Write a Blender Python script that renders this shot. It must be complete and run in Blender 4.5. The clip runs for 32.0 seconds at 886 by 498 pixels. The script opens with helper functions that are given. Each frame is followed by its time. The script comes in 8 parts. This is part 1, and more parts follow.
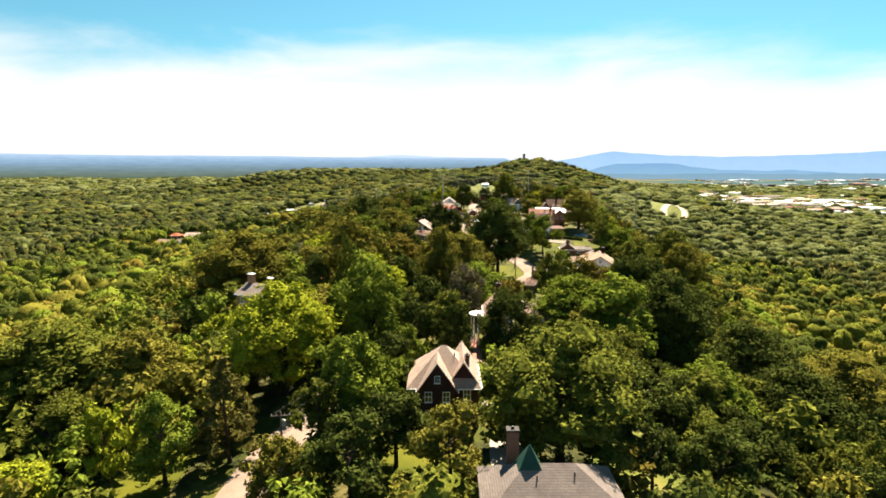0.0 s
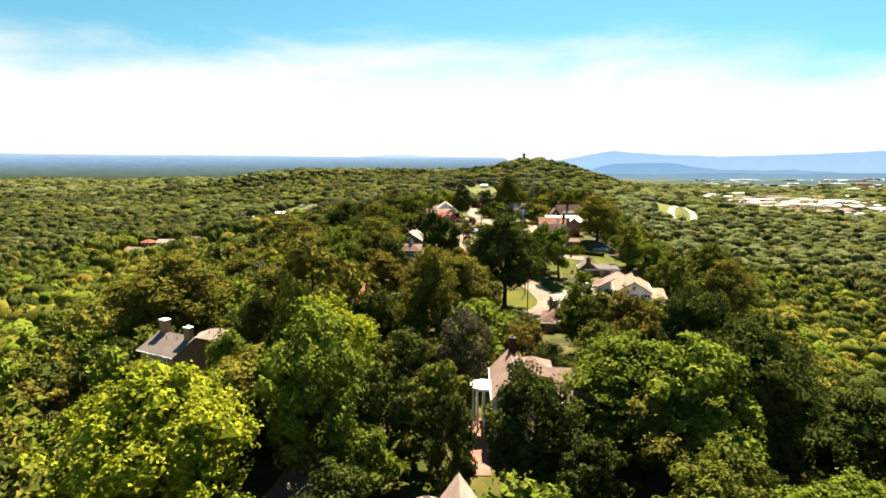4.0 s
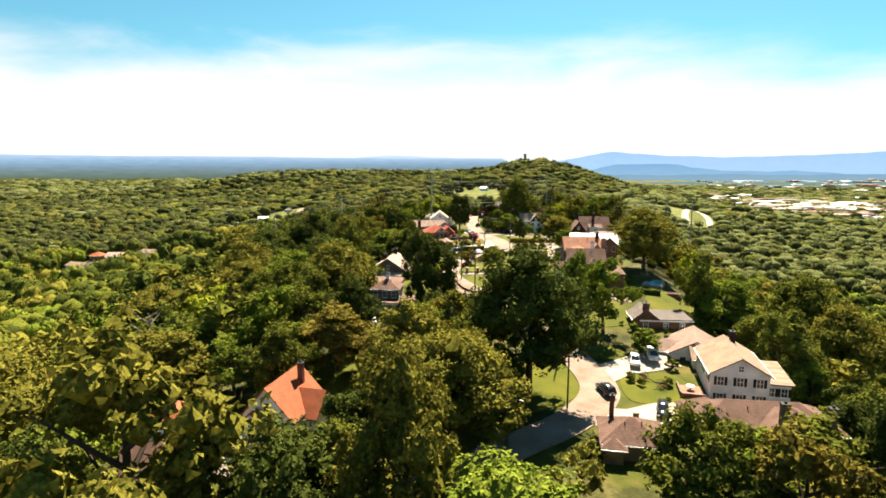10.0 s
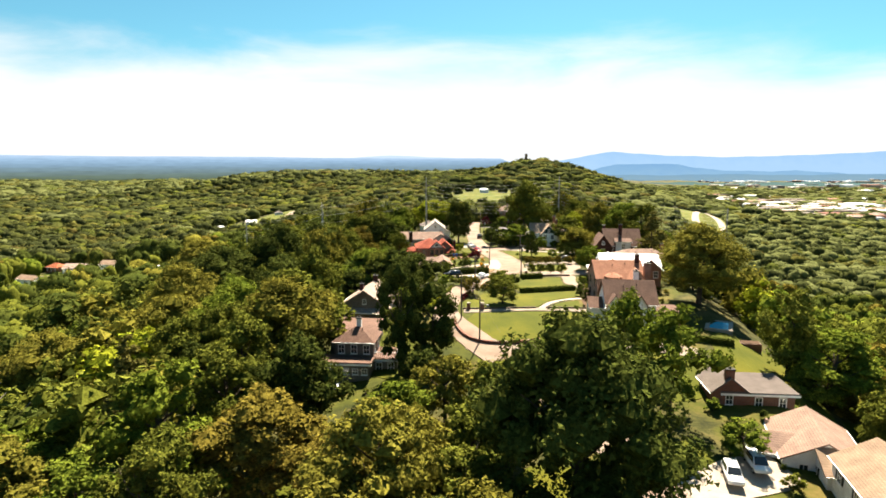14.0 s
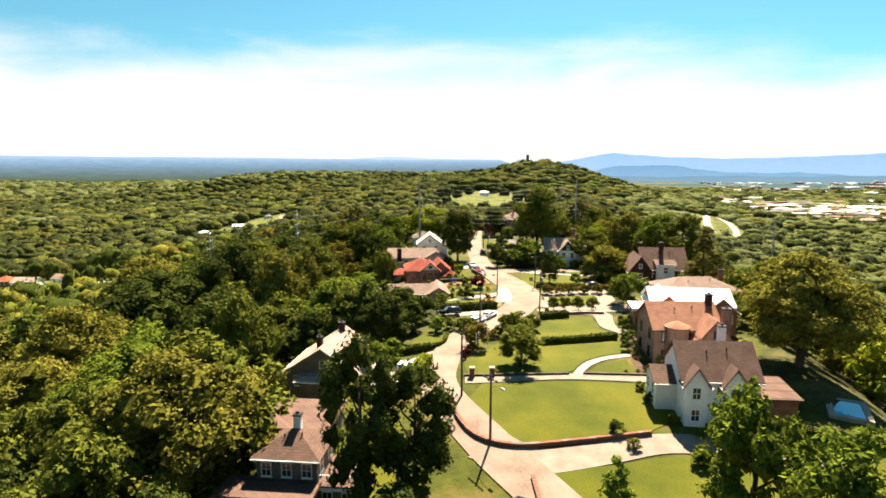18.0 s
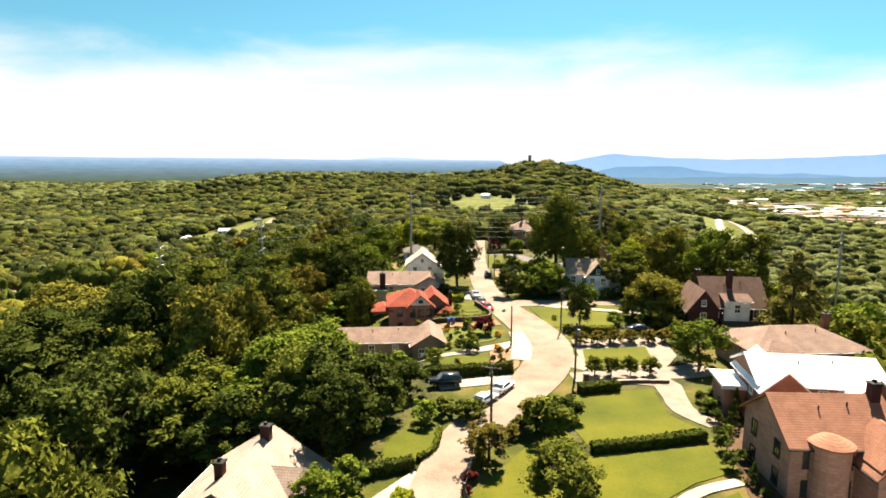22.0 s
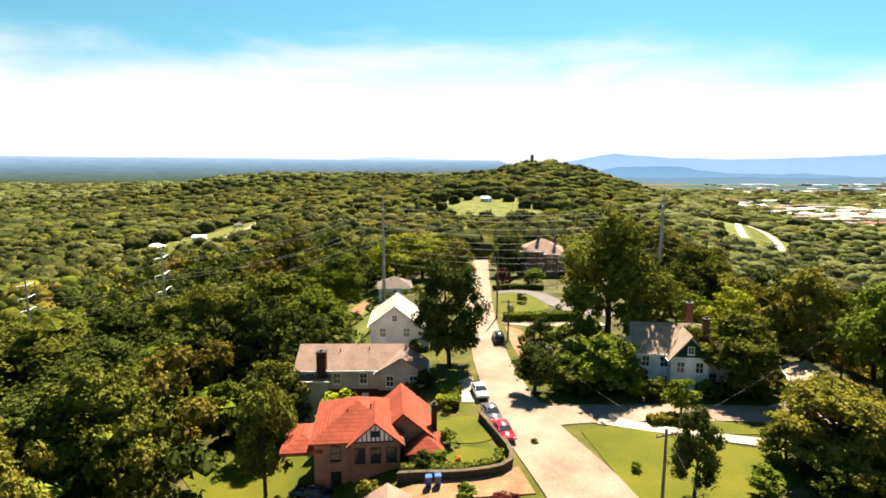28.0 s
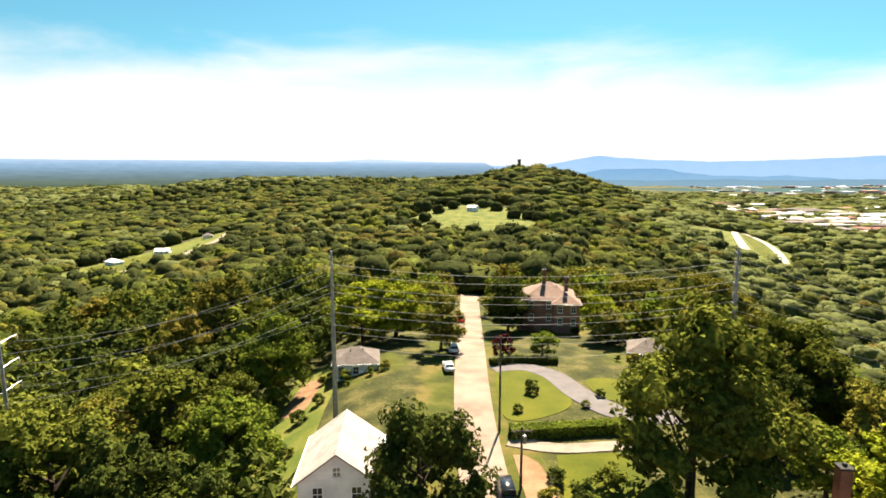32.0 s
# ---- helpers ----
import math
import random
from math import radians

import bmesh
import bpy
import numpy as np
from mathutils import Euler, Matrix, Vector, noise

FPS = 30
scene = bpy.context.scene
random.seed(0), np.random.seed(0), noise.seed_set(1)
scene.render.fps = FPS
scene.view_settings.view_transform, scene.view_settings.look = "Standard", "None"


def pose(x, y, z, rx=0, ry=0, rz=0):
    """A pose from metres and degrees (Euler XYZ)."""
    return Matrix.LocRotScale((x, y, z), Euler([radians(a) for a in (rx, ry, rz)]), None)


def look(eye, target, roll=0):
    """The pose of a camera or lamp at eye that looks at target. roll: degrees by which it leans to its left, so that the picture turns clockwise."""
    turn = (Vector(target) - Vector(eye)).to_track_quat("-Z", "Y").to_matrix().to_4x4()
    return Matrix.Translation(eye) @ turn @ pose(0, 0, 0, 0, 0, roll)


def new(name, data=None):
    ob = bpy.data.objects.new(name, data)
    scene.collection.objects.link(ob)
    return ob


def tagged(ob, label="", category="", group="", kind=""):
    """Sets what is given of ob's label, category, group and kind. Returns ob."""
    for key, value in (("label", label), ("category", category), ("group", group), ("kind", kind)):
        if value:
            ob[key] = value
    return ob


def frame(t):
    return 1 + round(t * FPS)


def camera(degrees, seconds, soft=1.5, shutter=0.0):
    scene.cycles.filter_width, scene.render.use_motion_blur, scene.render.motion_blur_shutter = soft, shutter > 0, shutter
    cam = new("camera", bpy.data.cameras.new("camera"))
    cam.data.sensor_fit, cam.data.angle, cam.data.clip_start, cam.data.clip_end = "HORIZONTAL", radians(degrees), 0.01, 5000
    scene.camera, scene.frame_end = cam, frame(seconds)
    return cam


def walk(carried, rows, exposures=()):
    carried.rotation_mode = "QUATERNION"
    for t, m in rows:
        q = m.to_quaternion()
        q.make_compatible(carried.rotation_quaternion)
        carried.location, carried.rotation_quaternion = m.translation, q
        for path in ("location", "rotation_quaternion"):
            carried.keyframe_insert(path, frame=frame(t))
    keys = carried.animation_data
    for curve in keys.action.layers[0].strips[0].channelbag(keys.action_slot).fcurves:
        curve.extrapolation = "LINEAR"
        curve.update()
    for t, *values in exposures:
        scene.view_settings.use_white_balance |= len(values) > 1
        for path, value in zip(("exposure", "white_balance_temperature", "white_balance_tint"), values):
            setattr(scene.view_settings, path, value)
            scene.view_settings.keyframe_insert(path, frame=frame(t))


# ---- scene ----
cam = camera(74.8, 32.0, soft=1.68)
PATH = [
    (0, 0, 0, 45, 80.927, 0.009, 0.025),
    (0.5, 0.17, 5.2, 44.98, 80.91, 0.009, 0.003),
    (1, 0.33, 10.39, 44.95, 80.892, 0.009, -0.019),
    (1.5, 0.5, 15.59, 44.93, 80.877, 0.01, -0.042),
    (2, 0.67, 20.81, 44.91, 80.873, 0.011, -0.068),
    (2.5, 0.85, 26.05, 44.9, 80.879, 0.011, -0.097),
    (3, 1.04, 31.29, 44.88, 80.888, 0.011, -0.126),
    (3.5, 1.22, 36.53, 44.85, 80.897, 0.011, -0.152),
    (5.5, 1.92, 57.38, 44.62, 80.913, 0.013, -0.236),
    (6, 2.1, 62.57, 44.55, 80.911, 0.017, -0.252),
    (6.5, 2.28, 67.73, 44.47, 80.908, 0.021, -0.266),
    (7, 2.46, 72.88, 44.39, 80.912, 0.023, -0.28),
    (7.5, 2.66, 78, 44.32, 80.924, 0.022, -0.294),
    (8, 2.87, 83.1, 44.25, 80.944, 0.018, -0.306),
    (8.5, 3.07, 88.16, 44.2, 80.967, 0.014, -0.317),
    (9, 3.28, 93.21, 44.15, 80.985, 0.014, -0.329),
    (9.5, 3.47, 98.25, 44.11, 80.994, 0.019, -0.349),
    (10, 3.67, 103.28, 44.08, 80.994, 0.029, -0.373),
    (10.5, 3.86, 108.33, 44.06, 80.988, 0.041, -0.398),
    (11, 4.03, 113.41, 44.06, 80.985, 0.057, -0.416),
    (11.5, 4.19, 118.53, 44.06, 80.986, 0.073, -0.429),
    (12, 4.36, 123.64, 44.06, 80.983, 0.086, -0.445),
    (12.5, 4.52, 128.73, 44.06, 80.981, 0.092, -0.462),
    (13, 4.69, 133.79, 44.05, 80.982, 0.091, -0.477),
    (13.5, 4.86, 138.82, 44.04, 80.988, 0.084, -0.49),
    (14, 5.03, 143.82, 44.02, 80.998, 0.075, -0.505),
    (14.5, 5.2, 148.78, 44, 81.013, 0.064, -0.521),
    (16.5, 5.87, 168.51, 43.91, 81.093, 0.022, -0.575),
    (17, 6.04, 173.39, 43.87, 81.106, 0.012, -0.584),
    (17.5, 6.22, 178.23, 43.83, 81.112, 0.003, -0.588),
    (18, 6.4, 183.03, 43.78, 81.114, -0.005, -0.588),
    (18.5, 6.58, 187.8, 43.72, 81.114, -0.015, -0.586),
    (19, 6.76, 192.55, 43.66, 81.112, -0.022, -0.589),
    (19.5, 6.93, 197.32, 43.6, 81.114, -0.027, -0.595),
    (20, 7.1, 202.14, 43.56, 81.127, -0.03, -0.599),
    (20.5, 7.26, 206.98, 43.54, 81.147, -0.033, -0.602),
    (21, 7.43, 211.83, 43.52, 81.164, -0.035, -0.606),
    (21.5, 7.63, 216.66, 43.49, 81.176, -0.037, -0.614),
    (22, 7.84, 221.49, 43.47, 81.188, -0.041, -0.625),
    (22.5, 8.08, 226.32, 43.45, 81.197, -0.046, -0.639),
    (23, 8.34, 231.14, 43.41, 81.201, -0.052, -0.656),
    (23.5, 8.6, 235.94, 43.37, 81.2, -0.056, -0.677),
    (24, 8.87, 240.74, 43.33, 81.199, -0.058, -0.695),
    (24.5, 9.13, 245.54, 43.3, 81.2, -0.058, -0.71),
    (25, 9.39, 250.36, 43.28, 81.203, -0.057, -0.723),
    (25.5, 9.65, 255.19, 43.26, 81.203, -0.057, -0.735),
    (27.5, 10.65, 274.56, 43.21, 81.186, -0.057, -0.757),
    (28, 10.88, 279.43, 43.19, 81.179, -0.052, -0.759),
    (28.5, 11.1, 284.31, 43.16, 81.169, -0.043, -0.758),
    (29, 11.32, 289.22, 43.12, 81.159, -0.032, -0.755),
    (29.5, 11.54, 294.14, 43.05, 81.168, -0.019, -0.75),
    (30, 11.76, 299.08, 43.11, 81.188, -0.009, -0.741),
    (30.5, 11.98, 304.04, 43.88, 81.217, -0.002, -0.727),
    (31, 12.2, 309, 45.27, 81.26, -0.003, -0.71),
    (31.5, 12.43, 313.97, 46.65, 81.301, -0.008, -0.702),
    (31.7, 12.526, 315.954, 47.194, 81.315, -0.011, -0.733),
    (31.8, 12.574, 316.946, 47.466, 81.323, -0.013, -0.951),
    (31.9, 12.622, 317.938, 47.738, 81.33, -0.014, -1.481),
    (32, 12.67, 318.93, 48.01, 81.337, -0.016, -2.26),
]
EXPOSURE = 2.3
walk(cam, [(r[0], pose(*r[1:])) for r in PATH])
scene.view_settings.exposure = EXPOSURE

# ---- daylight ----
SUN_EL, SUN_AZ = radians(52), radians(17)      # azimuth clockwise from +y
world = bpy.data.worlds.new("sky")
world.use_nodes = True
scene.world = world
wn, wl = world.node_tree.nodes, world.node_tree.links
wn.clear()
w_out = wn.new("ShaderNodeOutputWorld")
w_bg = wn.new("ShaderNodeBackground")
w_bg.inputs["Strength"].default_value = 0.0106
w_sky = wn.new("ShaderNodeTexSky")
w_sky.sky_type = "NISHITA"
w_sky.sun_disc = False
w_sky.sun_elevation, w_sky.sun_rotation = SUN_EL, SUN_AZ
w_sky.air_density, w_sky.dust_density, w_sky.ozone_density = 1.0, 0.6, 2.0
w_tc = wn.new("ShaderNodeTexCoord")
w_sep = wn.new("ShaderNodeSeparateXYZ")
w_map = wn.new("ShaderNodeMapping")
w_map.inputs["Scale"].default_value = (1.1, 1.0, 4.5)
w_noise = wn.new("ShaderNodeTexNoise")
w_noise.inputs["Scale"].default_value = 2.2
w_noise.inputs["Detail"].default_value = 7
w_noise.inputs["Roughness"].default_value = 0.55
w_noise.inputs["Distortion"].default_value = 0.4
w_el = wn.new("ShaderNodeMapRange")            # veil of cirrus thickens towards the horizon
w_el.inputs["From Min"].default_value, w_el.inputs["From Max"].default_value = 0.235, 0.055
w_el.inputs["To Min"].default_value, w_el.inputs["To Max"].default_value = -0.62, 0.42
w_add = wn.new("ShaderNodeMath")
w_add.operation = "MULTIPLY_ADD"
w_add.inputs[1].default_value = 1.25
w_ramp = wn.new("ShaderNodeMapRange")
w_ramp.interpolation_type = "SMOOTHSTEP"
w_ramp.inputs["From Min"].default_value, w_ramp.inputs["From Max"].default_value = 0.2, 0.8
w_ramp.inputs["To Min"].default_value, w_ramp.inputs["To Max"].default_value = 0.02, 1.0
w_tint = wn.new("ShaderNodeMixRGB")
w_tint.blend_type = "MULTIPLY"
w_tint.inputs[0].default_value = 1.0
w_tint.inputs[2].default_value = (1.22, 2.5, 2.45, 1)
w_mix = wn.new("ShaderNodeMixRGB")
w_mix.inputs[2].default_value = (20.0, 20.6, 20.8, 1)
wl.new(w_tc.outputs["Generated"], w_map.inputs["Vector"])
wl.new(w_map.outputs[0], w_noise.inputs["Vector"])
wl.new(w_tc.outputs["Generated"], w_sep.inputs[0])
wl.new(w_sep.outputs["Z"], w_el.inputs["Value"])
wl.new(w_el.outputs[0], w_add.inputs[2])
wl.new(w_noise.outputs["Fac"], w_add.inputs[0])
wl.new(w_add.outputs[0], w_ramp.inputs["Value"])
wl.new(w_ramp.outputs[0], w_mix.inputs[0])
wl.new(w_sky.outputs[0], w_tint.inputs[1])
wl.new(w_tint.outputs[0], w_mix.inputs[1])
wl.new(w_mix.outputs[0], w_bg.inputs["Color"])
wl.new(w_bg.outputs[0], w_out.inputs["Surface"])

sun = new("sun", bpy.data.lights.new("sun", "SUN"))
sun.data.energy, sun.data.angle, sun.data.color = 5.0, radians(0.53), (1.0, 0.86, 0.67)
sd = Vector((math.sin(SUN_AZ) * math.cos(SUN_EL), math.cos(SUN_AZ) * math.cos(SUN_EL), math.sin(SUN_EL)))
sun.matrix_world = look(sd * 400 + Vector((0, 200, 0)), Vector((0, 200, 0)))


# ---- materials ----
def node_mat(name):
    m = bpy.data.materials.new(name)
    m.use_nodes = True
    n, l = m.node_tree.nodes, m.node_tree.links
    return m, n, l, n["Principled BSDF"]


def tone(name, c):
    """White paint keeps its value; weathered surfaces are taken a little down."""
    k = 0.98 if "white" in name else 0.60 if any(q in name for q in ("brick", "stone", "siding", "clapboard", "wood", "bark")) else 0.45
    return tuple(v * k for v in c) if c else c


def surface(name, a, b, rough=0.8, scale=0.6, fine=8.0, bump=0.15, metal=0.0, c=None, spread=0.0, dist=0.05):
    """Two colours mixed by coarse stains and fine grain, with relief; sizes in metres (scale = waves per metre)."""
    m, n, l, p = node_mat(name)
    a, b, c = tone(name, a), tone(name, b), tone(name, c)
    tc = n.new("ShaderNodeTexCoord")
    n1, n2 = n.new("ShaderNodeTexNoise"), n.new("ShaderNodeTexNoise")
    n1.inputs["Scale"].default_value, n1.inputs["Detail"].default_value = scale, 5
    n2.inputs["Scale"].default_value, n2.inputs["Detail"].default_value = fine, 3
    l.new(tc.outputs["Object"], n1.inputs["Vector"])
    l.new(tc.outputs["Object"], n2.inputs["Vector"])
    add = n.new("ShaderNodeMath")
    add.operation = "MULTIPLY_ADD"
    add.inputs[1].default_value = 0.45
    l.new(n2.outputs["Fac"], add.inputs[0])
    l.new(n1.outputs["Fac"], add.inputs[2])
    ramp = n.new("ShaderNodeValToRGB")
    ramp.color_ramp.elements[0].position, ramp.color_ramp.elements[1].position = 0.52, 0.92
    ramp.color_ramp.elements[0].color, ramp.color_ramp.elements[1].color = (*a, 1), (*b, 1)
    if c:
        e = ramp.color_ramp.elements.new(0.72)
        e.color = (*c, 1)
    l.new(add.outputs[0], ramp.inputs[0])
    col = ramp.outputs[0]
    if spread:
        oi = n.new("ShaderNodeObjectInfo")
        hs = n.new("ShaderNodeHueSaturation")
        mr = n.new("ShaderNodeMapRange")
        mr.inputs["To Min"].default_value, mr.inputs["To Max"].default_value = 1 - spread, 1 + spread
        l.new(oi.outputs["Random"], mr.inputs["Value"])
        l.new(mr.outputs[0], hs.inputs["Value"])
        l.new(col, hs.inputs["Color"])
        col = hs.outputs[0]
    l.new(col, p.inputs["Base Color"])
    p.inputs["Roughness"].default_value, p.inputs["Metallic"].default_value = rough, metal
    p.inputs["Specular IOR Level"].default_value = 0.5 if rough < 0.6 else 0.12
    if bump:
        bp_ = n.new("ShaderNodeBump")
        bp_.inputs["Strength"].default_value, bp_.inputs["Distance"].default_value = bump, dist
        l.new(add.outputs[0], bp_.inputs["Height"])
        l.new(bp_.outputs[0], p.inputs["Normal"])
    return m


def coursed(name, a, b, mortar, w, h, rough=0.85, gap=0.04, bump=0.3, offset=0.5):
    """Brick, shingle or siding courses of w by h metres on upright faces or slopes."""
    m, n, l, p = node_mat(name)
    a, b, mortar = tone(name, a), tone(name, b), tone(name, mortar)
    tc = n.new("ShaderNodeTexCoord")
    sep, comb, add = n.new("ShaderNodeSeparateXYZ"), n.new("ShaderNodeCombineXYZ"), n.new("ShaderNodeMath")
    l.new(tc.outputs["Object"], sep.inputs[0])
    add.operation = "ADD"
    l.new(sep.outputs[0], add.inputs[0])
    l.new(sep.outputs[1], add.inputs[1])
    l.new(add.outputs[0], comb.inputs[0])
    l.new(sep.outputs[2], comb.inputs[1])
    br = n.new("ShaderNodeTexBrick")
    br.inputs["Scale"].default_value = 1.0
    br.inputs["Brick Width"].default_value, br.inputs["Row Height"].default_value = w, h
    br.inputs["Mortar Size"].default_value = gap * h
    br.inputs["Color1"].default_value, br.inputs["Color2"].default_value = (*a, 1), (*b, 1)
    br.inputs["Mortar"].default_value = (*mortar, 1)
    br.offset = offset
    l.new(comb.outputs[0], br.inputs["Vector"])
    nz = n.new("ShaderNodeTexNoise")
    nz.inputs["Scale"].default_value, nz.inputs["Detail"].default_value = 0.55, 6
    l.new(tc.outputs["Object"], nz.inputs["Vector"])
    mr = n.new("ShaderNodeMapRange")
    mr.inputs["From Min"].default_value, mr.inputs["From Max"].default_value = 0.3, 0.7
    mr.inputs["To Min"].default_value, mr.inputs["To Max"].default_value = 0.8, 1.14
    l.new(nz.outputs["Fac"], mr.inputs["Value"])
    hs = n.new("ShaderNodeHueSaturation")
    l.new(mr.outputs[0], hs.inputs["Value"])
    l.new(br.outputs["Color"], hs.inputs["Color"])
    l.new(hs.outputs[0], p.inputs["Base Color"])
    p.inputs["Roughness"].default_value = rough
    p.inputs["Specular IOR Level"].default_value = 0.15
    bp_ = n.new("ShaderNodeBump")
    bp_.inputs["Strength"].default_value, bp_.inputs["Distance"].default_value = bump, 0.03
    bp_.invert = True
    l.new(br.outputs["Fac"], bp_.inputs["Height"])
    l.new(bp_.outputs[0], p.inputs["Normal"])
    return m


def leaf_mat(name, a, b, glow=0.15, spread=0.16, grain=2.4, depth=0.39):
    """Foliage: two greens varied leaf by leaf and tree by tree, some light passing through."""
    m, n, l, p = node_mat(name)
    n.remove(p)
    a, b = tuple(v * k for v, k in zip(a, (0.65, 0.62, 0.60))), tuple(v * k for v, k in zip(b, (0.65, 0.62, 0.60)))
    out = n["Material Output"]
    geo, oi = n.new("ShaderNodeNewGeometry"), n.new("ShaderNodeObjectInfo")
    tc, nz = n.new("ShaderNodeTexCoord"), n.new("ShaderNodeTexNoise")
    nz.inputs["Scale"].default_value = 0.33
    nz.inputs["Detail"].default_value = 2
    l.new(geo.outputs["Position"], nz.inputs["Vector"])
    mix0 = n.new("ShaderNodeMath")
    mix0.operation = "MULTIPLY_ADD"
    mix0.inputs[1].default_value = 0.5
    l.new(geo.outputs["Random Per Island"], mix0.inputs[0])
    mr0 = n.new("ShaderNodeMapRange")
    mr0.inputs["From Min"].default_value, mr0.inputs["From Max"].default_value = 0.35, 0.65
    mr0.inputs["To Min"].default_value, mr0.inputs["To Max"].default_value = 0.0, 0.4
    l.new(nz.outputs["Fac"], mr0.inputs["Value"])
    l.new(mr0.outputs[0], mix0.inputs[2])
    mixc = n.new("ShaderNodeMixRGB")
    mixc.inputs[1].default_value, mixc.inputs[2].default_value = (*a, 1), (*b, 1)
    l.new(mix0.outputs[0], mixc.inputs[0])
    hs, mr = n.new("ShaderNodeHueSaturation"), n.new("ShaderNodeMapRange")
    mr.inputs["To Min"].default_value, mr.inputs["To Max"].default_value = 1 - spread, 1 + spread
    l.new(oi.outputs["Random"], mr.inputs["Value"])
    l.new(mr.outputs[0], hs.inputs["Value"])
    l.new(mixc.outputs[0], hs.inputs["Color"])
    fine = n.new("ShaderNodeTexNoise")            # single leaves and the dark between them, both put into the colour as noise
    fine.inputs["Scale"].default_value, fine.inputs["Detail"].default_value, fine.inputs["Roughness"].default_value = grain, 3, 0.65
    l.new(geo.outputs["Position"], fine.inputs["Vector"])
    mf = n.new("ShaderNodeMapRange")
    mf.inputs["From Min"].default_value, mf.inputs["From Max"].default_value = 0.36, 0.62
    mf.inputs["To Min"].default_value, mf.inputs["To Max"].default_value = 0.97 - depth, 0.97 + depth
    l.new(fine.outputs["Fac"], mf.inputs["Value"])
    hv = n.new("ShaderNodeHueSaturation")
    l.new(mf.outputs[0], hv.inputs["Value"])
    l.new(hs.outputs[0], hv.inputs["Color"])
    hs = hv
    bump = n.new("ShaderNodeBump")
    bump.inputs["Strength"].default_value, bump.inputs["Distance"].default_value = 0.35, 0.6 / grain
    l.new(fine.outputs["Fac"], bump.inputs["Height"])
    d, t, g = n.new("ShaderNodeBsdfDiffuse"), n.new("ShaderNodeBsdfTranslucent"), n.new("ShaderNodeMixShader")
    g.inputs[0].default_value = glow
    l.new(hs.outputs[0], d.inputs["Color"])
    l.new(bump.outputs[0], d.inputs["Normal"])
    l.new(hs.outputs[0], t.inputs["Color"])
    l.new(d.outputs[0], g.inputs[1])
    l.new(t.outputs[0], g.inputs[2])
    l.new(g.outputs[0], out.inputs["Surface"])
    return m


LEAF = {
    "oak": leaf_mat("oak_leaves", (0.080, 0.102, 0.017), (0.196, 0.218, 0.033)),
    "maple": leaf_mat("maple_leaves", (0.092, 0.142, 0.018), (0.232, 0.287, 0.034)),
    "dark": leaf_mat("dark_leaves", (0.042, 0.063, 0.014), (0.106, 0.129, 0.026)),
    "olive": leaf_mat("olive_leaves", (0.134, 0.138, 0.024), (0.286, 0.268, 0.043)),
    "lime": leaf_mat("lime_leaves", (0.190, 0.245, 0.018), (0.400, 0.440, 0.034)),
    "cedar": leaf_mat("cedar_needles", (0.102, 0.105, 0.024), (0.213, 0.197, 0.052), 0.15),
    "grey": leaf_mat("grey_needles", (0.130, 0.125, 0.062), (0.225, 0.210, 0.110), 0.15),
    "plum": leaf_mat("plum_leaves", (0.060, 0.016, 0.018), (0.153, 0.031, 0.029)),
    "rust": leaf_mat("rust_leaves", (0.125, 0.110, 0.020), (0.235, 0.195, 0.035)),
    # pale: grey-green that stands for distance haze, put into the leaf colour
    "pale": leaf_mat("hazed_leaves", (0.179, 0.179, 0.050), (0.302, 0.291, 0.095)),
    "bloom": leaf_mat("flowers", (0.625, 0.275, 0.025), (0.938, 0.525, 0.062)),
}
# far greens are greyed and blued, distance haze mixed into their base colour
HAZEDLEAF = {k: leaf_mat("far_" + k + "_leaves", *[(q[0] * 1.02, q[1] * 1.12, q[2] * 1.0 + 0.008) for q in c], grain=0.55, glow=0.30, depth=0.24) for k, c in {
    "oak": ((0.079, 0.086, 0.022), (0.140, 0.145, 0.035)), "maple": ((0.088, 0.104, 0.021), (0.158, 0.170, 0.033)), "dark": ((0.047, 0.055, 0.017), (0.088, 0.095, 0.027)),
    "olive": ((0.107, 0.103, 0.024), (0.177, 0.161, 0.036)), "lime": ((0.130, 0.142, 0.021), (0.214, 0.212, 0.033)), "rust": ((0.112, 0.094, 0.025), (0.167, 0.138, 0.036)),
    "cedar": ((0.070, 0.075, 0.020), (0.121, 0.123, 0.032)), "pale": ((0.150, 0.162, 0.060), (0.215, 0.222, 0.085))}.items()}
BARK = surface("bark", (0.05, 0.038, 0.028), (0.13, 0.10, 0.075), 0.95, 1.2, 9, 0.6)
DEADWOOD = surface("dead_wood", (0.3, 0.25, 0.2), (0.5, 0.44, 0.36), 0.9, 1.2, 9, 0.4)
GROUND = surface("woodland_ground", (0.030, 0.034, 0.008), (0.150, 0.128, 0.040), 0.95, 0.22, 2.2, 0.5, c=(0.062, 0.066, 0.014), dist=0.4)
_gn, _gl = GROUND.node_tree.nodes, GROUND.node_tree.links     # yards: rough grass takes over where the cover value is high
_gc, _gz, _ga, _gs, _gm, _gr = (_gn.new("ShaderNode" + k) for k in ("Attribute", "TexNoise", "Math", "MapRange", "MixRGB", "ValToRGB"))
_gc.attribute_name = "cover"
_gz.inputs["Scale"].default_value, _gz.inputs["Detail"].default_value = 0.3, 5
_gl.new(_gn["Texture Coordinate"].outputs["Object"], _gz.inputs["Vector"])
_ga.operation = "MULTIPLY_ADD"
_ga.inputs[1].default_value = 0.9
_gl.new(_gz.outputs["Fac"], _ga.inputs[0])
_gl.new(_gc.outputs["Fac"], _ga.inputs[2])
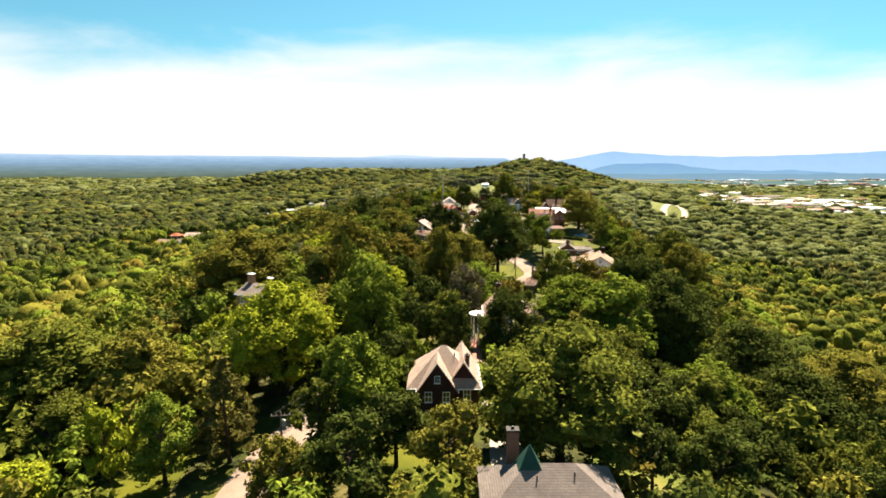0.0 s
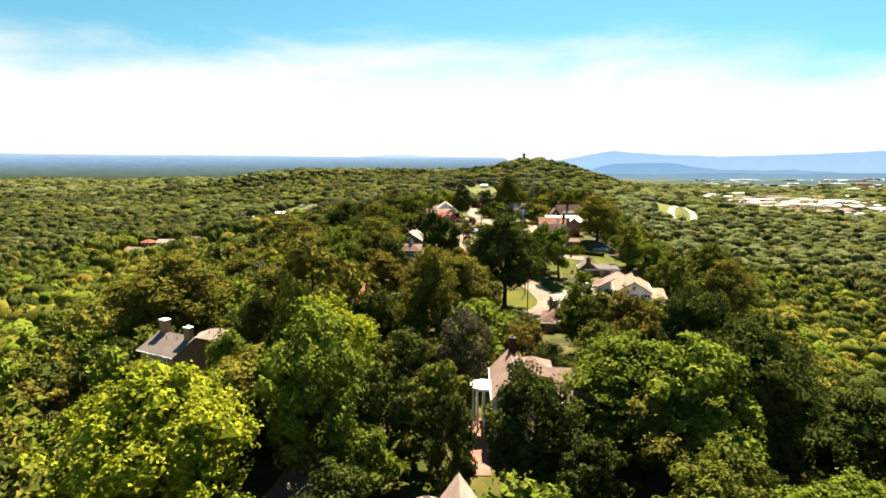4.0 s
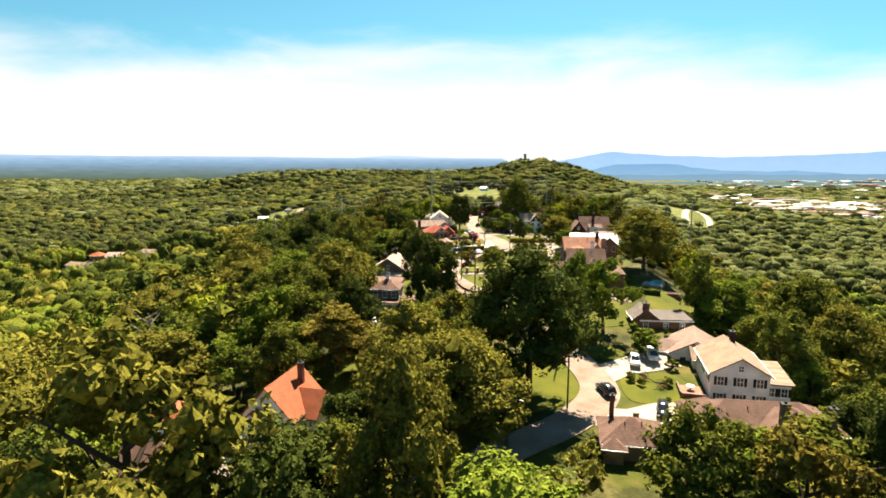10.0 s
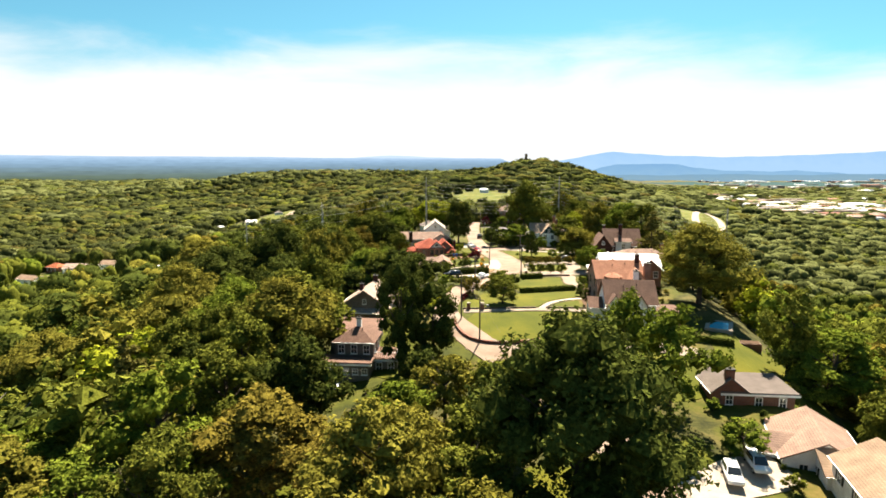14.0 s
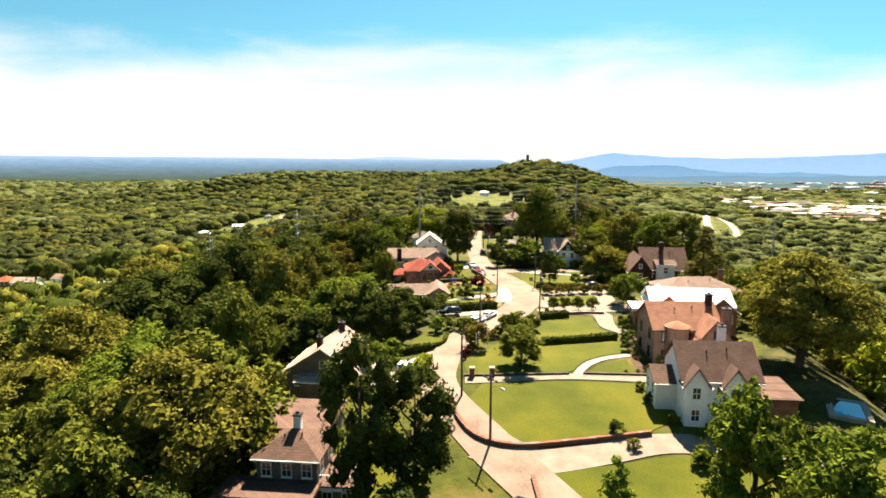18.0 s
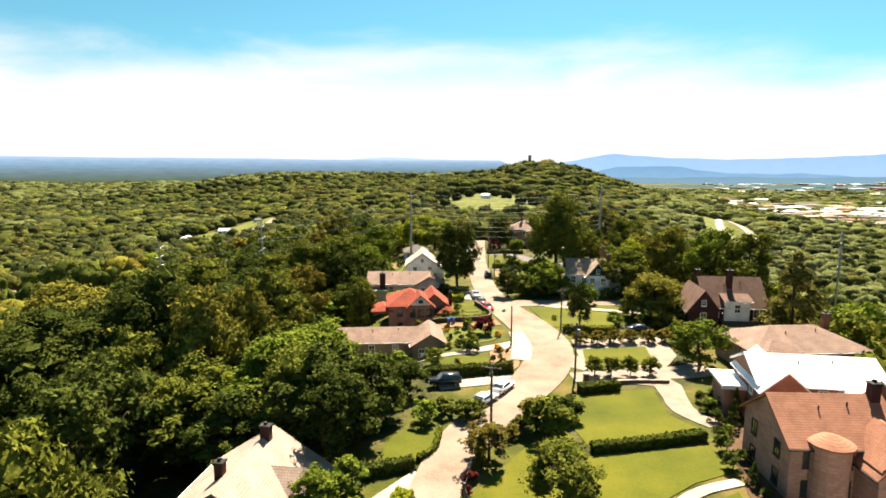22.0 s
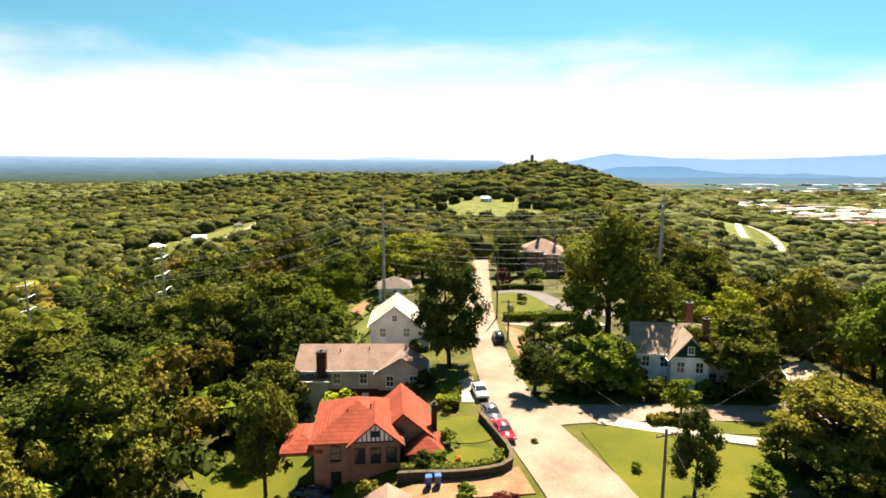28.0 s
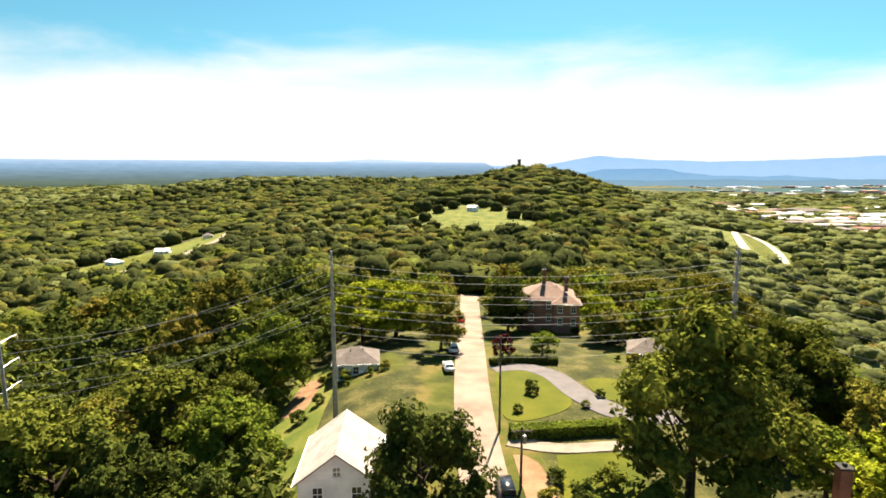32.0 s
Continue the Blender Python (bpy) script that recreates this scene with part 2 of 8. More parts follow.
_gs.interpolation_type = "SMOOTHSTEP"
_gs.inputs["From Min"].default_value, _gs.inputs["From Max"].default_value = 0.72, 1.05
_gl.new(_ga.outputs[0], _gs.inputs["Value"])
_gz2 = _gn.new("ShaderNodeTexNoise")
_gz2.inputs["Scale"].default_value, _gz2.inputs["Detail"].default_value, _gz2.inputs["Roughness"].default_value = 0.12, 8, 0.65
_gl.new(_gn["Texture Coordinate"].outputs["Object"], _gz2.inputs["Vector"])
for _e, _pos, _col in zip((_gr.color_ramp.elements[0], _gr.color_ramp.elements.new(0.5), _gr.color_ramp.elements[-1]), (0.34, 0.5, 0.66), ((0.022, 0.028, 0.004), (0.050, 0.056, 0.006), (0.105, 0.080, 0.022))):
    _e.position, _e.color = _pos, (*_col, 1)
_gl.new(_gz2.outputs["Fac"], _gr.inputs[0])
_gp = _gn["Principled BSDF"]
_gl.new(_gp.inputs["Base Color"].links[0].from_socket, _gm.inputs[1])
_gl.new(_gr.outputs[0], _gm.inputs[2])
_gl.new(_gs.outputs[0], _gm.inputs[0])
_gl.new(_gm.outputs[0], _gp.inputs["Base Color"])
LAWN = surface("mown_grass", (0.092, 0.114, 0.006), (0.200, 0.192, 0.012), 0.95, 0.13, 5.0, 0.4, c=(0.136, 0.152, 0.008), dist=0.03)
ROUGHGRASS = surface("rough_grass", (0.10, 0.15, 0.02), (0.28, 0.26, 0.06), 0.95, 0.16, 3.0, 0.6, c=(0.18, 0.21, 0.03), dist=0.08)
ROAD = surface("sunlit_road", (0.32, 0.225, 0.165), (0.50, 0.39, 0.31), 0.9, 0.22, 4.0, 0.15, c=(0.43, 0.32, 0.245), dist=0.02)
CONCRETE = surface("concrete", (0.54, 0.455, 0.36), (0.74, 0.64, 0.52), 0.85, 0.5, 6.0, 0.1, dist=0.02)
DRIVE = surface("pale_gravel", (0.38, 0.305, 0.24), (0.52, 0.43, 0.345), 0.95, 0.6, 12.0, 0.3, dist=0.02)
ASPHALT = surface("grey_asphalt", (0.20, 0.18, 0.18), (0.28, 0.25, 0.25), 0.9, 0.5, 9.0, 0.2, dist=0.02)
MULCH = surface("dark_mulch", (0.10, 0.055, 0.032), (0.20, 0.12, 0.07), 0.95, 0.6, 5.0, 0.5, dist=0.05)
IVYWALL = coursed("mossy_dark_stone", (0.15, 0.11, 0.07), (0.09, 0.075, 0.04), (0.06, 0.05, 0.03), 0.5, 0.25, gap=0.10, bump=0.8)
SOIL = surface("bare_soil", (0.34, 0.19, 0.10), (0.50, 0.31, 0.17), 0.95, 0.5, 4.0, 0.5, dist=0.06)
BRICKPATH = coursed("brick_paving", (0.42, 0.19, 0.13), (0.36, 0.15, 0.10), (0.3, 0.2, 0.15), 0.22, 0.22)
STONE = coursed("field_stone", (0.33, 0.24, 0.17), (0.23, 0.16, 0.11), (0.2, 0.16, 0.12), 0.7, 0.38, gap=0.10, bump=0.8)
BRICK = coursed("red_brick", (0.30, 0.12, 0.075), (0.24, 0.09, 0.06), (0.26, 0.19, 0.15), 0.22, 0.075, gap=0.12)
ROSEBRICK = coursed("rose_brick", (0.48, 0.24, 0.17), (0.40, 0.19, 0.13), (0.42, 0.3, 0.24), 0.22, 0.075, gap=0.12)
ORANGEBRICK = coursed("orange_brick", (0.56, 0.30, 0.15), (0.49, 0.25, 0.12), (0.46, 0.33, 0.24), 0.22, 0.075, gap=0.12)
DARKBRICK = coursed("dark_brick", (0.10, 0.038, 0.03), (0.075, 0.028, 0.022), (0.08, 0.05, 0.045), 0.22, 0.075, gap=0.12)
TANBRICK = coursed("tan_brick", (0.36, 0.27, 0.20), (0.31, 0.22, 0.16), (0.34, 0.28, 0.22), 0.22, 0.075, gap=0.12)
WHITEWALL = surface("white_stucco", (0.66, 0.66, 0.65), (0.82, 0.82, 0.81), 0.85, 0.35, 6, 0.15)
CREAMWALL = coursed("cream_clapboard", (0.70, 0.66, 0.58), (0.74, 0.70, 0.62), (0.5, 0.47, 0.42), 3.5, 0.16, gap=0.10)
WHITEBOARD = coursed("white_clapboard", (0.74, 0.75, 0.74), (0.79, 0.80, 0.79), (0.5, 0.51, 0.52), 3.5, 0.16, gap=0.10)
GREYWALL = coursed("grey_shingle_siding", (0.25, 0.22, 0.19), (0.30, 0.26, 0.22), (0.18, 0.16, 0.14), 0.4, 0.18, gap=0.08)


def roof_mat(name, a, b, row=0.16):
    a, b = [tuple(min(0.85, v * k) for v, k in zip(c, (1.27, 1.23, 1.17))) for c in (a, b)]
    return coursed(name, a, b, tuple(v * 0.72 for v in a), 0.32, row, 0.9, 0.10, 0.5)


ROOFBROWN = roof_mat("brown_shingles", (0.185, 0.11, 0.085), (0.235, 0.145, 0.115))
ROOFMAUVE = roof_mat("faded_brown_shingles", (0.34, 0.235, 0.195), (0.41, 0.29, 0.24))
ROOFTAN = roof_mat("tan_shingles", (0.36, 0.26, 0.19), (0.43, 0.32, 0.235))
ROOFGREY = roof_mat("grey_shingles", (0.22, 0.19, 0.18), (0.28, 0.24, 0.22))
ROOFRED = roof_mat("red_tiles", (0.36, 0.075, 0.040), (0.43, 0.10, 0.055), 0.25)
ROOFBEIGE = roof_mat("pale_beige_shingles", (0.46, 0.35, 0.27), (0.52, 0.41, 0.32))
ROOFPALE = roof_mat("pale_grey_shingles", (0.52, 0.48, 0.45), (0.60, 0.56, 0.53))
ROOFORANGE = roof_mat("orange_tiles", (0.50, 0.15, 0.07), (0.58, 0.20, 0.10), 0.25)
ROOFPINK = roof_mat("pale_tudor_shingles", (0.52, 0.40, 0.34), (0.60, 0.47, 0.40))
ROOFWHITE = surface("white_roof_coating", (0.72, 0.72, 0.73), (0.85, 0.85, 0.86), 0.6, 0.5, 5, 0.08)
TRIMWHITE = surface("white_paint", (0.72, 0.71, 0.68), (0.82, 0.81, 0.79), 0.5, 1.0, 9, 0.03)
TRIMDARK = surface("dark_paint", (0.03, 0.028, 0.026), (0.06, 0.055, 0.05), 0.6, 1.0, 9, 0.05)
TRIMGREEN = surface("green_paint", (0.03, 0.10, 0.075), (0.05, 0.14, 0.10), 0.6, 1.0, 9, 0.05)
METAL = surface("galvanised_steel", (0.45, 0.46, 0.47), (0.62, 0.63, 0.64), 0.45, 1.5, 10, 0.05, 0.6)
POLEWOOD = surface("weathered_pole", (0.16, 0.125, 0.10), (0.27, 0.22, 0.18), 0.9, 1.0, 14, 0.3)
WOOD = surface("stained_wood", (0.22, 0.10, 0.06), (0.33, 0.17, 0.10), 0.8, 1.0, 9, 0.2)
WIREMAT = surface("weathered_wire", (0.20, 0.20, 0.20), (0.30, 0.30, 0.30), 0.8, 1, 5, 0, 0.0)
TYRE = surface("tyre_rubber", (0.015, 0.015, 0.015), (0.03, 0.03, 0.03), 0.85, 3, 20, 0.1)
POOLWATER, _n, _l, _p = node_mat("pool_water")
_p.inputs["Base Color"].default_value = (0.03, 0.38, 0.55, 1)
_p.inputs["Roughness"].default_value = 0.08
GLASS, _n, _l, _p = node_mat("window_glass")
_p.inputs["Base Color"].default_value = (0.025, 0.03, 0.035, 1)
_p.inputs["Roughness"].default_value = 0.08
_p.inputs["Specular IOR Level"].default_value = 0.7


def paint(name, c, rough=0.25):
    m, n, l, p = node_mat(name)
    p.inputs["Base Color"].default_value = (*c, 1)
    p.inputs["Roughness"].default_value = rough
    p.inputs["Coat Weight"].default_value = 0.6
    return m


# ---- mesh helpers ----
def mesh_of(name, verts, faces, mats=(), index=None):
    me = bpy.data.meshes.new(name)
    me.from_pydata([tuple(v) for v in verts], [], [tuple(f) for f in faces])
    for m in mats:
        me.materials.append(m)
    if index is not None:
        me.polygons.foreach_set("material_index", np.asarray(index, dtype=np.int32))
    me.update()
    return me


def leaves_mesh(name, v, mats, index=None):
    """A mesh of loose leaf triangles from an array of shape (n, 3, 3)."""
    n = len(v)
    me = bpy.data.meshes.new(name)
    me.vertices.add(n * 3)
    me.vertices.foreach_set("co", np.ascontiguousarray(v, dtype=np.float32).ravel())
    me.loops.add(n * 3)
    me.loops.foreach_set("vertex_index", np.arange(n * 3, dtype=np.int32))
    me.polygons.add(n)
    me.polygons.foreach_set("loop_start", np.arange(0, n * 3, 3, dtype=np.int32))
    me.polygons.foreach_set("loop_total", np.full(n, 3, dtype=np.int32))
    for m in mats:
        me.materials.append(m)
    if index is not None:
        me.polygons.foreach_set("material_index", np.asarray(index, dtype=np.int32))
    me.update()
    me.validate()
    return me


class Shape:
    """Collects verts and faces of one part."""
    def __init__(self):
        self.v, self.f = [], []

    def add(self, verts, faces):
        k = len(self.v)
        self.v += [tuple(p) for p in verts]
        self.f += [tuple(i + k for i in f) for f in faces]
        return self

    def box(self, x0, y0, z0, x1, y1, z1):
        return self.add([(x0, y0, z0), (x1, y0, z0), (x1, y1, z0), (x0, y1, z0), (x0, y0, z1), (x1, y0, z1), (x1, y1, z1), (x0, y1, z1)],
                        [(3, 2, 1, 0), (4, 5, 6, 7), (0, 1, 5, 4), (1, 2, 6, 5), (2, 3, 7, 6), (3, 0, 4, 7)])

    def chamfer_box(self, x0, y0, z0, x1, y1, z1, c):
        """A box with its top edges chamfered by c."""
        self.add([(x0, y0, z0), (x1, y0, z0), (x1, y1, z0), (x0, y1, z0), (x0, y0, z1 - c), (x1, y0, z1 - c), (x1, y1, z1 - c), (x0, y1, z1 - c),
                  (x0 + c, y0 + c, z1), (x1 - c, y0 + c, z1), (x1 - c, y1 - c, z1), (x0 + c, y1 - c, z1)],
                 [(3, 2, 1, 0), (0, 1, 5, 4), (1, 2, 6, 5), (2, 3, 7, 6), (3, 0, 4, 7), (4, 5, 9, 8), (5, 6, 10, 9), (6, 7, 11, 10), (7, 4, 8, 11), (8, 9, 10, 11)])
        return self

    def tube(self, pts, radii, n=8):
        """A tapered tube along points."""
        rings = []
        for i, p in enumerate(pts):
            p = Vector(p)
            a = Vector(pts[max(i - 1, 0)])
            b = Vector(pts[min(i + 1, len(pts) - 1)])
            d = (b - a).normalized()
            s = d.cross(Vector((0.31, 0.95, 0.05)) if abs(d.y) < 0.9 else Vector((1, 0, 0))).normalized()
            u = s.cross(d)
            rings.append([p + (s * math.cos(k * math.tau / n) + u * math.sin(k * math.tau / n)) * radii[i] for k in range(n)])
        verts = [q for r in rings for q in r]
        faces = [(i * n + k, i * n + (k + 1) % n, (i + 1) * n + (k + 1) % n, (i + 1) * n + k) for i in range(len(pts) - 1) for k in range(n)]
        faces += [tuple(range(n - 1, -1, -1)), tuple(range((len(pts) - 1) * n, len(pts) * n))]
        return self.add(verts, faces)

    def mesh(self, name, mat):
        return mesh_of(name, self.v, self.f, (mat,))


def part(name, shape, mat, parent, label=""):
    data = shape if isinstance(shape, bpy.types.Mesh) else shape.mesh(name, mat)
    ob = new(name, data)
    ob.parent = parent
    if label:
        ob["label"] = label
    return ob


def thing(name, x, y, z, rz=0, label="", category="", group="", kind="", s=(1, 1, 1)):
    e = new(name)
    e.empty_display_size = 0.5
    e.location, e.rotation_euler, e.scale = (x, y, z), (0, 0, radians(rz)), s
    return tagged(e, label, category, group, kind)


# ---- the land ----
RIDGE_Y = (-300, 0, 60, 150, 205, 235, 262, 300, 340, 420, 500, 600, 800, 925, 1100, 1290, 1700, 5200)
RIDGE_Z = (0, 3, 4, 3, 4, 7.5, 11.5, 11.3, 11.5, 11, 4, -6, -10, -2, 18, 30, -20, -60)
_yy = np.arange(-400, 5300, 2.0)
_zz = np.interp(_yy, RIDGE_Y, RIDGE_Z)
_k = np.exp(-0.5 * (np.arange(-20, 21) * 2.0 / 7.0) ** 2)
_zs = np.convolve(np.pad(_zz, 20, mode="edge"), _k / _k.sum(), mode="valid")


def land(x, y):
    """Height of the ground: a ridge with a flat crest, steeper on the east, a far hill and a low hill to the north-west."""
    x, y = np.asarray(x, float), np.asarray(y, float)
    z = np.interp(y, _yy, _zs)
    xc = 20 + np.clip((y - 500) * 0.19, 0, 150)
    far = np.clip((y - 600) / 500, 0, 1)
    crest = np.interp(y, (0, 150, 200, 260, 300, 360, 450), (6, 10, 34, 42, 50, 54, 40))
    dl, dr = np.maximum(0, xc - 35 - x), np.maximum(0, x - xc - crest)
    left = (60 + z) * (1 - np.exp(-(dl / (300 + 120 * far)) ** 1.2))
    right = (55 + z) * (1 - np.exp(-(dr / (75 + 190 * far - 52 * np.clip((y - 950) / 200, 0, 1))) ** 1.3)) + 45 * (1 - np.exp(-(dr / 750) ** 2))
    edge = np.clip((np.interp(y, (250, 285, 300, 330, 360, 430, 600), (0, 4, 9, 12, 10, 8, 6)) + xc - 20 - x) / 27, 0, 1)
    left = left + 7.5 * np.clip((z - 4) / 7, 0, 1) * edge * edge * (3 - 2 * edge)
    low = 50 * np.exp(-((x + 330) / 330) ** 2 - ((y - 1650) / 260) ** 2)
    roll = 5.0 * np.sin(x / 90 + 1.3) * np.sin(y / 120) * np.clip((np.hypot(x - 20, y - 250) - 260) / 300, 0, 1)
    spur = 10 * np.exp(-((x - 355) / 75) ** 2 - ((y - 895) / 140) ** 2)
    dip = 2.6 * np.exp(-((x - 2) / 7.5) ** 2 - ((y - 319.5) / 4.5) ** 2)
    return z - left - right + low + roll + spur - dip


def axis(*spans):
    out = []
    for a, b, s in spans:
        out += list(np.arange(a, b, s))
    return np.array(out + [spans[-1][1]])


gx = axis((-5000, -1000, 200), (-1000, -300, 35), (-300, -120, 12), (-120, 150, 3.0), (150, 300, 12), (300, 420, 15), (420, 1000, 35), (1000, 5000, 200))
gy = axis((-300, -30, 30), (-30, 520, 3.0), (520, 900, 12), (900, 1900, 30), (1900, 4990, 160))
GX, GY = np.meshgrid(gx, gy)
GZ = land(GX, GY)
_nx, _ny = len(gx), len(gy)
_i = np.arange(_nx * _ny).reshape(_ny, _nx)
gv = np.stack([GX.ravel(), GY.ravel(), GZ.ravel()], 1)
gf = np.stack([_i[:-1, :-1].ravel(), _i[:-1, 1:].ravel(), _i[1:, 1:].ravel(), _i[1:, :-1].ravel()], 1)
gme = bpy.data.meshes.new("ground")
gme.from_pydata(gv.tolist(), [], gf.tolist())
gme.materials.append(GROUND)
gme.polygons.foreach_set("use_smooth", np.ones(len(gf), dtype=bool))
tagged(new("ground", gme), "wooded hillside ground with leaf litter and grass", "ground", kind="structure")


def smooth_line(pts, step=1.5):
    """Points along a Catmull-Rom curve."""
    p = np.array([pts[0]] + list(pts) + [pts[-1]], float)
    out = []
    for i in range(1, len(p) - 2):
        n = max(2, int(np.linalg.norm(p[i + 1][:2] - p[i][:2]) / step))
        for k in range(n):
            t = k / n
            out.append(0.5 * ((2 * p[i]) + (-p[i - 1] + p[i + 1]) * t + (2 * p[i - 1] - 5 * p[i] + 4 * p[i + 1] - p[i + 2]) * t * t
                              + (-p[i - 1] + 3 * p[i] - 3 * p[i + 1] + p[i + 2]) * t ** 3))
    out.append(p[-2])
    return np.array(out)


def lift(x, y, h):
    return float(land(x, y)) + h


def ribbon(name, pts, mat, h, label, category, kind="structure", parent=None):
    """A paved strip draped over the land; pts: x, y, width."""
    c = smooth_line(pts, 1.5)
    d = np.gradient(c[:, :2], axis=0)
    d /= np.linalg.norm(d, axis=1)[:, None] + 1e-9
    nrm = np.stack([-d[:, 1], d[:, 0]], 1)
    across = np.linspace(-0.5, 0.5, 5)
    v, f = [], []
    for i in range(len(c)):
        for a in across:
            x, y = c[i, :2] + nrm[i] * a * c[i, 2]
            v.append((x, y, lift(x, y, h)))
    for i in range(len(c) - 1):
        for k in range(4):
            f.append((i * 5 + k + 1, i * 5 + k, (i + 1) * 5 + k, (i + 1) * 5 + k + 1))
    base = len(v)
    for i in range(len(c)):                      # skirts, so that the strip has depth
        for k in (0, 4):
            q = v[i * 5 + k]
            v.append((q[0], q[1], q[2] - 0.35))
    for i in range(len(c) - 1):
        f.append((i * 5, base + i * 2, base + i * 2 + 2, (i + 1) * 5))
        f.append((base + i * 2 + 1, i * 5 + 4, (i + 1) * 5 + 4, base + i * 2 + 3))
    ob = new(name, mesh_of(name, v, f, (mat,)))
    return tagged(ob, label, category, kind=kind)


CLEAR = []            # outlines in which no tree is sown


def inside(poly, x, y):
    r, j = False, len(poly) - 1
    for i in range(len(poly)):
        (xi, yi), (xj, yj) = poly[i], poly[j]
        if (yi > y) != (yj > y) and x < (xj - xi) * (y - yi) / (yj - yi) + xi:
            r = not r
        j = i
    return r


def patch(name, outline, mat, h, label, category="lawn", rounded=True, cell=1.6, clear=True):
    """A patch of ground cover with the given outline, draped over the land, with a cut edge."""
    o = smooth_line([(*p, 0) for p in outline] + [(*outline[0], 0)], 1.2)[:-1, :2] if rounded else np.array(
        [np.array(a) + (np.array(b) - np.array(a)) * t for a, b in zip(outline, outline[1:] + outline[:1])
         for t in np.linspace(0, 1, max(2, int(math.dist(a, b) / 1.2)), endpoint=False)])
    bm = bmesh.new()
    vs = [bm.verts.new((p[0], p[1], 0)) for p in o]
    face = bm.faces.new(vs)
    x0, y0 = o.min(0)
    x1, y1 = o.max(0)
    for k in range(1, int((x1 - x0) / cell)):
        bmesh.ops.bisect_plane(bm, geom=bm.verts[:] + bm.edges[:] + bm.faces[:], plane_co=(x0 + k * cell, 0, 0), plane_no=(1, 0, 0))
    for k in range(1, int((y1 - y0) / cell)):
        bmesh.ops.bisect_plane(bm, geom=bm.verts[:] + bm.edges[:] + bm.faces[:], plane_co=(0, y0 + k * cell, 0), plane_no=(0, 1, 0))
    for q in bm.verts:
        q.co.z = lift(q.co.x, q.co.y, h)
    rim = [e for e in bm.edges if e.is_boundary]
    ext = bmesh.ops.extrude_edge_only(bm, edges=rim)
    for q in ext["geom"]:
        if isinstance(q, bmesh.types.BMVert):
            q.co.z -= 0.35
    bmesh.ops.recalc_face_normals(bm, faces=bm.faces[:])
    me = bpy.data.meshes.new(name)
    bm.to_mesh(me)
    bm.free()
    if sum(p.normal.z * p.area for p in me.polygons) < 0:
        me.flip_normals()
    me.materials.append(mat)
    if clear:
        CLEAR.append([tuple(p) for p in outline])
    return tagged(new(name, me), label, category, kind="structure")


# ---- streets, drives and lawns ----
MAIN_ROAD = [(-31, 20, 7), (-26, 60, 7), (-24.5, 78, 7), (-20, 95, 6.5), (-16, 118, 6), (-13, 143, 6), (-3, 164, 6), (12, 178, 6.2), (24, 187.5, 6.5), (31, 197, 6.8), (31.5, 207, 6.4),
             (28, 219, 6.2), (20, 236, 6.2), (12.5, 249, 6.4), (6.8, 262, 5.8), (7.5, 273, 5.2), (11.2, 285, 5.8), (17.7, 295, 6.8), (24, 306, 7.5), (27.3, 318, 7.8), (25.5, 331, 8.5),
             (22, 346, 7.2), (20.1, 364, 6.0), (20.0, 385, 5.8), (20.9, 408, 5.8), (23.4, 440, 5.8), (26.5, 477, 5.6), (30, 520, 6)]
ribbon("road", MAIN_ROAD, ROAD, 0.14, "sun-bleached pale street winding along the ridge", "road")
ribbon("side_street", [(22, 348, 8), (27, 348.2, 6), (34, 348.3, 5), (44, 348.3, 4.8), (54, 347.6, 4.8), (66, 346, 5)], ROAD, 0.11, "pale side street joining the ridge road", "road")
ribbon("driveway_1", [(33, 205, 7), (38, 208, 6), (44, 210.5, 7.5), (49, 212, 7)], CONCRETE, 0.12, "concrete driveway with parked vehicles", "driveway")
ribbon("driveway_2", [(28, 189.5, 7), (34, 188.5, 6), (40, 190, 7.5), (45, 190.5, 6)], CONCRETE, 0.11, "white concrete driveway beside the brown-roofed house", "driveway")
ribbon("driveway_3", [(12, 249, 7), (18, 245.5, 4.5), (26, 246.8, 4), (34, 248.6, 3.8), (42, 247.5, 4), (52, 244, 4)], DRIVE, 0.12, "pale drive curving below the white house", "driveway")
ribbon("driveway_4", [(10.5, 265.2, 3), (16, 265.2, 2.2), (26, 266, 2.0), (38, 264.8, 2.2)], DRIVE, 0.12, "narrow gravel drive between two lawns", "driveway")
ribbon("driveway_5", [(28, 303, 5), (35, 303.2, 4.4), (40.5, 301.5, 4.4), (40.4, 297, 3.4), (39.8, 292, 3.2), (41.8, 287.5, 2.4)], DRIVE, 0.11, "pale drive beside the stone house", "driveway")
ribbon("footpath", [(27.5, 266.4, 1.3), (28.8, 268.8, 1.3), (31, 271.6, 1.3), (34, 273.6, 1.3), (38.3, 275, 1.3)], CONCRETE, 0.13, "curved stone footpath across the lawn", "path")
ribbon("parking_strip", [(21.3, 311, 3.2), (22.6, 318, 3.4), (22.6, 326, 2.6)], CONCRETE, 0.18, "bright concrete parking strip at the kerb", "pavement")
ribbon("driveway_6", [(25, 304, 4), (18, 302.9, 3.0), (8, 300.4, 2.6)], CONCRETE, 0.12, "concrete drive along a clipped hedge", "driveway")
ribbon("driveway_7", [(22, 319.4, 3), (16.2, 316.9, 2.4), (8, 314.4, 2.2), (1, 315.8, 2.6), (-6, 319, 3.5), (-12, 322, 4)], CONCRETE, 0.12, "white concrete path to the tan house", "path")
ribbon("driveway_18", [(6.6, 276.4, 3.2), (2.4, 271, 3.2), (-0.6, 266.2, 4.6), (-4, 262, 5)], CONCRETE, 0.12, "white concrete drive beside the beige bungalow", "driveway")
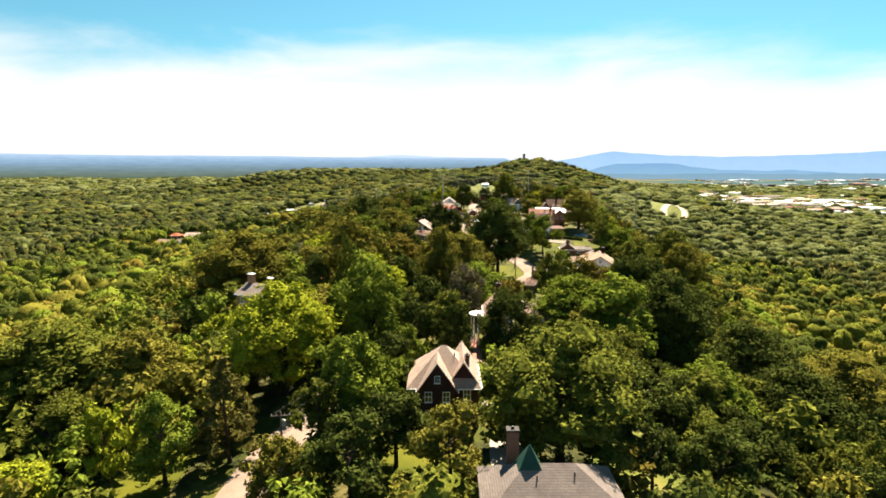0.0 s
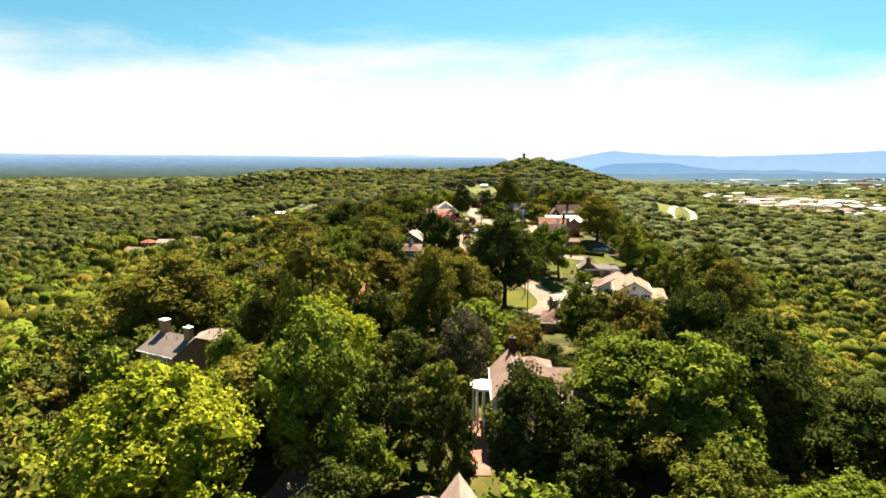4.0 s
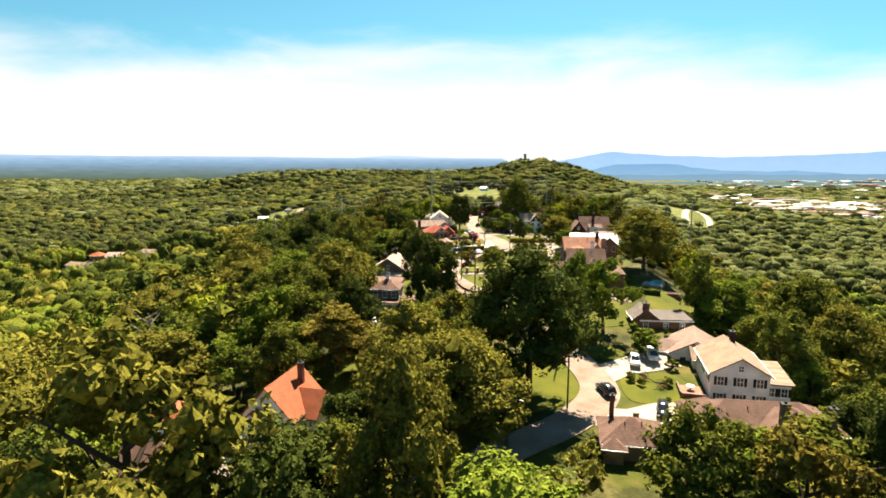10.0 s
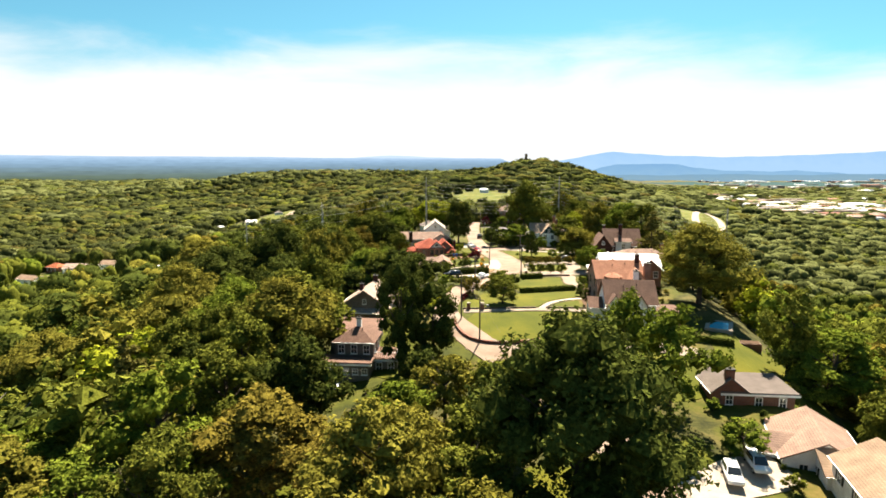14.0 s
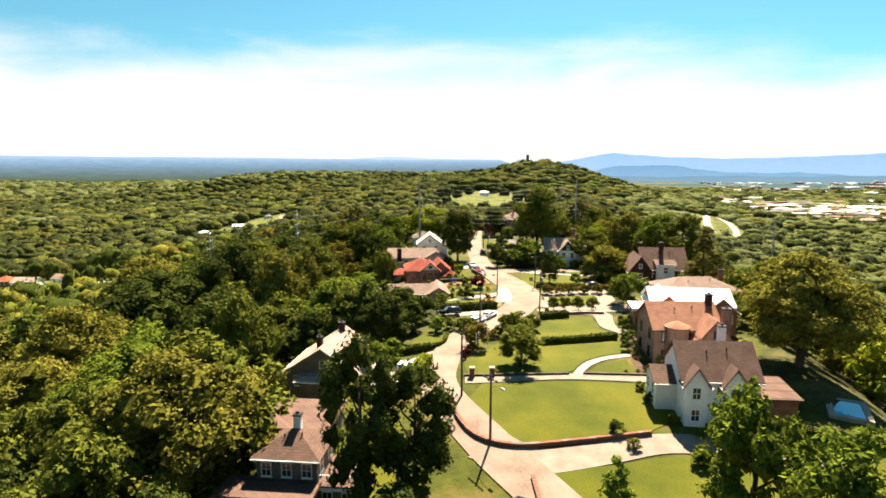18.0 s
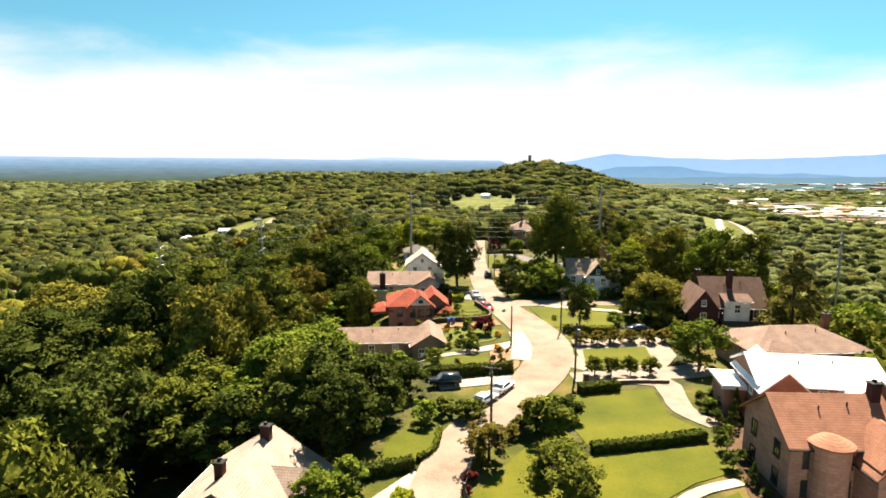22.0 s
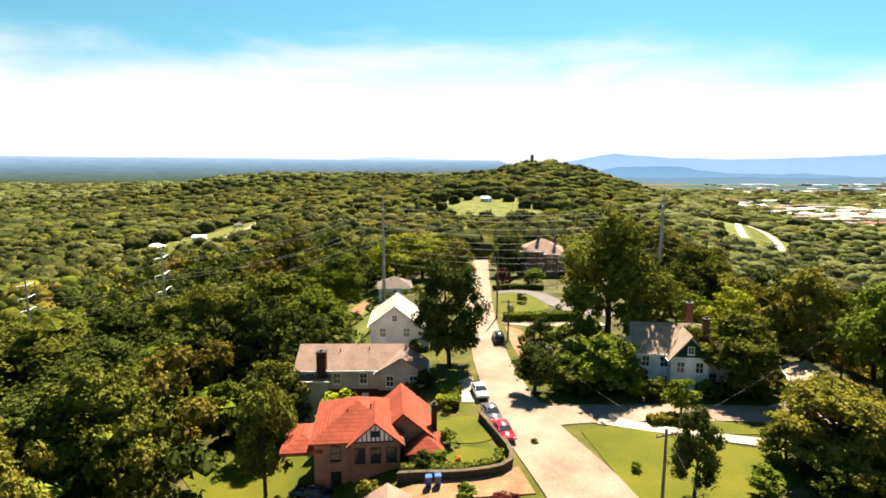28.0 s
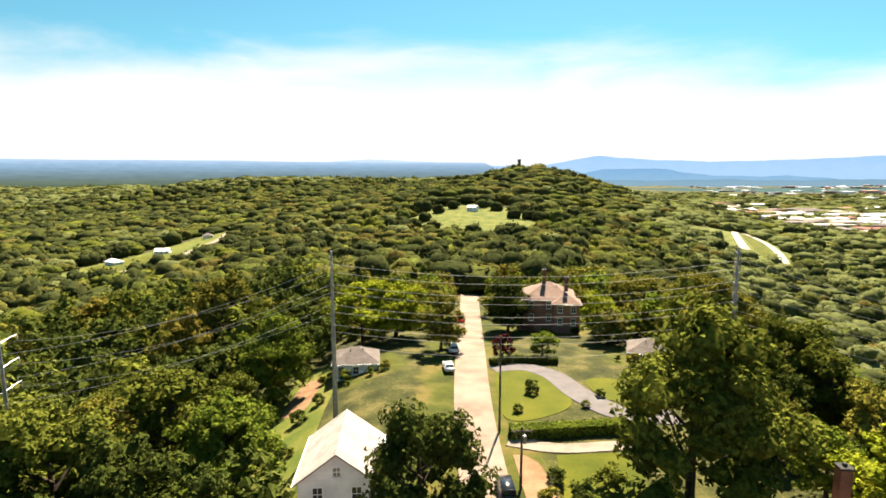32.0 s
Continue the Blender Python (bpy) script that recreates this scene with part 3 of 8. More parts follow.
ribbon("driveway_8", [(20, 333, 5), (12, 331.5, 3.6), (5, 330.5, 3.4), (-4, 331, 4)], SOIL, 0.13, "brick-coloured drive below the retaining wall", "driveway")
ribbon("driveway_9", [(31, 346.5, 2.6), (38, 343.5, 2), (45, 341.2, 2), (52, 339, 2.4)], CONCRETE, 0.13, "white concrete walk crossing the lawn", "path")
ribbon("driveway_10", [(24.5, 391, 3.5), (30, 388.5, 2.5), (38, 388.8, 2.5), (44, 389, 2.5)], DRIVE, 0.12, "pale drive behind the hedge", "driveway")
ribbon("driveway_11", [(25.5, 418.5, 4), (31, 419.5, 4), (35.5, 415, 4.2), (38, 406, 4.6), (42, 399, 5), (50, 397, 5)], ASPHALT, 0.12, "grey asphalt drive looping round a lawn", "driveway")
ribbon("driveway_12", [(28, 312, 6), (34, 306.5, 4), (42, 305, 4.5), (50, 307, 5)], DRIVE, 0.1, "pale drive behind the row of small trees", "driveway")
ribbon("driveway_13", [(54, 347.8, 4), (57, 349.2, 4.2), (60.5, 350.6, 4.5)], CONCRETE, 0.1, "concrete yard of the garage", "driveway")
ribbon("driveway_14", [(8, 94, 5), (9.5, 84, 4.6), (9, 76, 5), (9, 68, 5)], CONCRETE, 0.12, "white concrete driveway beside the brick house", "driveway")
ribbon("driveway_15", [(6.4, 131, 2.5), (6.6, 122, 3), (6.4, 112, 3)], BRICKPATH, 0.12, "red brick walk beside the white house", "path")
ribbon("driveway_16", [(-22, 84, 5), (-15, 83, 6), (-9, 86, 4)], ROAD, 0.12, "pale driveway opening off the road", "driveway")
ribbon("driveway_17", [(-10, 150, 4), (-22, 172, 3.5), (-30, 183, 6), (-38, 185, 5)], DRIVE, 0.11, "pale drive to the orange-roofed garage", "driveway")

patch("lawn_1", [(9.2, 256), (11.6, 250.5), (16, 248.6), (24, 249.6), (33, 251), (38, 254), (37.5, 263.2), (26, 264.4), (13, 263.7)], LAWN, 0.08, "large striped green lawn behind a low wall", rounded=False)
patch("lawn_2", [(24.3, 280.2), (38.7, 282.6), (38.5, 276.8), (33.6, 274.8), (30, 272.3), (27.2, 268), (11, 267), (10.6, 272), (14.3, 277.4), (20.5, 286), (23.3, 286.3)], LAWN, 0.08, "green lawn with one round tree", rounded=False)
patch("lawn_3", [(29.3, 267.5), (31.6, 270.3), (37.2, 273.3), (36.3, 267.2)], LAWN, 0.08, "small green lawn inside the curved path", rounded=False)
patch("lawn_4", [(26.4, 297.2), (38.4, 299.2), (38, 296), (37.3, 290.6), (39.6, 286.4), (38.8, 285.6), (25, 282.2), (24.2, 287.6)], LAWN, 0.08, "bright green lawn above a clipped hedge", rounded=False)
patch("forecourt", [(30.5, 303.5), (32, 321.6), (49, 323), (47.5, 313), (41.3, 304.4)], DRIVE, 0.04, "pale gravel court round an oblong lawn", "forecourt", rounded=False)
patch("lawn_5", [(32.7, 316.2), (43.9, 317.6), (42.4, 309.3), (31, 306.6)], LAWN, 0.12, "oblong yellow-green lawn", rounded=False)
patch("lawn_6", [(28, 343.4), (32.5, 345), (40, 341.4), (50, 337.6), (47, 332), (38, 327.5), (29.8, 329.5)], LAWN, 0.08, "green corner lawn at the crossing", rounded=False)
patch("lawn_7", [(35, 345.6), (46, 345.7), (50.5, 342.8), (44, 342.6)], LAWN, 0.08, "strip of green lawn")
patch("lawn_8", [(10.5, 346), (15.8, 347.6), (17.4, 341.6), (12, 341)], LAWN, 0.08, "small lawn above the road")
patch("lawn_9", [(8, 335.5), (12.5, 339.6), (17.8, 338.6), (17.6, 335.6), (12, 334.2)], LAWN, 0.09, "small lawn with orange flowers")
patch("lawn_10", [(4.6, 309), (8.4, 313), (16.4, 313.6), (16, 307), (6.2, 305.6)], LAWN, 0.08, "green lawn behind a clipped hedge", rounded=False)
patch("lawn_11", [(25.8, 417), (33, 417.6), (35.6, 410), (35, 401), (25, 397.5)], LAWN, 0.08, "round green lawn inside the asphalt loop")
patch("lawn_12", [(41, 404), (46, 402.5), (46, 412), (40.5, 412)], LAWN, 0.08, "green lawn beside the drive")
patch("lawn_13", [(29.7, 386.7), (38.2, 387), (39, 381.8), (37.5, 375.3), (28, 375)], LAWN, 0.08, "green lawn below the drive", rounded=False)
patch("lawn_14", [(36.5, 204.6), (46.8, 205), (46.5, 194), (36, 194.4)], LAWN, 0.08, "green front lawn with garden ornaments")
patch("lawn_15", [(36.5, 211.3), (41, 213), (39, 218), (33.5, 214)], LAWN, 0.08, "small lawn beside the driveway")
patch("lawn_16", [(27.5, 211), (28.3, 200), (24.5, 194), (16, 190), (12, 198), (16, 212)], LAWN, 0.08, "green lawn under a tall oak")
patch("lawn_17", [(30.5, 186), (37.5, 186), (37, 180), (31, 180)], LAWN, 0.08, "small green lawn inside the fence")
patch("lawn_18", [(17, 243.3), (26, 244.6), (36, 246), (48, 242), (46, 229), (24, 229), (20, 236)], LAWN, 0.08, "green lawn below the drive")
patch("lawn_19", [(54, 232), (66, 226), (70, 246), (58, 252)], LAWN, 0.08, "bright lawn beside the swimming pool")
patch("lawn_20", [(-12, 318), (-3, 333), (-3, 345), (-12, 352), (-18, 340)], LAWN, 0.08, "sloping green yard below the red-roofed house")
patch("lawn_21", [(-3, 384), (-12, 380), (-18, 398), (-15.5, 420), (-11, 432), (-3, 430), (-3, 405)], ROUGHGRASS, 0.08, "dry grassy yard with round shrubs")
patch("lawn_22", [(-26, 186), (-22, 204), (-18, 214), (-6, 212), (-7, 190)], LAWN, 0.08, "green yard round the orange-roofed house")
patch("lawn_23", [(-12, 78), (-6, 90), (4, 76), (4, 60), (-10, 62)], LAWN, 0.08, "patchy lawn under front-yard trees")
patch("lawn_24", [(18, 70), (28, 86), (36, 62), (28, 44), (16, 46)], ROUGHGRASS, 0.08, "bright rough grass on the slope", clear=False)
patch("lawn_25", [(-52, 60), (-44, 84), (-37, 82), (-38, 60)], LAWN, 0.08, "sunlit lawn between trees")
patch("lawn_26", [(-8, 262), (-1, 266), (2, 250), (0, 236), (-7, 240)], LAWN, 0.08, "small green yard beside the grey house")
patch("lawn_27", [(1.9, 280), (1.9, 285.3), (6.4, 287), (7.9, 286.6), (7.2, 281.5), (5.2, 279.8)], LAWN, 0.08, "small green front yard", rounded=False)
patch("lawn_28", [(-22, 349), (-17, 357), (-10, 352), (-9, 345), (-15, 341)], LAWN, 0.08, "sunny sloping lawn below the trees")
patch("lawn_29", [(70.5, 232), (79, 236), (73.5, 225), (67.5, 220.5)], LAWN, 0.08, "bright sloping lawn behind the white house")
patch("mulch_bed", [(39.2, 276.4), (41.2, 285), (43.6, 295.8), (46, 291), (42, 272), (40.4, 266.8), (37.2, 267.2), (38, 273.2)], MULCH, 0.07, "dark mulch bed with clipped bushes", "flower bed", rounded=False)
patch("parking_pad", [(14.1, 359.3), (16.4, 361), (16.6, 351.8), (14.4, 351.8)], CONCRETE, 0.1, "white concrete parking pad at the kerb", "pavement", rounded=False)
patch("flower_bed", [(9.5, 319), (18, 321.5), (19.5, 327.5), (12, 329), (9, 325)], ROUGHGRASS, 0.09, "terraced flower beds", "flower bed")
patch("soil_bed", [(16.8, 315.4), (20.4, 316.8), (21.2, 311.5), (20, 307.2), (16.6, 307.6)], SOIL, 0.1, "rock garden on bare soil", "flower bed")
patch("soil_yard", [(-11, 412), (-7, 412), (-6, 425), (-10, 425)], SOIL, 0.12, "bare orange earth in the yard", "yard", clear=False)
patch("soil_strip", [(24.2, 387), (27, 385), (28, 370), (24.5, 370)], SOIL, 0.1, "bare earth bank beside the road", "yard")
HILLGRASS = [(-12, 845), (6, 785), (26, 742), (62, 738), (112, 780), (138, 830), (106, 900), (64, 932), (20, 905)]
patch("hill_meadow", HILLGRASS, ROUGHGRASS, 0.3, "open grass meadow on the far hill", "meadow", cell=12)


# ---- building kit ----
def window(parent, x, y, z, face, w, h, trim, shutters=None, bars=1):
    """A framed sash window on a wall face: S, N, E or W."""
    ang = {"S": 0, "E": 90, "N": 180, "W": 270}[face]
    key = (round(w, 2), round(h, 2), trim.name, bars)
    if key not in WINDOW_KIT:
        t, a, c = 0.09, w / 2, h / 2
        ring = Shape()
        o, q = [(-a - t, -c - t), (a + t, -c - t), (a + t, c + t), (-a - t, c + t)], [(-a, -c), (a, -c), (a, c), (-a, c)]
        ring.add([(x_, -0.09, z_) for x_, z_ in o + q] + [(x_, 0.05, z_) for x_, z_ in o + q],
                 [f for k in range(4) for f in ((k, (k + 1) % 4, 4 + (k + 1) % 4, 4 + k), (k, 8 + k, 8 + (k + 1) % 4, (k + 1) % 4), (4 + k, 4 + (k + 1) % 4, 12 + (k + 1) % 4, 12 + k))])
        rail = Shape().box(-a, -0.07, -0.03, a, -0.036, 0.03).mesh("meeting_rail", trim)
        mull = Shape().box(-0.025, -0.066, -c, 0.025, -0.037, c).mesh("glazing_bar", trim)
        sill = Shape().chamfer_box(-a - 0.14, -0.16, -c - t - 0.09, a + 0.14, -0.002, -c - t - 0.003, 0.02).mesh("sill", trim)
        WINDOW_KIT[key] = (ring.mesh("window_frame", trim), Shape().box(-a, -0.035, -c, a, 0.02, c).mesh("pane", GLASS), rail, mull, sill)
    fm, pm, rail, mull, sill = WINDOW_KIT[key]
    f = part("window", fm, trim, parent)
    f.location, f.rotation_euler = (x, y, z), (0, 0, radians(ang))
    part("pane", pm, GLASS, f)
    part("meeting_rail", rail, trim, f)
    part("sill", sill, trim, f)
    for k in range(bars):
        part("glazing_bar", mull, trim, f).location = (-w / 2 + w * (k + 1) / (bars + 1), 0, 0)
    if shutters:
        k2 = ("sh", round(h, 2), shutters.name)
        if k2 not in WINDOW_KIT:
            s = Shape()
            s.box(-0.22, -0.07, -h / 2, 0.22, 0.02, h / 2)
            for q in range(6):
                zz = -h / 2 + 0.1 + q * (h - 0.2) / 6
                s.box(-0.17, -0.09, zz, 0.17, -0.07, zz + (h - 0.2) / 9)
            WINDOW_KIT[k2] = s.mesh("shutter", shutters)
        for sx in (-1, 1):
            o = part("shutter", WINDOW_KIT[k2], shutters, f)
            o.location = (sx * (w / 2 + 0.33), 0, 0)


WINDOW_KIT = {}


def roof_shape(kind, x0, y0, x1, y1, z, rise, ov, th=0.22):
    """A roof slab with thickness over a rectangle: gx, gy (gable, ridge along x or y), hip, flat, shed (falls to -y)."""
    s = Shape()
    X0, X1, Y0, Y1 = x0 - ov, x1 + ov, y0 - ov, y1 + ov
    if kind in ("gx", "gy"):
        if kind == "gx":
            m, drop = (y0 + y1) / 2, rise * ov / ((y1 - y0) / 2)
            top = [(X0, Y0, z - drop), (X1, Y0, z - drop), (X1, m, z + rise), (X0, m, z + rise), (X1, Y1, z - drop), (X0, Y1, z - drop)]
        else:
            m, drop = (x0 + x1) / 2, rise * ov / ((x1 - x0) / 2)
            top = [(X0, Y1, z - drop), (X0, Y0, z - drop), (m, Y0, z + rise), (m, Y1, z + rise), (X1, Y0, z - drop), (X1, Y1, z - drop)]
        v = [(a, b, c + th) for a, b, c in top] + top
        f = [(0, 1, 2, 3), (3, 2, 4, 5), (9, 8, 7, 6), (11, 10, 8, 9), (0, 6, 7, 1), (5, 4, 10, 11), (1, 7, 8, 2), (2, 8, 10, 4), (0, 3, 9, 6), (3, 5, 11, 9)]
        s.add(v, f)
    elif kind == "hip":
        w, d = X1 - X0, Y1 - Y0
        half = (y1 - y0) / 2 if w >= d else (x1 - x0) / 2
        drop = rise * ov / half
        if w >= d:
            a, b = (X0 + d / 2, (Y0 + Y1) / 2), (X1 - d / 2, (Y0 + Y1) / 2)
        else:
            a, b = ((X0 + X1) / 2, Y0 + w / 2), ((X0 + X1) / 2, Y1 - w / 2)
        e = z - drop
        v = [(X0, Y0, e + th), (X1, Y0, e + th), (X1, Y1, e + th), (X0, Y1, e + th), (*a, z + rise + th), (*b, z + rise + th),
             (X0, Y0, e), (X1, Y0, e), (X1, Y1, e), (X0, Y1, e)]
        f = [(0, 6, 7, 1), (1, 7, 8, 2), (2, 8, 9, 3), (3, 9, 6, 0), (9, 8, 7, 6)]
        f += [(0, 1, 5, 4), (1, 2, 5), (2, 3, 4, 5), (3, 0, 4)] if w >= d else [(0, 1, 4), (1, 2, 5, 4), (2, 3, 5), (3, 0, 4, 5)]
        s.add(v, f)
    elif kind == "shed":
        s.add([(X0, Y0, z), (X1, Y0, z), (X1, Y1, z + rise), (X0, Y1, z + rise), (X0, Y0, z + th), (X1, Y0, z + th), (X1, Y1, z + rise + th), (X0, Y1, z + rise + th)],
              [(3, 2, 1, 0), (4, 5, 6, 7), (0, 1, 5, 4), (1, 2, 6, 5), (2, 3, 7, 6), (3, 0, 4, 7)])
    else:
        s.chamfer_box(X0, Y0, z, X1, Y1, z + th + 0.1, 0.05)
    return s


def wall_shape(kind, x0, y0, x1, y1, z0, z, rise):
    s = Shape()
    if kind == "gx":
        m = (y0 + y1) / 2
        s.add([(x0, y0, z0), (x1, y0, z0), (x1, y1, z0), (x0, y1, z0), (x0, y0, z), (x1, y0, z), (x1, y1, z), (x0, y1, z), (x0, m, z + rise), (x1, m, z + rise)],
              [(3, 2, 1, 0), (0, 1, 5, 4), (2, 3, 7, 6), (1, 2, 6, 9, 5), (3, 0, 4, 8, 7), (4, 5, 9, 8), (6, 7, 8, 9)])
    elif kind == "gy":
        m = (x0 + x1) / 2
        s.add([(x0, y0, z0), (x1, y0, z0), (x1, y1, z0), (x0, y1, z0), (x0, y0, z), (x1, y0, z), (x1, y1, z), (x0, y1, z), (m, y0, z + rise), (m, y1, z + rise)],
              [(3, 2, 1, 0), (0, 1, 5, 8, 4), (2, 3, 7, 9, 6), (1, 2, 6, 5), (3, 0, 4, 7), (5, 6, 9, 8), (7, 4, 8, 9)])
    elif kind == "shed":
        s.add([(x0, y0, z0), (x1, y0, z0), (x1, y1, z0), (x0, y1, z0), (x0, y0, z), (x1, y0, z), (x1, y1, z + rise), (x0, y1, z + rise)],
              [(3, 2, 1, 0), (4, 5, 6, 7), (0, 1, 5, 4), (1, 2, 6, 5), (2, 3, 7, 6), (3, 0, 4, 7)])
    else:
        s.box(x0, y0, z0, x1, y1, z)
    return s


def chimney(parent, x, y, z0, z1, w=0.9, d=0.9, mat=None, cap=None):
    s = Shape().box(x - w / 2, y - d / 2, z0, x + w / 2, y + d / 2, z1)
    c = part("chimney", s, mat or BRICK, parent)
    k = Shape().chamfer_box(x - w / 2 - 0.1, y - d / 2 - 0.1, z1, x + w / 2 + 0.1, y + d / 2 + 0.1, z1 + 0.18, 0.05)
    k.box(x - 0.15, y - 0.15, z1 + 0.18, x + 0.15, y + 0.15, z1 + 0.45)
    part("chimney_cap", k, cap or TRIMDARK, c)


def house(name, x, y, z, rz, label, wings, wall, roof, trim=None, shutters=None, chimneys=(), ov=0.45, category="house", group="houses on the ridge"):
    """wings: cx, cy, width, depth, eaves height, roof kind, rise, rows of windows per face as {"S": (count, storeys)}, and own wall or roof."""
    trim = trim or TRIMWHITE
    h = thing(name, x, y, z, rz, label, category, group)
    CLEAR_HOUSES.append((x, y, max(max(abs(w[0]) + w[2] / 2, abs(w[1]) + w[3] / 2) for w in wings) + 1.5))
    for wg in wings:
        cx, cy, w, d, eh, kind, rise = wg[:7]
        faces = wg[7] if len(wg) > 7 else {}
        if not any(k in name for k in ("tudor", "manor", "orange", "victorian", "stone", "maroon", "bungalow", "stucco")):
            rise = min(rise, d * (0.23 if kind == "gx" else 0.27)) if kind in ("gx", "hip") else rise
        wm = wg[8] if len(wg) > 8 and wg[8] else wall
        rm = wg[9] if len(wg) > 9 and wg[9] else roof
        z0 = wg[10] if len(wg) > 10 else -3.0
        x0, x1, y0, y1 = cx - w / 2, cx + w / 2, cy - d / 2, cy + d / 2
        part("wall", wall_shape(kind, x0, y0, x1, y1, z0, eh, rise), wm, h)
        r = part("roof", roof_shape(kind, x0, y0, x1, y1, eh, rise, ov), rm, h)
        if wg is wings[0] and kind in ("gx", "hip") and w > 6 and "valley" not in name:
            for vx, vy in ((0.16, 0.13), (-0.12, 0.17)):
                zz = eh + rise * (1 - 2 * vy)
                part("vent_pipe", Shape().tube([(cx + w * vx, cy - d * vy, zz - 0.2), (cx + w * vx, cy - d * vy, zz + 0.3), (cx + w * vx, cy - d * vy, zz + 0.62)], [0.08, 0.08, 0.08], 8), TRIMDARK, r)
        g = Shape()                               # gutters and ridge cap
        if kind in ("gx", "hip", "shed"):
            dz = rise * ov / (d / 2) if kind != "shed" else 0
            if kind == "gx" or w >= d:
                g.box(x0 - ov, y0 - ov - 0.13, eh - dz + 0.02, x1 + ov, y0 - ov - 0.003, eh - dz + 0.16)
        if kind == "gy":
            dz = rise * ov / (w / 2)
            part("gutter", Shape().box(x0 - ov - 0.13, y0 - ov, eh - dz + 0.02, x0 - ov - 0.003, y1 + ov, eh - dz + 0.16), trim, r)
            g.box(x1 + ov + 0.003, y0 - ov, eh - dz + 0.02, x1 + ov + 0.13, y1 + ov, eh - dz + 0.16)
        if kind == "flat":
            g.box(x0 - ov - 0.08, y0 - ov - 0.08, eh - 0.2, x1 + ov + 0.08, y0 - ov - 0.003, eh + 0.12)
        if g.v:
            part("gutter", g, trim, r)
        for face, spec in faces.items():
            n, st = spec[:2]
            ww, hh = (spec[2], spec[3]) if len(spec) > 3 else (0.95, 1.45)
            for s in range(st):
                zc = eh - 1.35 - s * 2.9
                for k in range(n):
                    t = (k + 0.5) / n
                    bars = 3 if ww > 1.5 else 1
                    if face in "SN":
                        window(h, x0 + w * t, y0 if face == "S" else y1, zc, face, ww, hh, trim, shutters, bars)
                    else:
                        window(h, x1 if face == "E" else x0, y0 + d * t, zc, face, ww, hh, trim, shutters, bars)
            if kind == "gy" and face == "S" and rise > 2.2:
                window(h, cx, y0, eh + rise * 0.36, "S", 0.7, 0.95, trim, None, 1)
    for c in chimneys:
        chimney(h, *c[:4], *(c[4:] if len(c) > 4 else ()))
    return h


CLEAR_HOUSES = []

ROSESTONE = coursed("rose_stone", (0.62, 0.36, 0.27), (0.47, 0.26, 0.19), (0.42, 0.30, 0.24), 0.6, 0.3, gap=0.10, bump=0.7)
ROOFSALMON = roof_mat("faded_salmon_tiles", (0.46, 0.22, 0.145), (0.54, 0.27, 0.18))

# ---- houses, from the start of the walk onward ----
house("brick_tudor_house", 0.1, 88.5, 4, 0, "dark brick house with steep pale shingle gables", [
    (0, 0, 10.5, 10, 6.6, "hip", 4.6, {"W": (2, 2), "S": (3, 2)}), (-1.0, -3.6, 5.4, 4.6, 6.6, "gy", 3.9, {"S": (2, 2)}), (3.0, 0.6, 4.6, 9.6, 6.63, "gy", 3.4)],
    DARKBRICK, ROOFPINK, chimneys=[(3.6, -2.6, 6, 10.6, 0.7, 0.7)])
house("brick_bungalow", 11.2, 56, 6.2, 0, "bungalow with grey hip roof, copper turret and brick chimney", [
    (0, 0, 14, 9, 4.2, "hip", 2.9), (-2.2, 0.5, 2.4, 2.4, 6.6, "hip", 2.4, {}, TRIMGREEN, TRIMGREEN)], BRICK, ROOFGREY, chimneys=[(-3.6, 3.6, 0, 9.2, 1.3, 1.0)])
house("timber_lodge", -45.3, 139.6, 2.4, -28, "orange brick house with steep grey roof and white-capped chimneys", [
    (0, 0.6, 8.4, 8.6, 9.4, "gx", 3.4, {"S": (2, 1)}), (2.7, -4.9, 3.0, 2.6, 6.4, "shed", 1.0, {"E": (1, 2), "S": (1, 1)})], ORANGEBRICK, ROOFGREY, chimneys=[(-3.4, 0.8, 7, 13.6, 1.5, 1.2, ORANGEBRICK, TRIMWHITE), (3.5, 0.2, 7, 13.3, 1.3, 1.0, ORANGEBRICK, TRIMWHITE)])
house("garden_house", -45, 157, 2, 5, "small house with a pale pink roof", [(0, 0, 8, 6, 6, "hip", 2.2, {"S": (2, 1)})], BRICK, ROOFPINK)
house("white_colonial_house", 12.0, 121.5, 4.2, -3, "white two-storey house with faded tan roof and a round porch", [
    (0, 5, 5.8, 12, 6.4, "gy", 3.0, {"S": (2, 2), "W": (3, 2)}), (6.7, 1.6, 9.0, 6, 6.2, "gx", 2.5, {"S": (3, 2)}), (6.4, 7.4, 8.4, 6.4, 6.2, "gx", 2.8), (3.6, 12.6, 6.4, 6, 6.0, "hip", 2.8)],
    WHITEWALL, ROOFMAUVE, shutters=TRIMDARK, chimneys=[(0.5, -0.2, 7, 11.6, 1.0, 0.9, DARKBRICK), (0.3, 10.2, 8, 11.6, 1.1, 0.9, DARKBRICK)])
house("hip_roofed_cottage", 30.5, 179.5, 2.8, -12, "cottage with brown hip roof and slim brick chimney", [
    (0, 0, 8, 7.5, 3.2, "hip", 2.6, {"S": (2, 1)}), (-2.6, -3.8, 2.6, 2.4, 3.0, "hip", 1.2)], TANBRICK, ROOFBROWN, chimneys=[(-2.4, 3, 2, 7.0, 0.6, 0.6)])
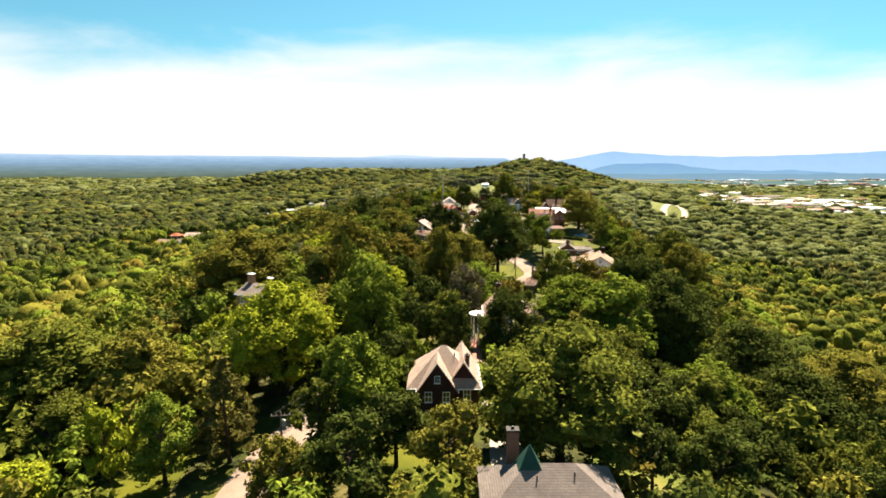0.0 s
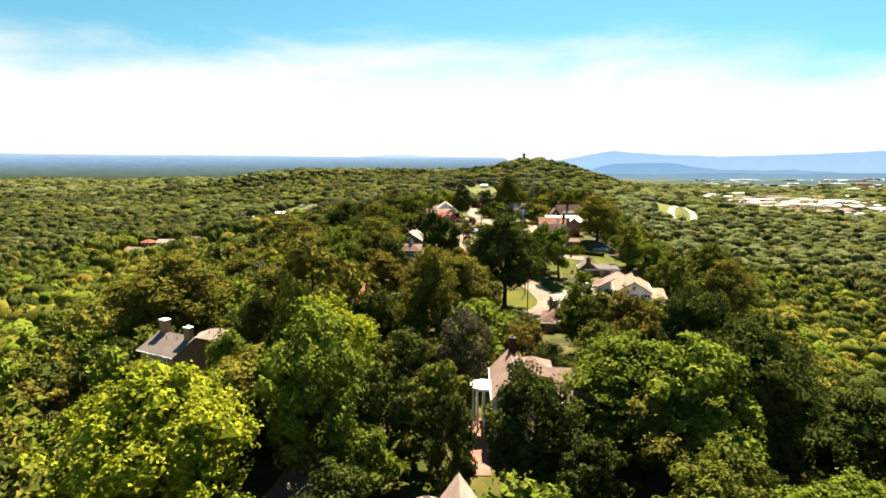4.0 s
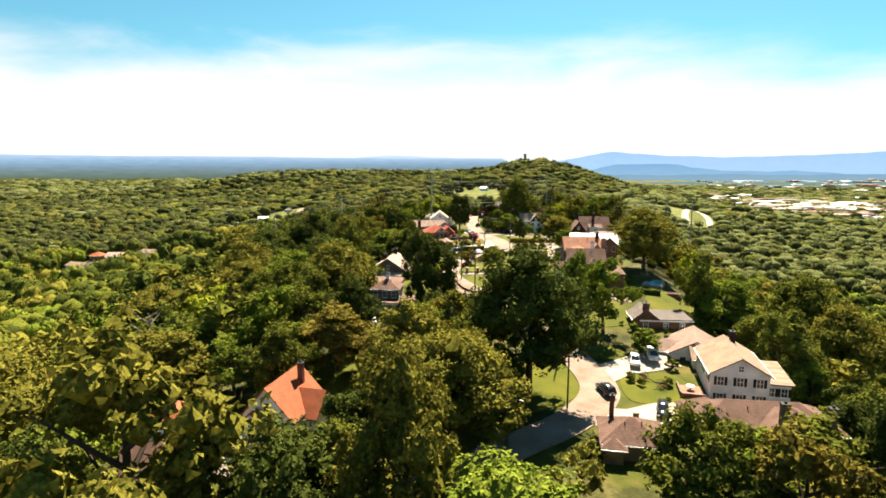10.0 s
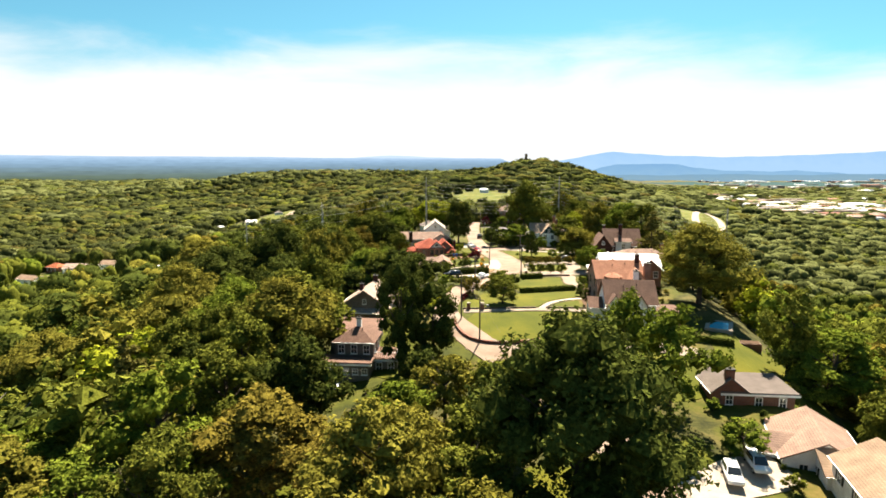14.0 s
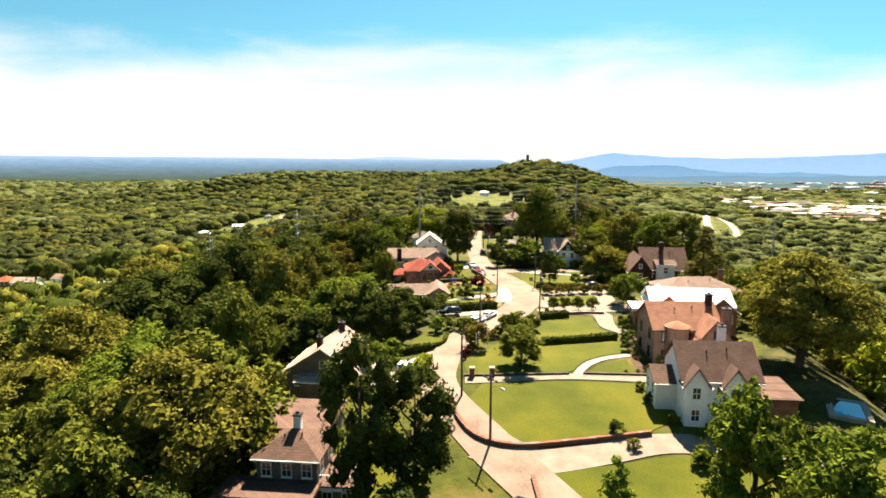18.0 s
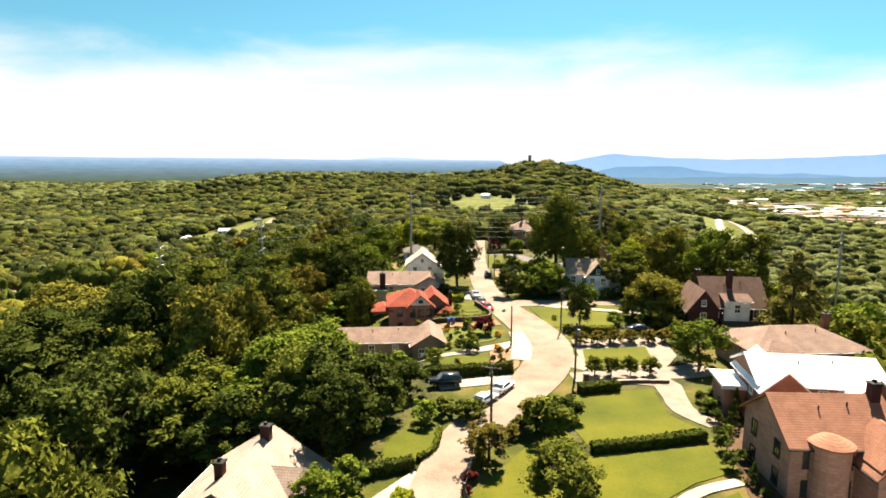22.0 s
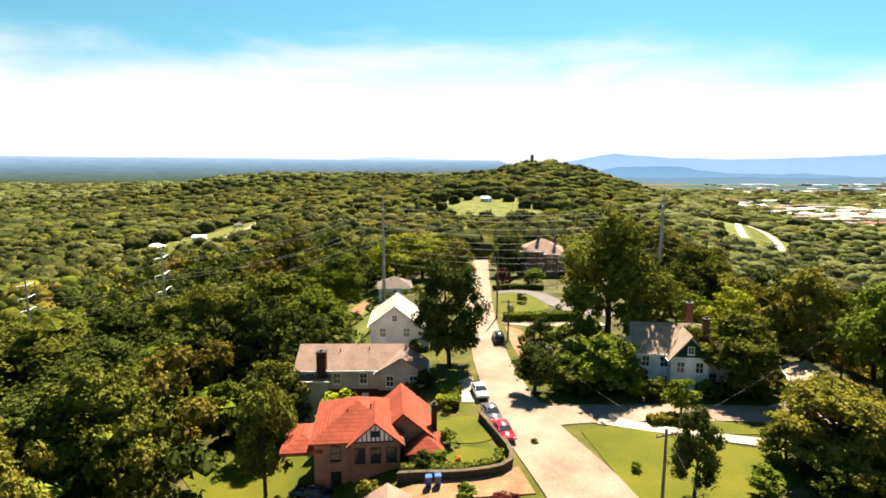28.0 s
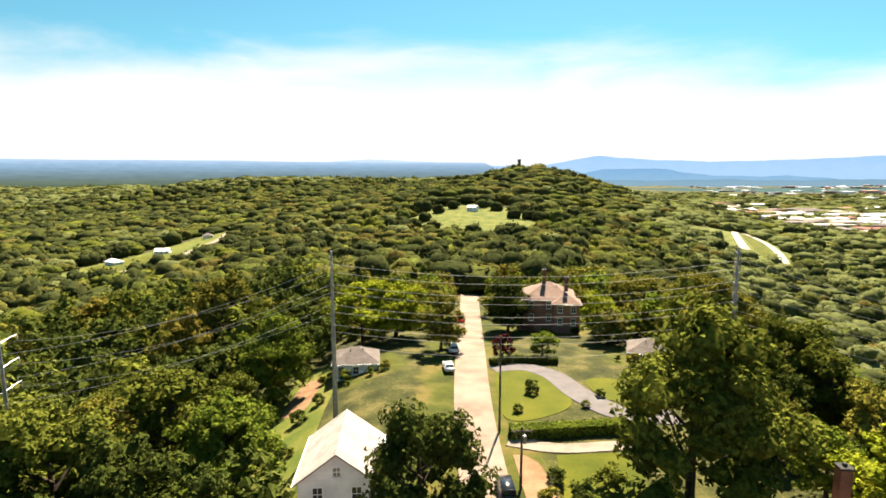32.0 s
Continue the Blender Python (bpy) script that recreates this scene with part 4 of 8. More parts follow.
house("rambling_brown_house", 50.5, 183, 2.6, -8, "large house with sweeping brown hip roofs and stone chimneys", [
    (0, 0, 19, 9, 3.8, "hip", 3.6, {"S": (4, 1)}), (3, -2.5, 8, 8, 4.4, "hip", 3.4), (-7, 1, 6, 8, 3.4, "hip", 2.4, {"W": (2, 1)})],
    TANBRICK, ROOFBROWN, chimneys=[(1, -5.4, 2, 8.2, 1.0, 0.9, STONE), (7, -5.6, 2, 8, 1.0, 0.9, STONE)])
house("shuttered_white_house", 55, 200.5, 3, -14, "white two-storey house with dark shutters and faded roof", [
    (0, 0, 9, 13, 5.6, "gy", 2.6, {"S": (3, 2), "W": (3, 1)}), (6.5, 0.5, 4, 9, 3.4, "shed", 0.8, {"S": (2, 1)}), (-2, 9.6, 6, 7, 3.4, "gx", 2.2, {"W": (1, 1)})],
    WHITEBOARD, ROOFTAN, shutters=TRIMDARK, chimneys=[(1.0, 4.8, 6, 9.6, 0.9, 0.9, DARKBRICK)])
house("pink_roofed_house", 55.4, 216, 2.7, -20, "single-storey house with a faded pink gabled roof", [
    (0, 0, 9.5, 11, 3.4, "gy", 2.6, {"S": (2, 1), "W": (2, 1)}), (-4, -1, 5, 6, 3.2, "gx", 1.8, {"W": (1, 1)})], WHITEBOARD, ROOFMAUVE)
house("low_brick_house", 53, 231, 5.2, -6, "low brick house with a flat grey roof and brick gable", [
    (1.2, 0, 10.5, 8, 3.2, "flat", 0.1, {"S": (3, 1)}), (-3.2, -1.2, 5, 6, 3.6, "gy", 2.0, {"S": (1, 1)})], BRICK, ROOFGREY, chimneys=[(-3.2, -3.6, 0, 6.8, 1.3, 0.8)])
house("orange_roofed_house", -20, 187, 3, -14, "white gabled house with steep orange tile roof", [
    (0, 0, 8, 10, 4.0, "gy", 4.4, {"S": (3, 1), "W": (2, 1)}), (3.6, 1.0, 5, 6, 3.4, "gx", 2.8), (-1.6, -5.2, 4, 2.6, 3.0, "gy", 2.2, {"S": (1, 1)})],
    WHITEWALL, ROOFORANGE, TRIMDARK, chimneys=[(1.6, 2.6, 6, 9.6, 0.8, 0.8)])
house("orange_roofed_garage", -39, 188.5, 2, 4, "white garage with an orange hip roof", [(0, 0, 8, 6, 2.8, "hip", 2.0, {"S": (2, 1)})], WHITEWALL, ROOFORANGE, category="garage")
house("maroon_roofed_house", -29, 172, 1.5, 20, "white house with maroon roof and half-timbered gable", [
    (0, 0, 6.5, 9, 5.2, "gy", 3.8, {"S": (2, 1)}), (-4, 1, 5, 6, 4.4, "gx", 2.6)], WHITEWALL, ROOFBROWN, TRIMDARK)
VILLA = house("grey_villa", -9.5, 244, 8, -6, "grey house with brown hip roof, window band and white roof terrace", [
    (0.4, -1.0, 6.6, 6, 4.7, "hip", 2.3, {"S": (3, 1), "E": (2, 1)}), (-1.5, 6.5, 8, 9, 4.2, "flat", 0.1), (-1.0, -5.6, 9.4, 3.2, 1.9, "flat", 0.1, {"S": (6, 1, 0.8, 0.9)}), (5.8, -1.4, 4.2, 5.4, 1.7, "flat", 0.1, {"S": (2, 1), "E": (2, 1)})],
    GREYWALL, ROOFBROWN, chimneys=[(0.6, -0.6, 4, 7.9, 0.8, 0.7, WHITEWALL)])
for _a, _b in (((3.9, -4.0), (7.8, -4.0)), ((7.8, -4.0), (7.8, 1.1))):          # white railing of the roof terrace
    part("railing", Shape().box(min(_a[0], _b[0]) - 0.04, min(_a[1], _b[1]) - 0.04, 2.85, max(_a[0], _b[0]) + 0.04, max(_a[1], _b[1]) + 0.04, 2.95), TRIMWHITE, VILLA)
    for _k in range(13):
        _x, _y = _a[0] + (_b[0] - _a[0]) * _k / 12, _a[1] + (_b[1] - _a[1]) * _k / 12
        part("baluster", Shape().box(_x - 0.03, _y - 0.03, 2.0, _x + 0.03, _y + 0.03, 2.85), TRIMWHITE, VILLA)
house("beige_bungalow", -10.4, 273.5, 8.3, -8, "grey shingled bungalow with wide pale roof, dormer and brick chimneys", [
    (0, 0, 12, 11.4, 3.0, "gy", 3.9, {"S": (3, 1), "E": (3, 1)}), (3.3, 0.8, 4.6, 3.6, 4.3, "gx", 1.3, {"E": (2, 1)}), (0.4, -6.6, 6.4, 2.2, 2.4, "shed", 0.5, {}, GREYWALL)],
    GREYWALL, ROOFPINK, chimneys=[(0.2, 4.0, 5, 8.2, 1.0, 0.8, DARKBRICK), (-1.4, -2.4, 5, 7.6, 0.8, 0.8, DARKBRICK)], ov=0.8)
house("white_stucco_house", 41.5, 256.5, 10.8, -6, "tall white stucco house with brown roof and front gables", [
    (1.4, 0.6, 9.4, 8.4, 5.2, "gx", 3.6, {"S": (3, 2), "E": (2, 2)}), (-1.9, -3.9, 2.6, 1.4, 5.0, "gy", 1.9, {"S": (1, 2)}), (2.8, -3.9, 2.6, 1.4, 5.0, "gy", 1.9, {"S": (1, 2)}), (-4.6, 1.6, 2.6, 5, 3.6, "gx", 1.4, {"W": (2, 1)}), (8.6, -0.6, 4.6, 6, 2.8, "shed", 0.5, {}, WOOD)],
    WHITEWALL, ROOFBROWN, shutters=None, chimneys=[(3.6, 3.4, 5, 10.2, 0.9, 0.9, WHITEWALL)], category="stucco house")
STONE_HOUSE = house("stone_house", 46.4, 275.5, 11, -3, "rose stone house with salmon tile roof and tall chimneys", [
    (0, 0.6, 10.4, 9, 6.0, "gx", 3.2, {"S": (3, 2), "W": (2, 2)}), (3.2, -4.9, 4.8, 4.4, 5.0, "gy", 3.0, {"S": (1, 2)})],
    ROSESTONE, ROOFSALMON, TRIMDARK, chimneys=[(5.6, -4.4, 0, 9.4, 1.3, 1.0, ROSESTONE), (4.6, 0.2, 7, 10.6, 0.9, 0.9, DARKBRICK)])
house("white_roofed_house", 53.6, 289.5, 11, -10, "rose brick house with a bright white roof", [
    (0, 0, 14, 9, 6.4, "gx", 2.6, {"S": (3, 1), "W": (2, 1)}), (-4.5, -1, 5, 9.5, 6.0, "gy", 2.2, {"S": (1, 1)}), (4.5, -3.6, 5, 6, 6.0, "gy", 2.2, {"S": (2, 1)}), (-8, 2, 3, 5, 4.2, "flat", 0.1, {}, ROSEBRICK)],
    ROSEBRICK, ROOFWHITE)
house("long_hip_roofed_house", 63.6, 309, 10, 2, "low house with a long faded pink hip roof", [
    (0, 0, 18, 11, 5.2, "hip", 2.4, {"S": (5, 1), "W": (2, 1)}), (-5, -4, 7, 6, 4.8, "hip", 1.9)], TANBRICK, ROOFMAUVE, chimneys=[(7.6, 3, 5, 8.6, 1.0, 0.8, BRICK)])
house("dark_brick_manor", 63, 332.5, 9.6, -6, "large dark brick house with steep brown roof", [
    (2, 0, 11, 10, 6.4, "gx", 4.6, {"S": (3, 2)}), (-4.5, -2, 5.5, 9, 6.0, "gy", 3.6, {"S": (1, 2), "W": (2, 2)}), (2, -4.2, 4.5, 2.5, 7.4, "shed", 1.0, {"S": (1, 1)}, WHITEBOARD), (2.5, -5.8, 6, 3, 3.0, "shed", 0.8)],
    DARKBRICK, ROOFBROWN, chimneys=[(1.6, -1.6, 8, 12.6, 1.0, 0.9, DARKBRICK), (-2.8, 3, 8, 11.8, 0.9, 0.9, DARKBRICK)])
RANCH = house("tan_brick_ranch", 0.5, 326, 6.3, 3, "long tan brick house with faded brown gable roof", [
    (-2.5, 0.5, 17, 7, 4.4, "gx", 1.8, {"S": (4, 1)}), (6, -0.6, 6.5, 9, 4.2, "gy", 2.0, {"S": (2, 1), "E": (2, 1)})], TANBRICK, ROOFMAUVE)
RED_HOUSE = house("red_roofed_brick_house", 2.5, 342, 7.2, 5, "brick house with bright red roof and half-timbered gable", [
    (-0.4, 0, 9, 10, 6.6, "hip", 2.4, {"S": (2, 2), "W": (2, 1)}), (1.6, -3.2, 5, 5, 6.6, "gy", 2.15, {"S": (3, 1)}), (4.6, 1, 6, 8, 5.8, "gy", 2.6), (6.8, -3.0, 3.4, 4, 5.0, "hip", 1.2), (-6.2, -1.8, 3.6, 6, 5.6, "hip", 0.8, {}, WOOD, None, 5.0)],
    ROSEBRICK, ROOFRED, TRIMDARK, chimneys=[(8.2, -0.6, 4, 8.2, 0.6, 0.6, DARKBRICK)])
GABLED = house("grey_gabled_house", 0.3, 362.5, 8.4, 0, "pale two-storey house with faded brown roof and dark chimney", [
    (-1.5, 0, 15, 9, 5.4, "gx", 2.6, {"S": (4, 1), "W": (2, 1)}), (5.8, -2.6, 6.6, 5, 5.2, "gy", 2.0, {"S": (2, 1)}), (-6.4, -4, 3.5, 3, 4.0, "shed", 0.8)],
    CREAMWALL, ROOFMAUVE, chimneys=[(-5.4, -4.8, 0, 8.0, 1.3, 1.0, DARKBRICK)])
house("white_clapboard_house", 3.9, 379.4, 9, 1, "tall white clapboard house with pale grey gable roof", [
    (0, 0, 8, 10, 6.5, "gy", 3.0, {"S": (2, 2), "W": (3, 2)}), (4.9, -2.8, 1.8, 3, 5.6, "flat", 0.1)], WHITEBOARD, ROOFPALE, chimneys=[(4.5, -3.4, 6, 8.9, 0.8, 0.8, DARKBRICK)])
VICTORIAN = house("white_victorian_house", 45.5, 361, 10.2, -8, "white house with tan roof, green gable and brick chimney", [
    (-0.5, 1, 10, 9, 6.0, "gx", 2.9, {"S": (4, 2), "W": (2, 2)}), (1.2, -3.6, 5, 4, 6.0, "gy", 3.0, {"S": (2, 2)}), (5.6, 1, 5, 5, 6.0, "hip", 2.4, {"S": (1, 2)})],
    WHITEBOARD, ROOFBEIGE, chimneys=[(4.0, -2.2, 7, 10.6, 0.8, 0.8, BRICK), (3.4, 4, 7, 11.4, 1.0, 1.0, BRICK)])
house("garage", 62.5, 355, 10.9, -20, "small cream garage with a low pale roof", [(0, 0, 5, 6, 2.7, "gy", 0.9, {"S": (1, 1, 1.8, 1.4)})], CREAMWALL, ROOFBEIGE, category="garage")
house("hip_roofed_brick_house", 43.5, 455, 9.6, -10, "brick house with steep faded red hip roofs", [
    (0, 0, 12, 11, 6.4, "hip", 4.2, {"S": (3, 2)}), (4, -5, 6, 5, 6.0, "hip", 3.2, {"S": (2, 2)}), (-5, -3, 4, 5, 4.5, "hip", 2.5)], ROSEBRICK, ROOFMAUVE, chimneys=[(-1, 0, 8, 12.4, 0.9, 0.9), (4, -3, 8, 11.2, 0.9, 0.9)])
house("grey_cottage", 57, 425, 8, -20, "small grey house half hidden by trees", [(0, 0, 8, 7, 4.2, "hip", 2.6, {"S": (2, 1)})], GREYWALL, ROOFGREY)
house("dark_cottage", 0.5, 424, 6, 5, "white house half hidden by trees", [(0, 0, 8, 7, 5.6, "hip", 2.2, {"S": (3, 2)})], WHITEBOARD, ROOFGREY)


# brick lower storey of the pale two-storey house
lower = part("lower_wall", Shape().box(-9.05, -4.56, -3.02, 6.05, 4.56, 2.5), DARKBRICK, GABLED, "dark brick lower storey")
for _x in (-6.9, -2.2, 0.6):
    part("pane", Shape().box(_x - 0.45, -4.62, 0.7, _x + 0.45, -4.565, 1.9), TRIMWHITE if _x == 0.6 else GLASS, lower)
part("lower_wall", Shape().box(2.45, -5.16, -3.02, 9.15, -4.57, 2.5), DARKBRICK, GABLED)
# round stair turret of the stone house
part("turret", Shape().tube([(-1.7, -4.0, -3), (-1.7, -4.0, 2), (-1.7, -4.0, 6.3)], [1.75, 1.75, 1.75], 20), ROSESTONE, STONE_HOUSE)
part("turret_roof", Shape().tube([(-1.7, -4.0, 6.302), (-1.7, -4.0, 6.5), (-1.7, -4.0, 7.3)], [2.0, 2.0, 0.25], 20), ROOFSALMON, STONE_HOUSE)
part("roof_verge", Shape().add([(0.75, -7.3, 5.35), (0.95, -7.3, 5.35), (3.3, -7.3, 8.35), (3.1, -7.3, 8.35), (0.75, -3.0, 5.35), (0.95, -3.0, 5.35), (3.3, -3.0, 8.35), (3.1, -3.0, 8.35)],
     [(3, 2, 1, 0), (4, 5, 6, 7), (0, 1, 5, 4), (1, 2, 6, 5), (2, 3, 7, 6), (3, 0, 4, 7)]), ROOFSALMON, STONE_HOUSE)
# bay window and garage of the tan house
bay = part("bay_window", Shape().add([(4.1, -5.1, 0.9), (4.5, -5.75, 0.9), (5.7, -5.75, 0.9), (6.1, -5.1, 0.9), (4.1, -5.1, 2.9), (4.5, -5.75, 2.9), (5.7, -5.75, 2.9), (6.1, -5.1, 2.9)],
           [(0, 1, 5, 4), (1, 2, 6, 5), (2, 3, 7, 6), (7, 4, 5, 6), (0, 3, 2, 1)]), TRIMWHITE, RANCH, "white projecting bay window")
part("pane", Shape().box(4.62, -5.80, 1.25, 5.58, -5.755, 2.65), GLASS, bay)
# flat dark panel on the wall paints the shade inside an open garage bay
part("garage_bay_shade", Shape().box(-8.8, -3.06, -1.6, -5.6, -3.004, 0.9), TRIMDARK, RANCH, "dark open garage bay")
part("balcony", Shape().chamfer_box(-10.8, -4.4, 0.95, -5.2, -3.07, 1.1, 0.03), TRIMWHITE, RANCH)
house("hidden_cottage", -6.6, 300.8, 8.4, 4, "tan-roofed cottage half hidden by trees", [(0, 0, 9, 7, 3.0, "gx", 2.2, {"S": (2, 1), "E": (1, 1)})], TANBRICK, ROOFTAN, chimneys=[(4.2, 1.6, 0, 6.4, 0.9, 0.8, TANBRICK)])


# ---- grassy yards round houses and street ----
_gy = (gv[:, 1] > 40) & (gv[:, 1] < 480) & (np.abs(gv[:, 0] - 20) < 80)
cover = np.zeros(len(gv))
_near = gv[_gy][:, :2]
_rd = smooth_line(MAIN_ROAD, 3.0)[:, :2]
_best = np.clip(1 - (np.min(np.hypot(_near[:, 0, None] - _rd[None, :, 0], _near[:, 1, None] - _rd[None, :, 1]), axis=1) - 5) / 7, 0, 1)
for hx, hy, hr_ in CLEAR_HOUSES:
    _best = np.maximum(_best, np.clip(1 - (np.hypot(_near[:, 0] - hx, _near[:, 1] - hy) - hr_ - 0.5) / 6, 0, 1))
cover[_gy] = _best
gme.attributes.new("cover", "FLOAT", "POINT").data.foreach_set("value", cover)


# ---- trees ----
rng = np.random.default_rng(7)


OCTA = np.array([[(sx, 0, 0), (0, sy, 0), (0, 0, sz)][::sx * sy * sz] for sx in (1, -1) for sy in (1, -1) for sz in (1, -1)], dtype=float)


def crown_cards(r, n, leaf, lobes, shape="round", ragged=0.35, core=0.62):
    """Leaf sprays of a crown with unit height and radius 0.36, as an array (n, 3, 3)."""
    if shape == "cone":
        zc = r.uniform(0.08, 1.0, lobes) ** 0.85
        rad = 0.36 * (1.02 - zc) ** 0.85
        a = r.uniform(0, math.tau, lobes)
        c = np.stack([np.cos(a) * rad * 0.75, np.sin(a) * rad * 0.75, zc * 0.95], 1)
        lr = 0.05 + 0.11 * (1.05 - zc) * r.uniform(0.8, 1.3, lobes)
        sq = 0.6
    else:
        u = r.normal(size=(lobes, 3))
        u /= np.linalg.norm(u, axis=1)[:, None]
        u[:, 2] = np.where(u[:, 2] < -0.85, -u[:, 2], u[:, 2])
        k = r.uniform(0.35, 1.25, lobes) ** 0.5
        top, low = {"round": (0.45, 0.50), "tall": (0.50, 0.50), "low": (0.46, 0.40)}[shape]
        mid = {"round": 0.53, "tall": 0.51, "low": 0.46}[shape]
        c = np.stack([u[:, 0] * 0.27 * k, u[:, 1] * 0.27 * k, mid + u[:, 2] * np.where(u[:, 2] > 0, top, low) * 0.74 * k], 1)
        c[:, :2] *= 1 + r.normal(0, ragged * 0.35, (lobes, 1))
        lr = r.uniform(0.065, 0.165, lobes)
        sq = 0.85
    lr = lr * min(2.0, max(1.0, (34 / lobes) ** 0.4))
    w = lr ** 2
    i = r.choice(lobes, n, p=w / w.sum())
    tufts = r.normal(size=(lobes, 11, 3))         # every lobe carries upright tufts with dark gaps between
    tufts[..., 2] += 0.5
    tufts /= np.linalg.norm(tufts, axis=2)[..., None]
    reach = r.uniform(0.82, 1.22, (lobes, 11))
    j = r.integers(0, 11, n)
    d = tufts[i, j]
    e = r.normal(size=(n, 3)) * 0.30
    spread = np.linalg.norm(e, axis=1)
    out = c[i] - np.array([0, 0, 0.42])
    out /= np.linalg.norm(out, axis=1)[:, None] + 1e-6
    d = d + e + out * 0.35
    d /= np.linalg.norm(d, axis=1)[:, None]
    p = c[i] + d * (lr[i] * (reach[i, j] - 0.40 * np.minimum(spread, 1.0)) * r.uniform(0.78, 1.08, n))[:, None] * np.array([1, 1, sq])
    nrm = d * 0.8 + np.array([0, 0, 0.25]) + e * 0.6 + r.normal(0, 0.48, (n, 3))
    nrm /= np.linalg.norm(nrm, axis=1)[:, None]
    t = np.cross(nrm, r.normal(size=(n, 3)))
    t /= np.linalg.norm(t, axis=1)[:, None] + 1e-9
    b = np.cross(nrm, t)
    s = (leaf * r.uniform(0.55, 1.5, n))[:, None]
    leaves = np.stack([p + t * s * 1.15, p - t * s * 0.6 + b * s * 0.8, p - t * s * 0.6 - b * s * 0.8], 1)
    # the shaded inner mass of twigs and leaves behind the outer sprays
    k = core * r.uniform(0.88, 1.12, (lobes, 1, 1, 1)) * lr[:, None, None, None]
    inner = c[:, None, None, :] + OCTA[None] * k * np.array([1, 1, sq])
    return np.concatenate([leaves, inner.reshape(-1, 3, 3)])


def trunk_mesh(r, name, crown_base=0.3, lean=0.03):
    s = Shape()
    dx, dy = r.normal(0, lean, 2)
    s.tube([(0, 0, -0.06), (0, 0, 0.02), (dx * 0.4, dy * 0.4, crown_base), (dx, dy, 0.55), (dx * 1.3, dy * 1.3, 0.8)], [0.034, 0.024, 0.018, 0.012, 0.004], 8)
    for k in range(7 if crown_base > 0.2 else 0):
        a, z0 = k * 2.4 + r.uniform(0, 0.6), crown_base + 0.05 * k
        rad = r.uniform(0.16, 0.26)
        s.tube([(dx * 0.6, dy * 0.6, z0), (dx * 0.6 + math.cos(a) * rad * 0.5, dy * 0.6 + math.sin(a) * rad * 0.5, z0 + 0.09), (math.cos(a) * rad, math.sin(a) * rad, z0 + 0.2)], [0.010, 0.007, 0.002], 6)
    return s.mesh(name, BARK)


FORMS = {}
for key, n, leaf, lobes, shape, ragged in (("oak0", 4600, 0.0172, 46, "round", 0.35), ("oak1", 4600, 0.0172, 40, "round", 0.5), ("oak2", 4600, 0.0165, 54, "round", 0.3),
                                           ("tall0", 4600, 0.0162, 42, "tall", 0.4), ("tall1", 4600, 0.0162, 36, "tall", 0.5), ("grand0", 15000, 0.0098, 90, "round", 0.3), ("col0", 5200, 0.0125, 70, "tall", 0.12), ("oak0_big", 9000, 0.0132, 64, "round", 0.35), ("oak1_big", 9000, 0.0132, 54, "round", 0.5), ("oak2_big", 9000, 0.0132, 70, "round", 0.3), ("airy0", 3600, 0.0165, 50, "round", 0.6),
                                           ("cone0", 3000, 0.0155, 60, "cone", 0.3), ("cone1", 3000, 0.0155, 52, "cone", 0.3), ("low0", 900, 0.036, 26, "low", 0.3), ("low1", 900, 0.036, 20, "low", 0.4)):
    cr = crown_cards(rng, n, leaf, lobes, shape, ragged)
    FORMS[key] = (leaves_mesh("crown_" + key, cr, (LEAF["oak"],)), trunk_mesh(rng, "trunk_" + key, {"cone": 0.08, "low": 0.12}.get(shape, 0.28)))
TREES = []


def tree(x, y, h, r, form, leaf, label="", category="tree", sink=0.0, name=""):
    """One tree or bush: height h and crown radius r in metres."""
    r = min(r, 0.56 * h)
    k = r / (0.36 * h)
    nm = name or {"cone": "conifer", "low": "bush"}.get(form[:-1], "deciduous_tree")
    lab = label or {"oak": "broad leafy tree with a mid-green crown", "maple": "full leafy tree with a fresh green crown", "dark": "dense tree with a dark green crown",
                    "olive": "broad tree with an olive-green crown", "lime": "leafy tree with a bright yellow-green crown", "cedar": "dull green conifer with drooping sprays",
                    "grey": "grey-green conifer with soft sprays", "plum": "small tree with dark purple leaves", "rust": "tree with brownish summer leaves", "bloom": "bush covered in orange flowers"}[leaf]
    e = thing(nm, x, y, lift(x, y, -0.1 - sink), float(rng.uniform(0, 360)), lab, category if nm != "bush" else "bush", "trees of the ridge", s=(h * k, h * k, h))
    cm, tm = FORMS["grand0" if r > 8.8 and form[:3] == "oak" else form + "_big" if r > 5.4 and form[:3] == "oak" else form]
    part("trunk", tm, BARK, e)
    c = part("crown", cm, None, e)
    c.material_slots[0].link = "OBJECT"
    c.material_slots[0].material = LEAF[leaf]
    TREES.append((x, y, r))
    return e
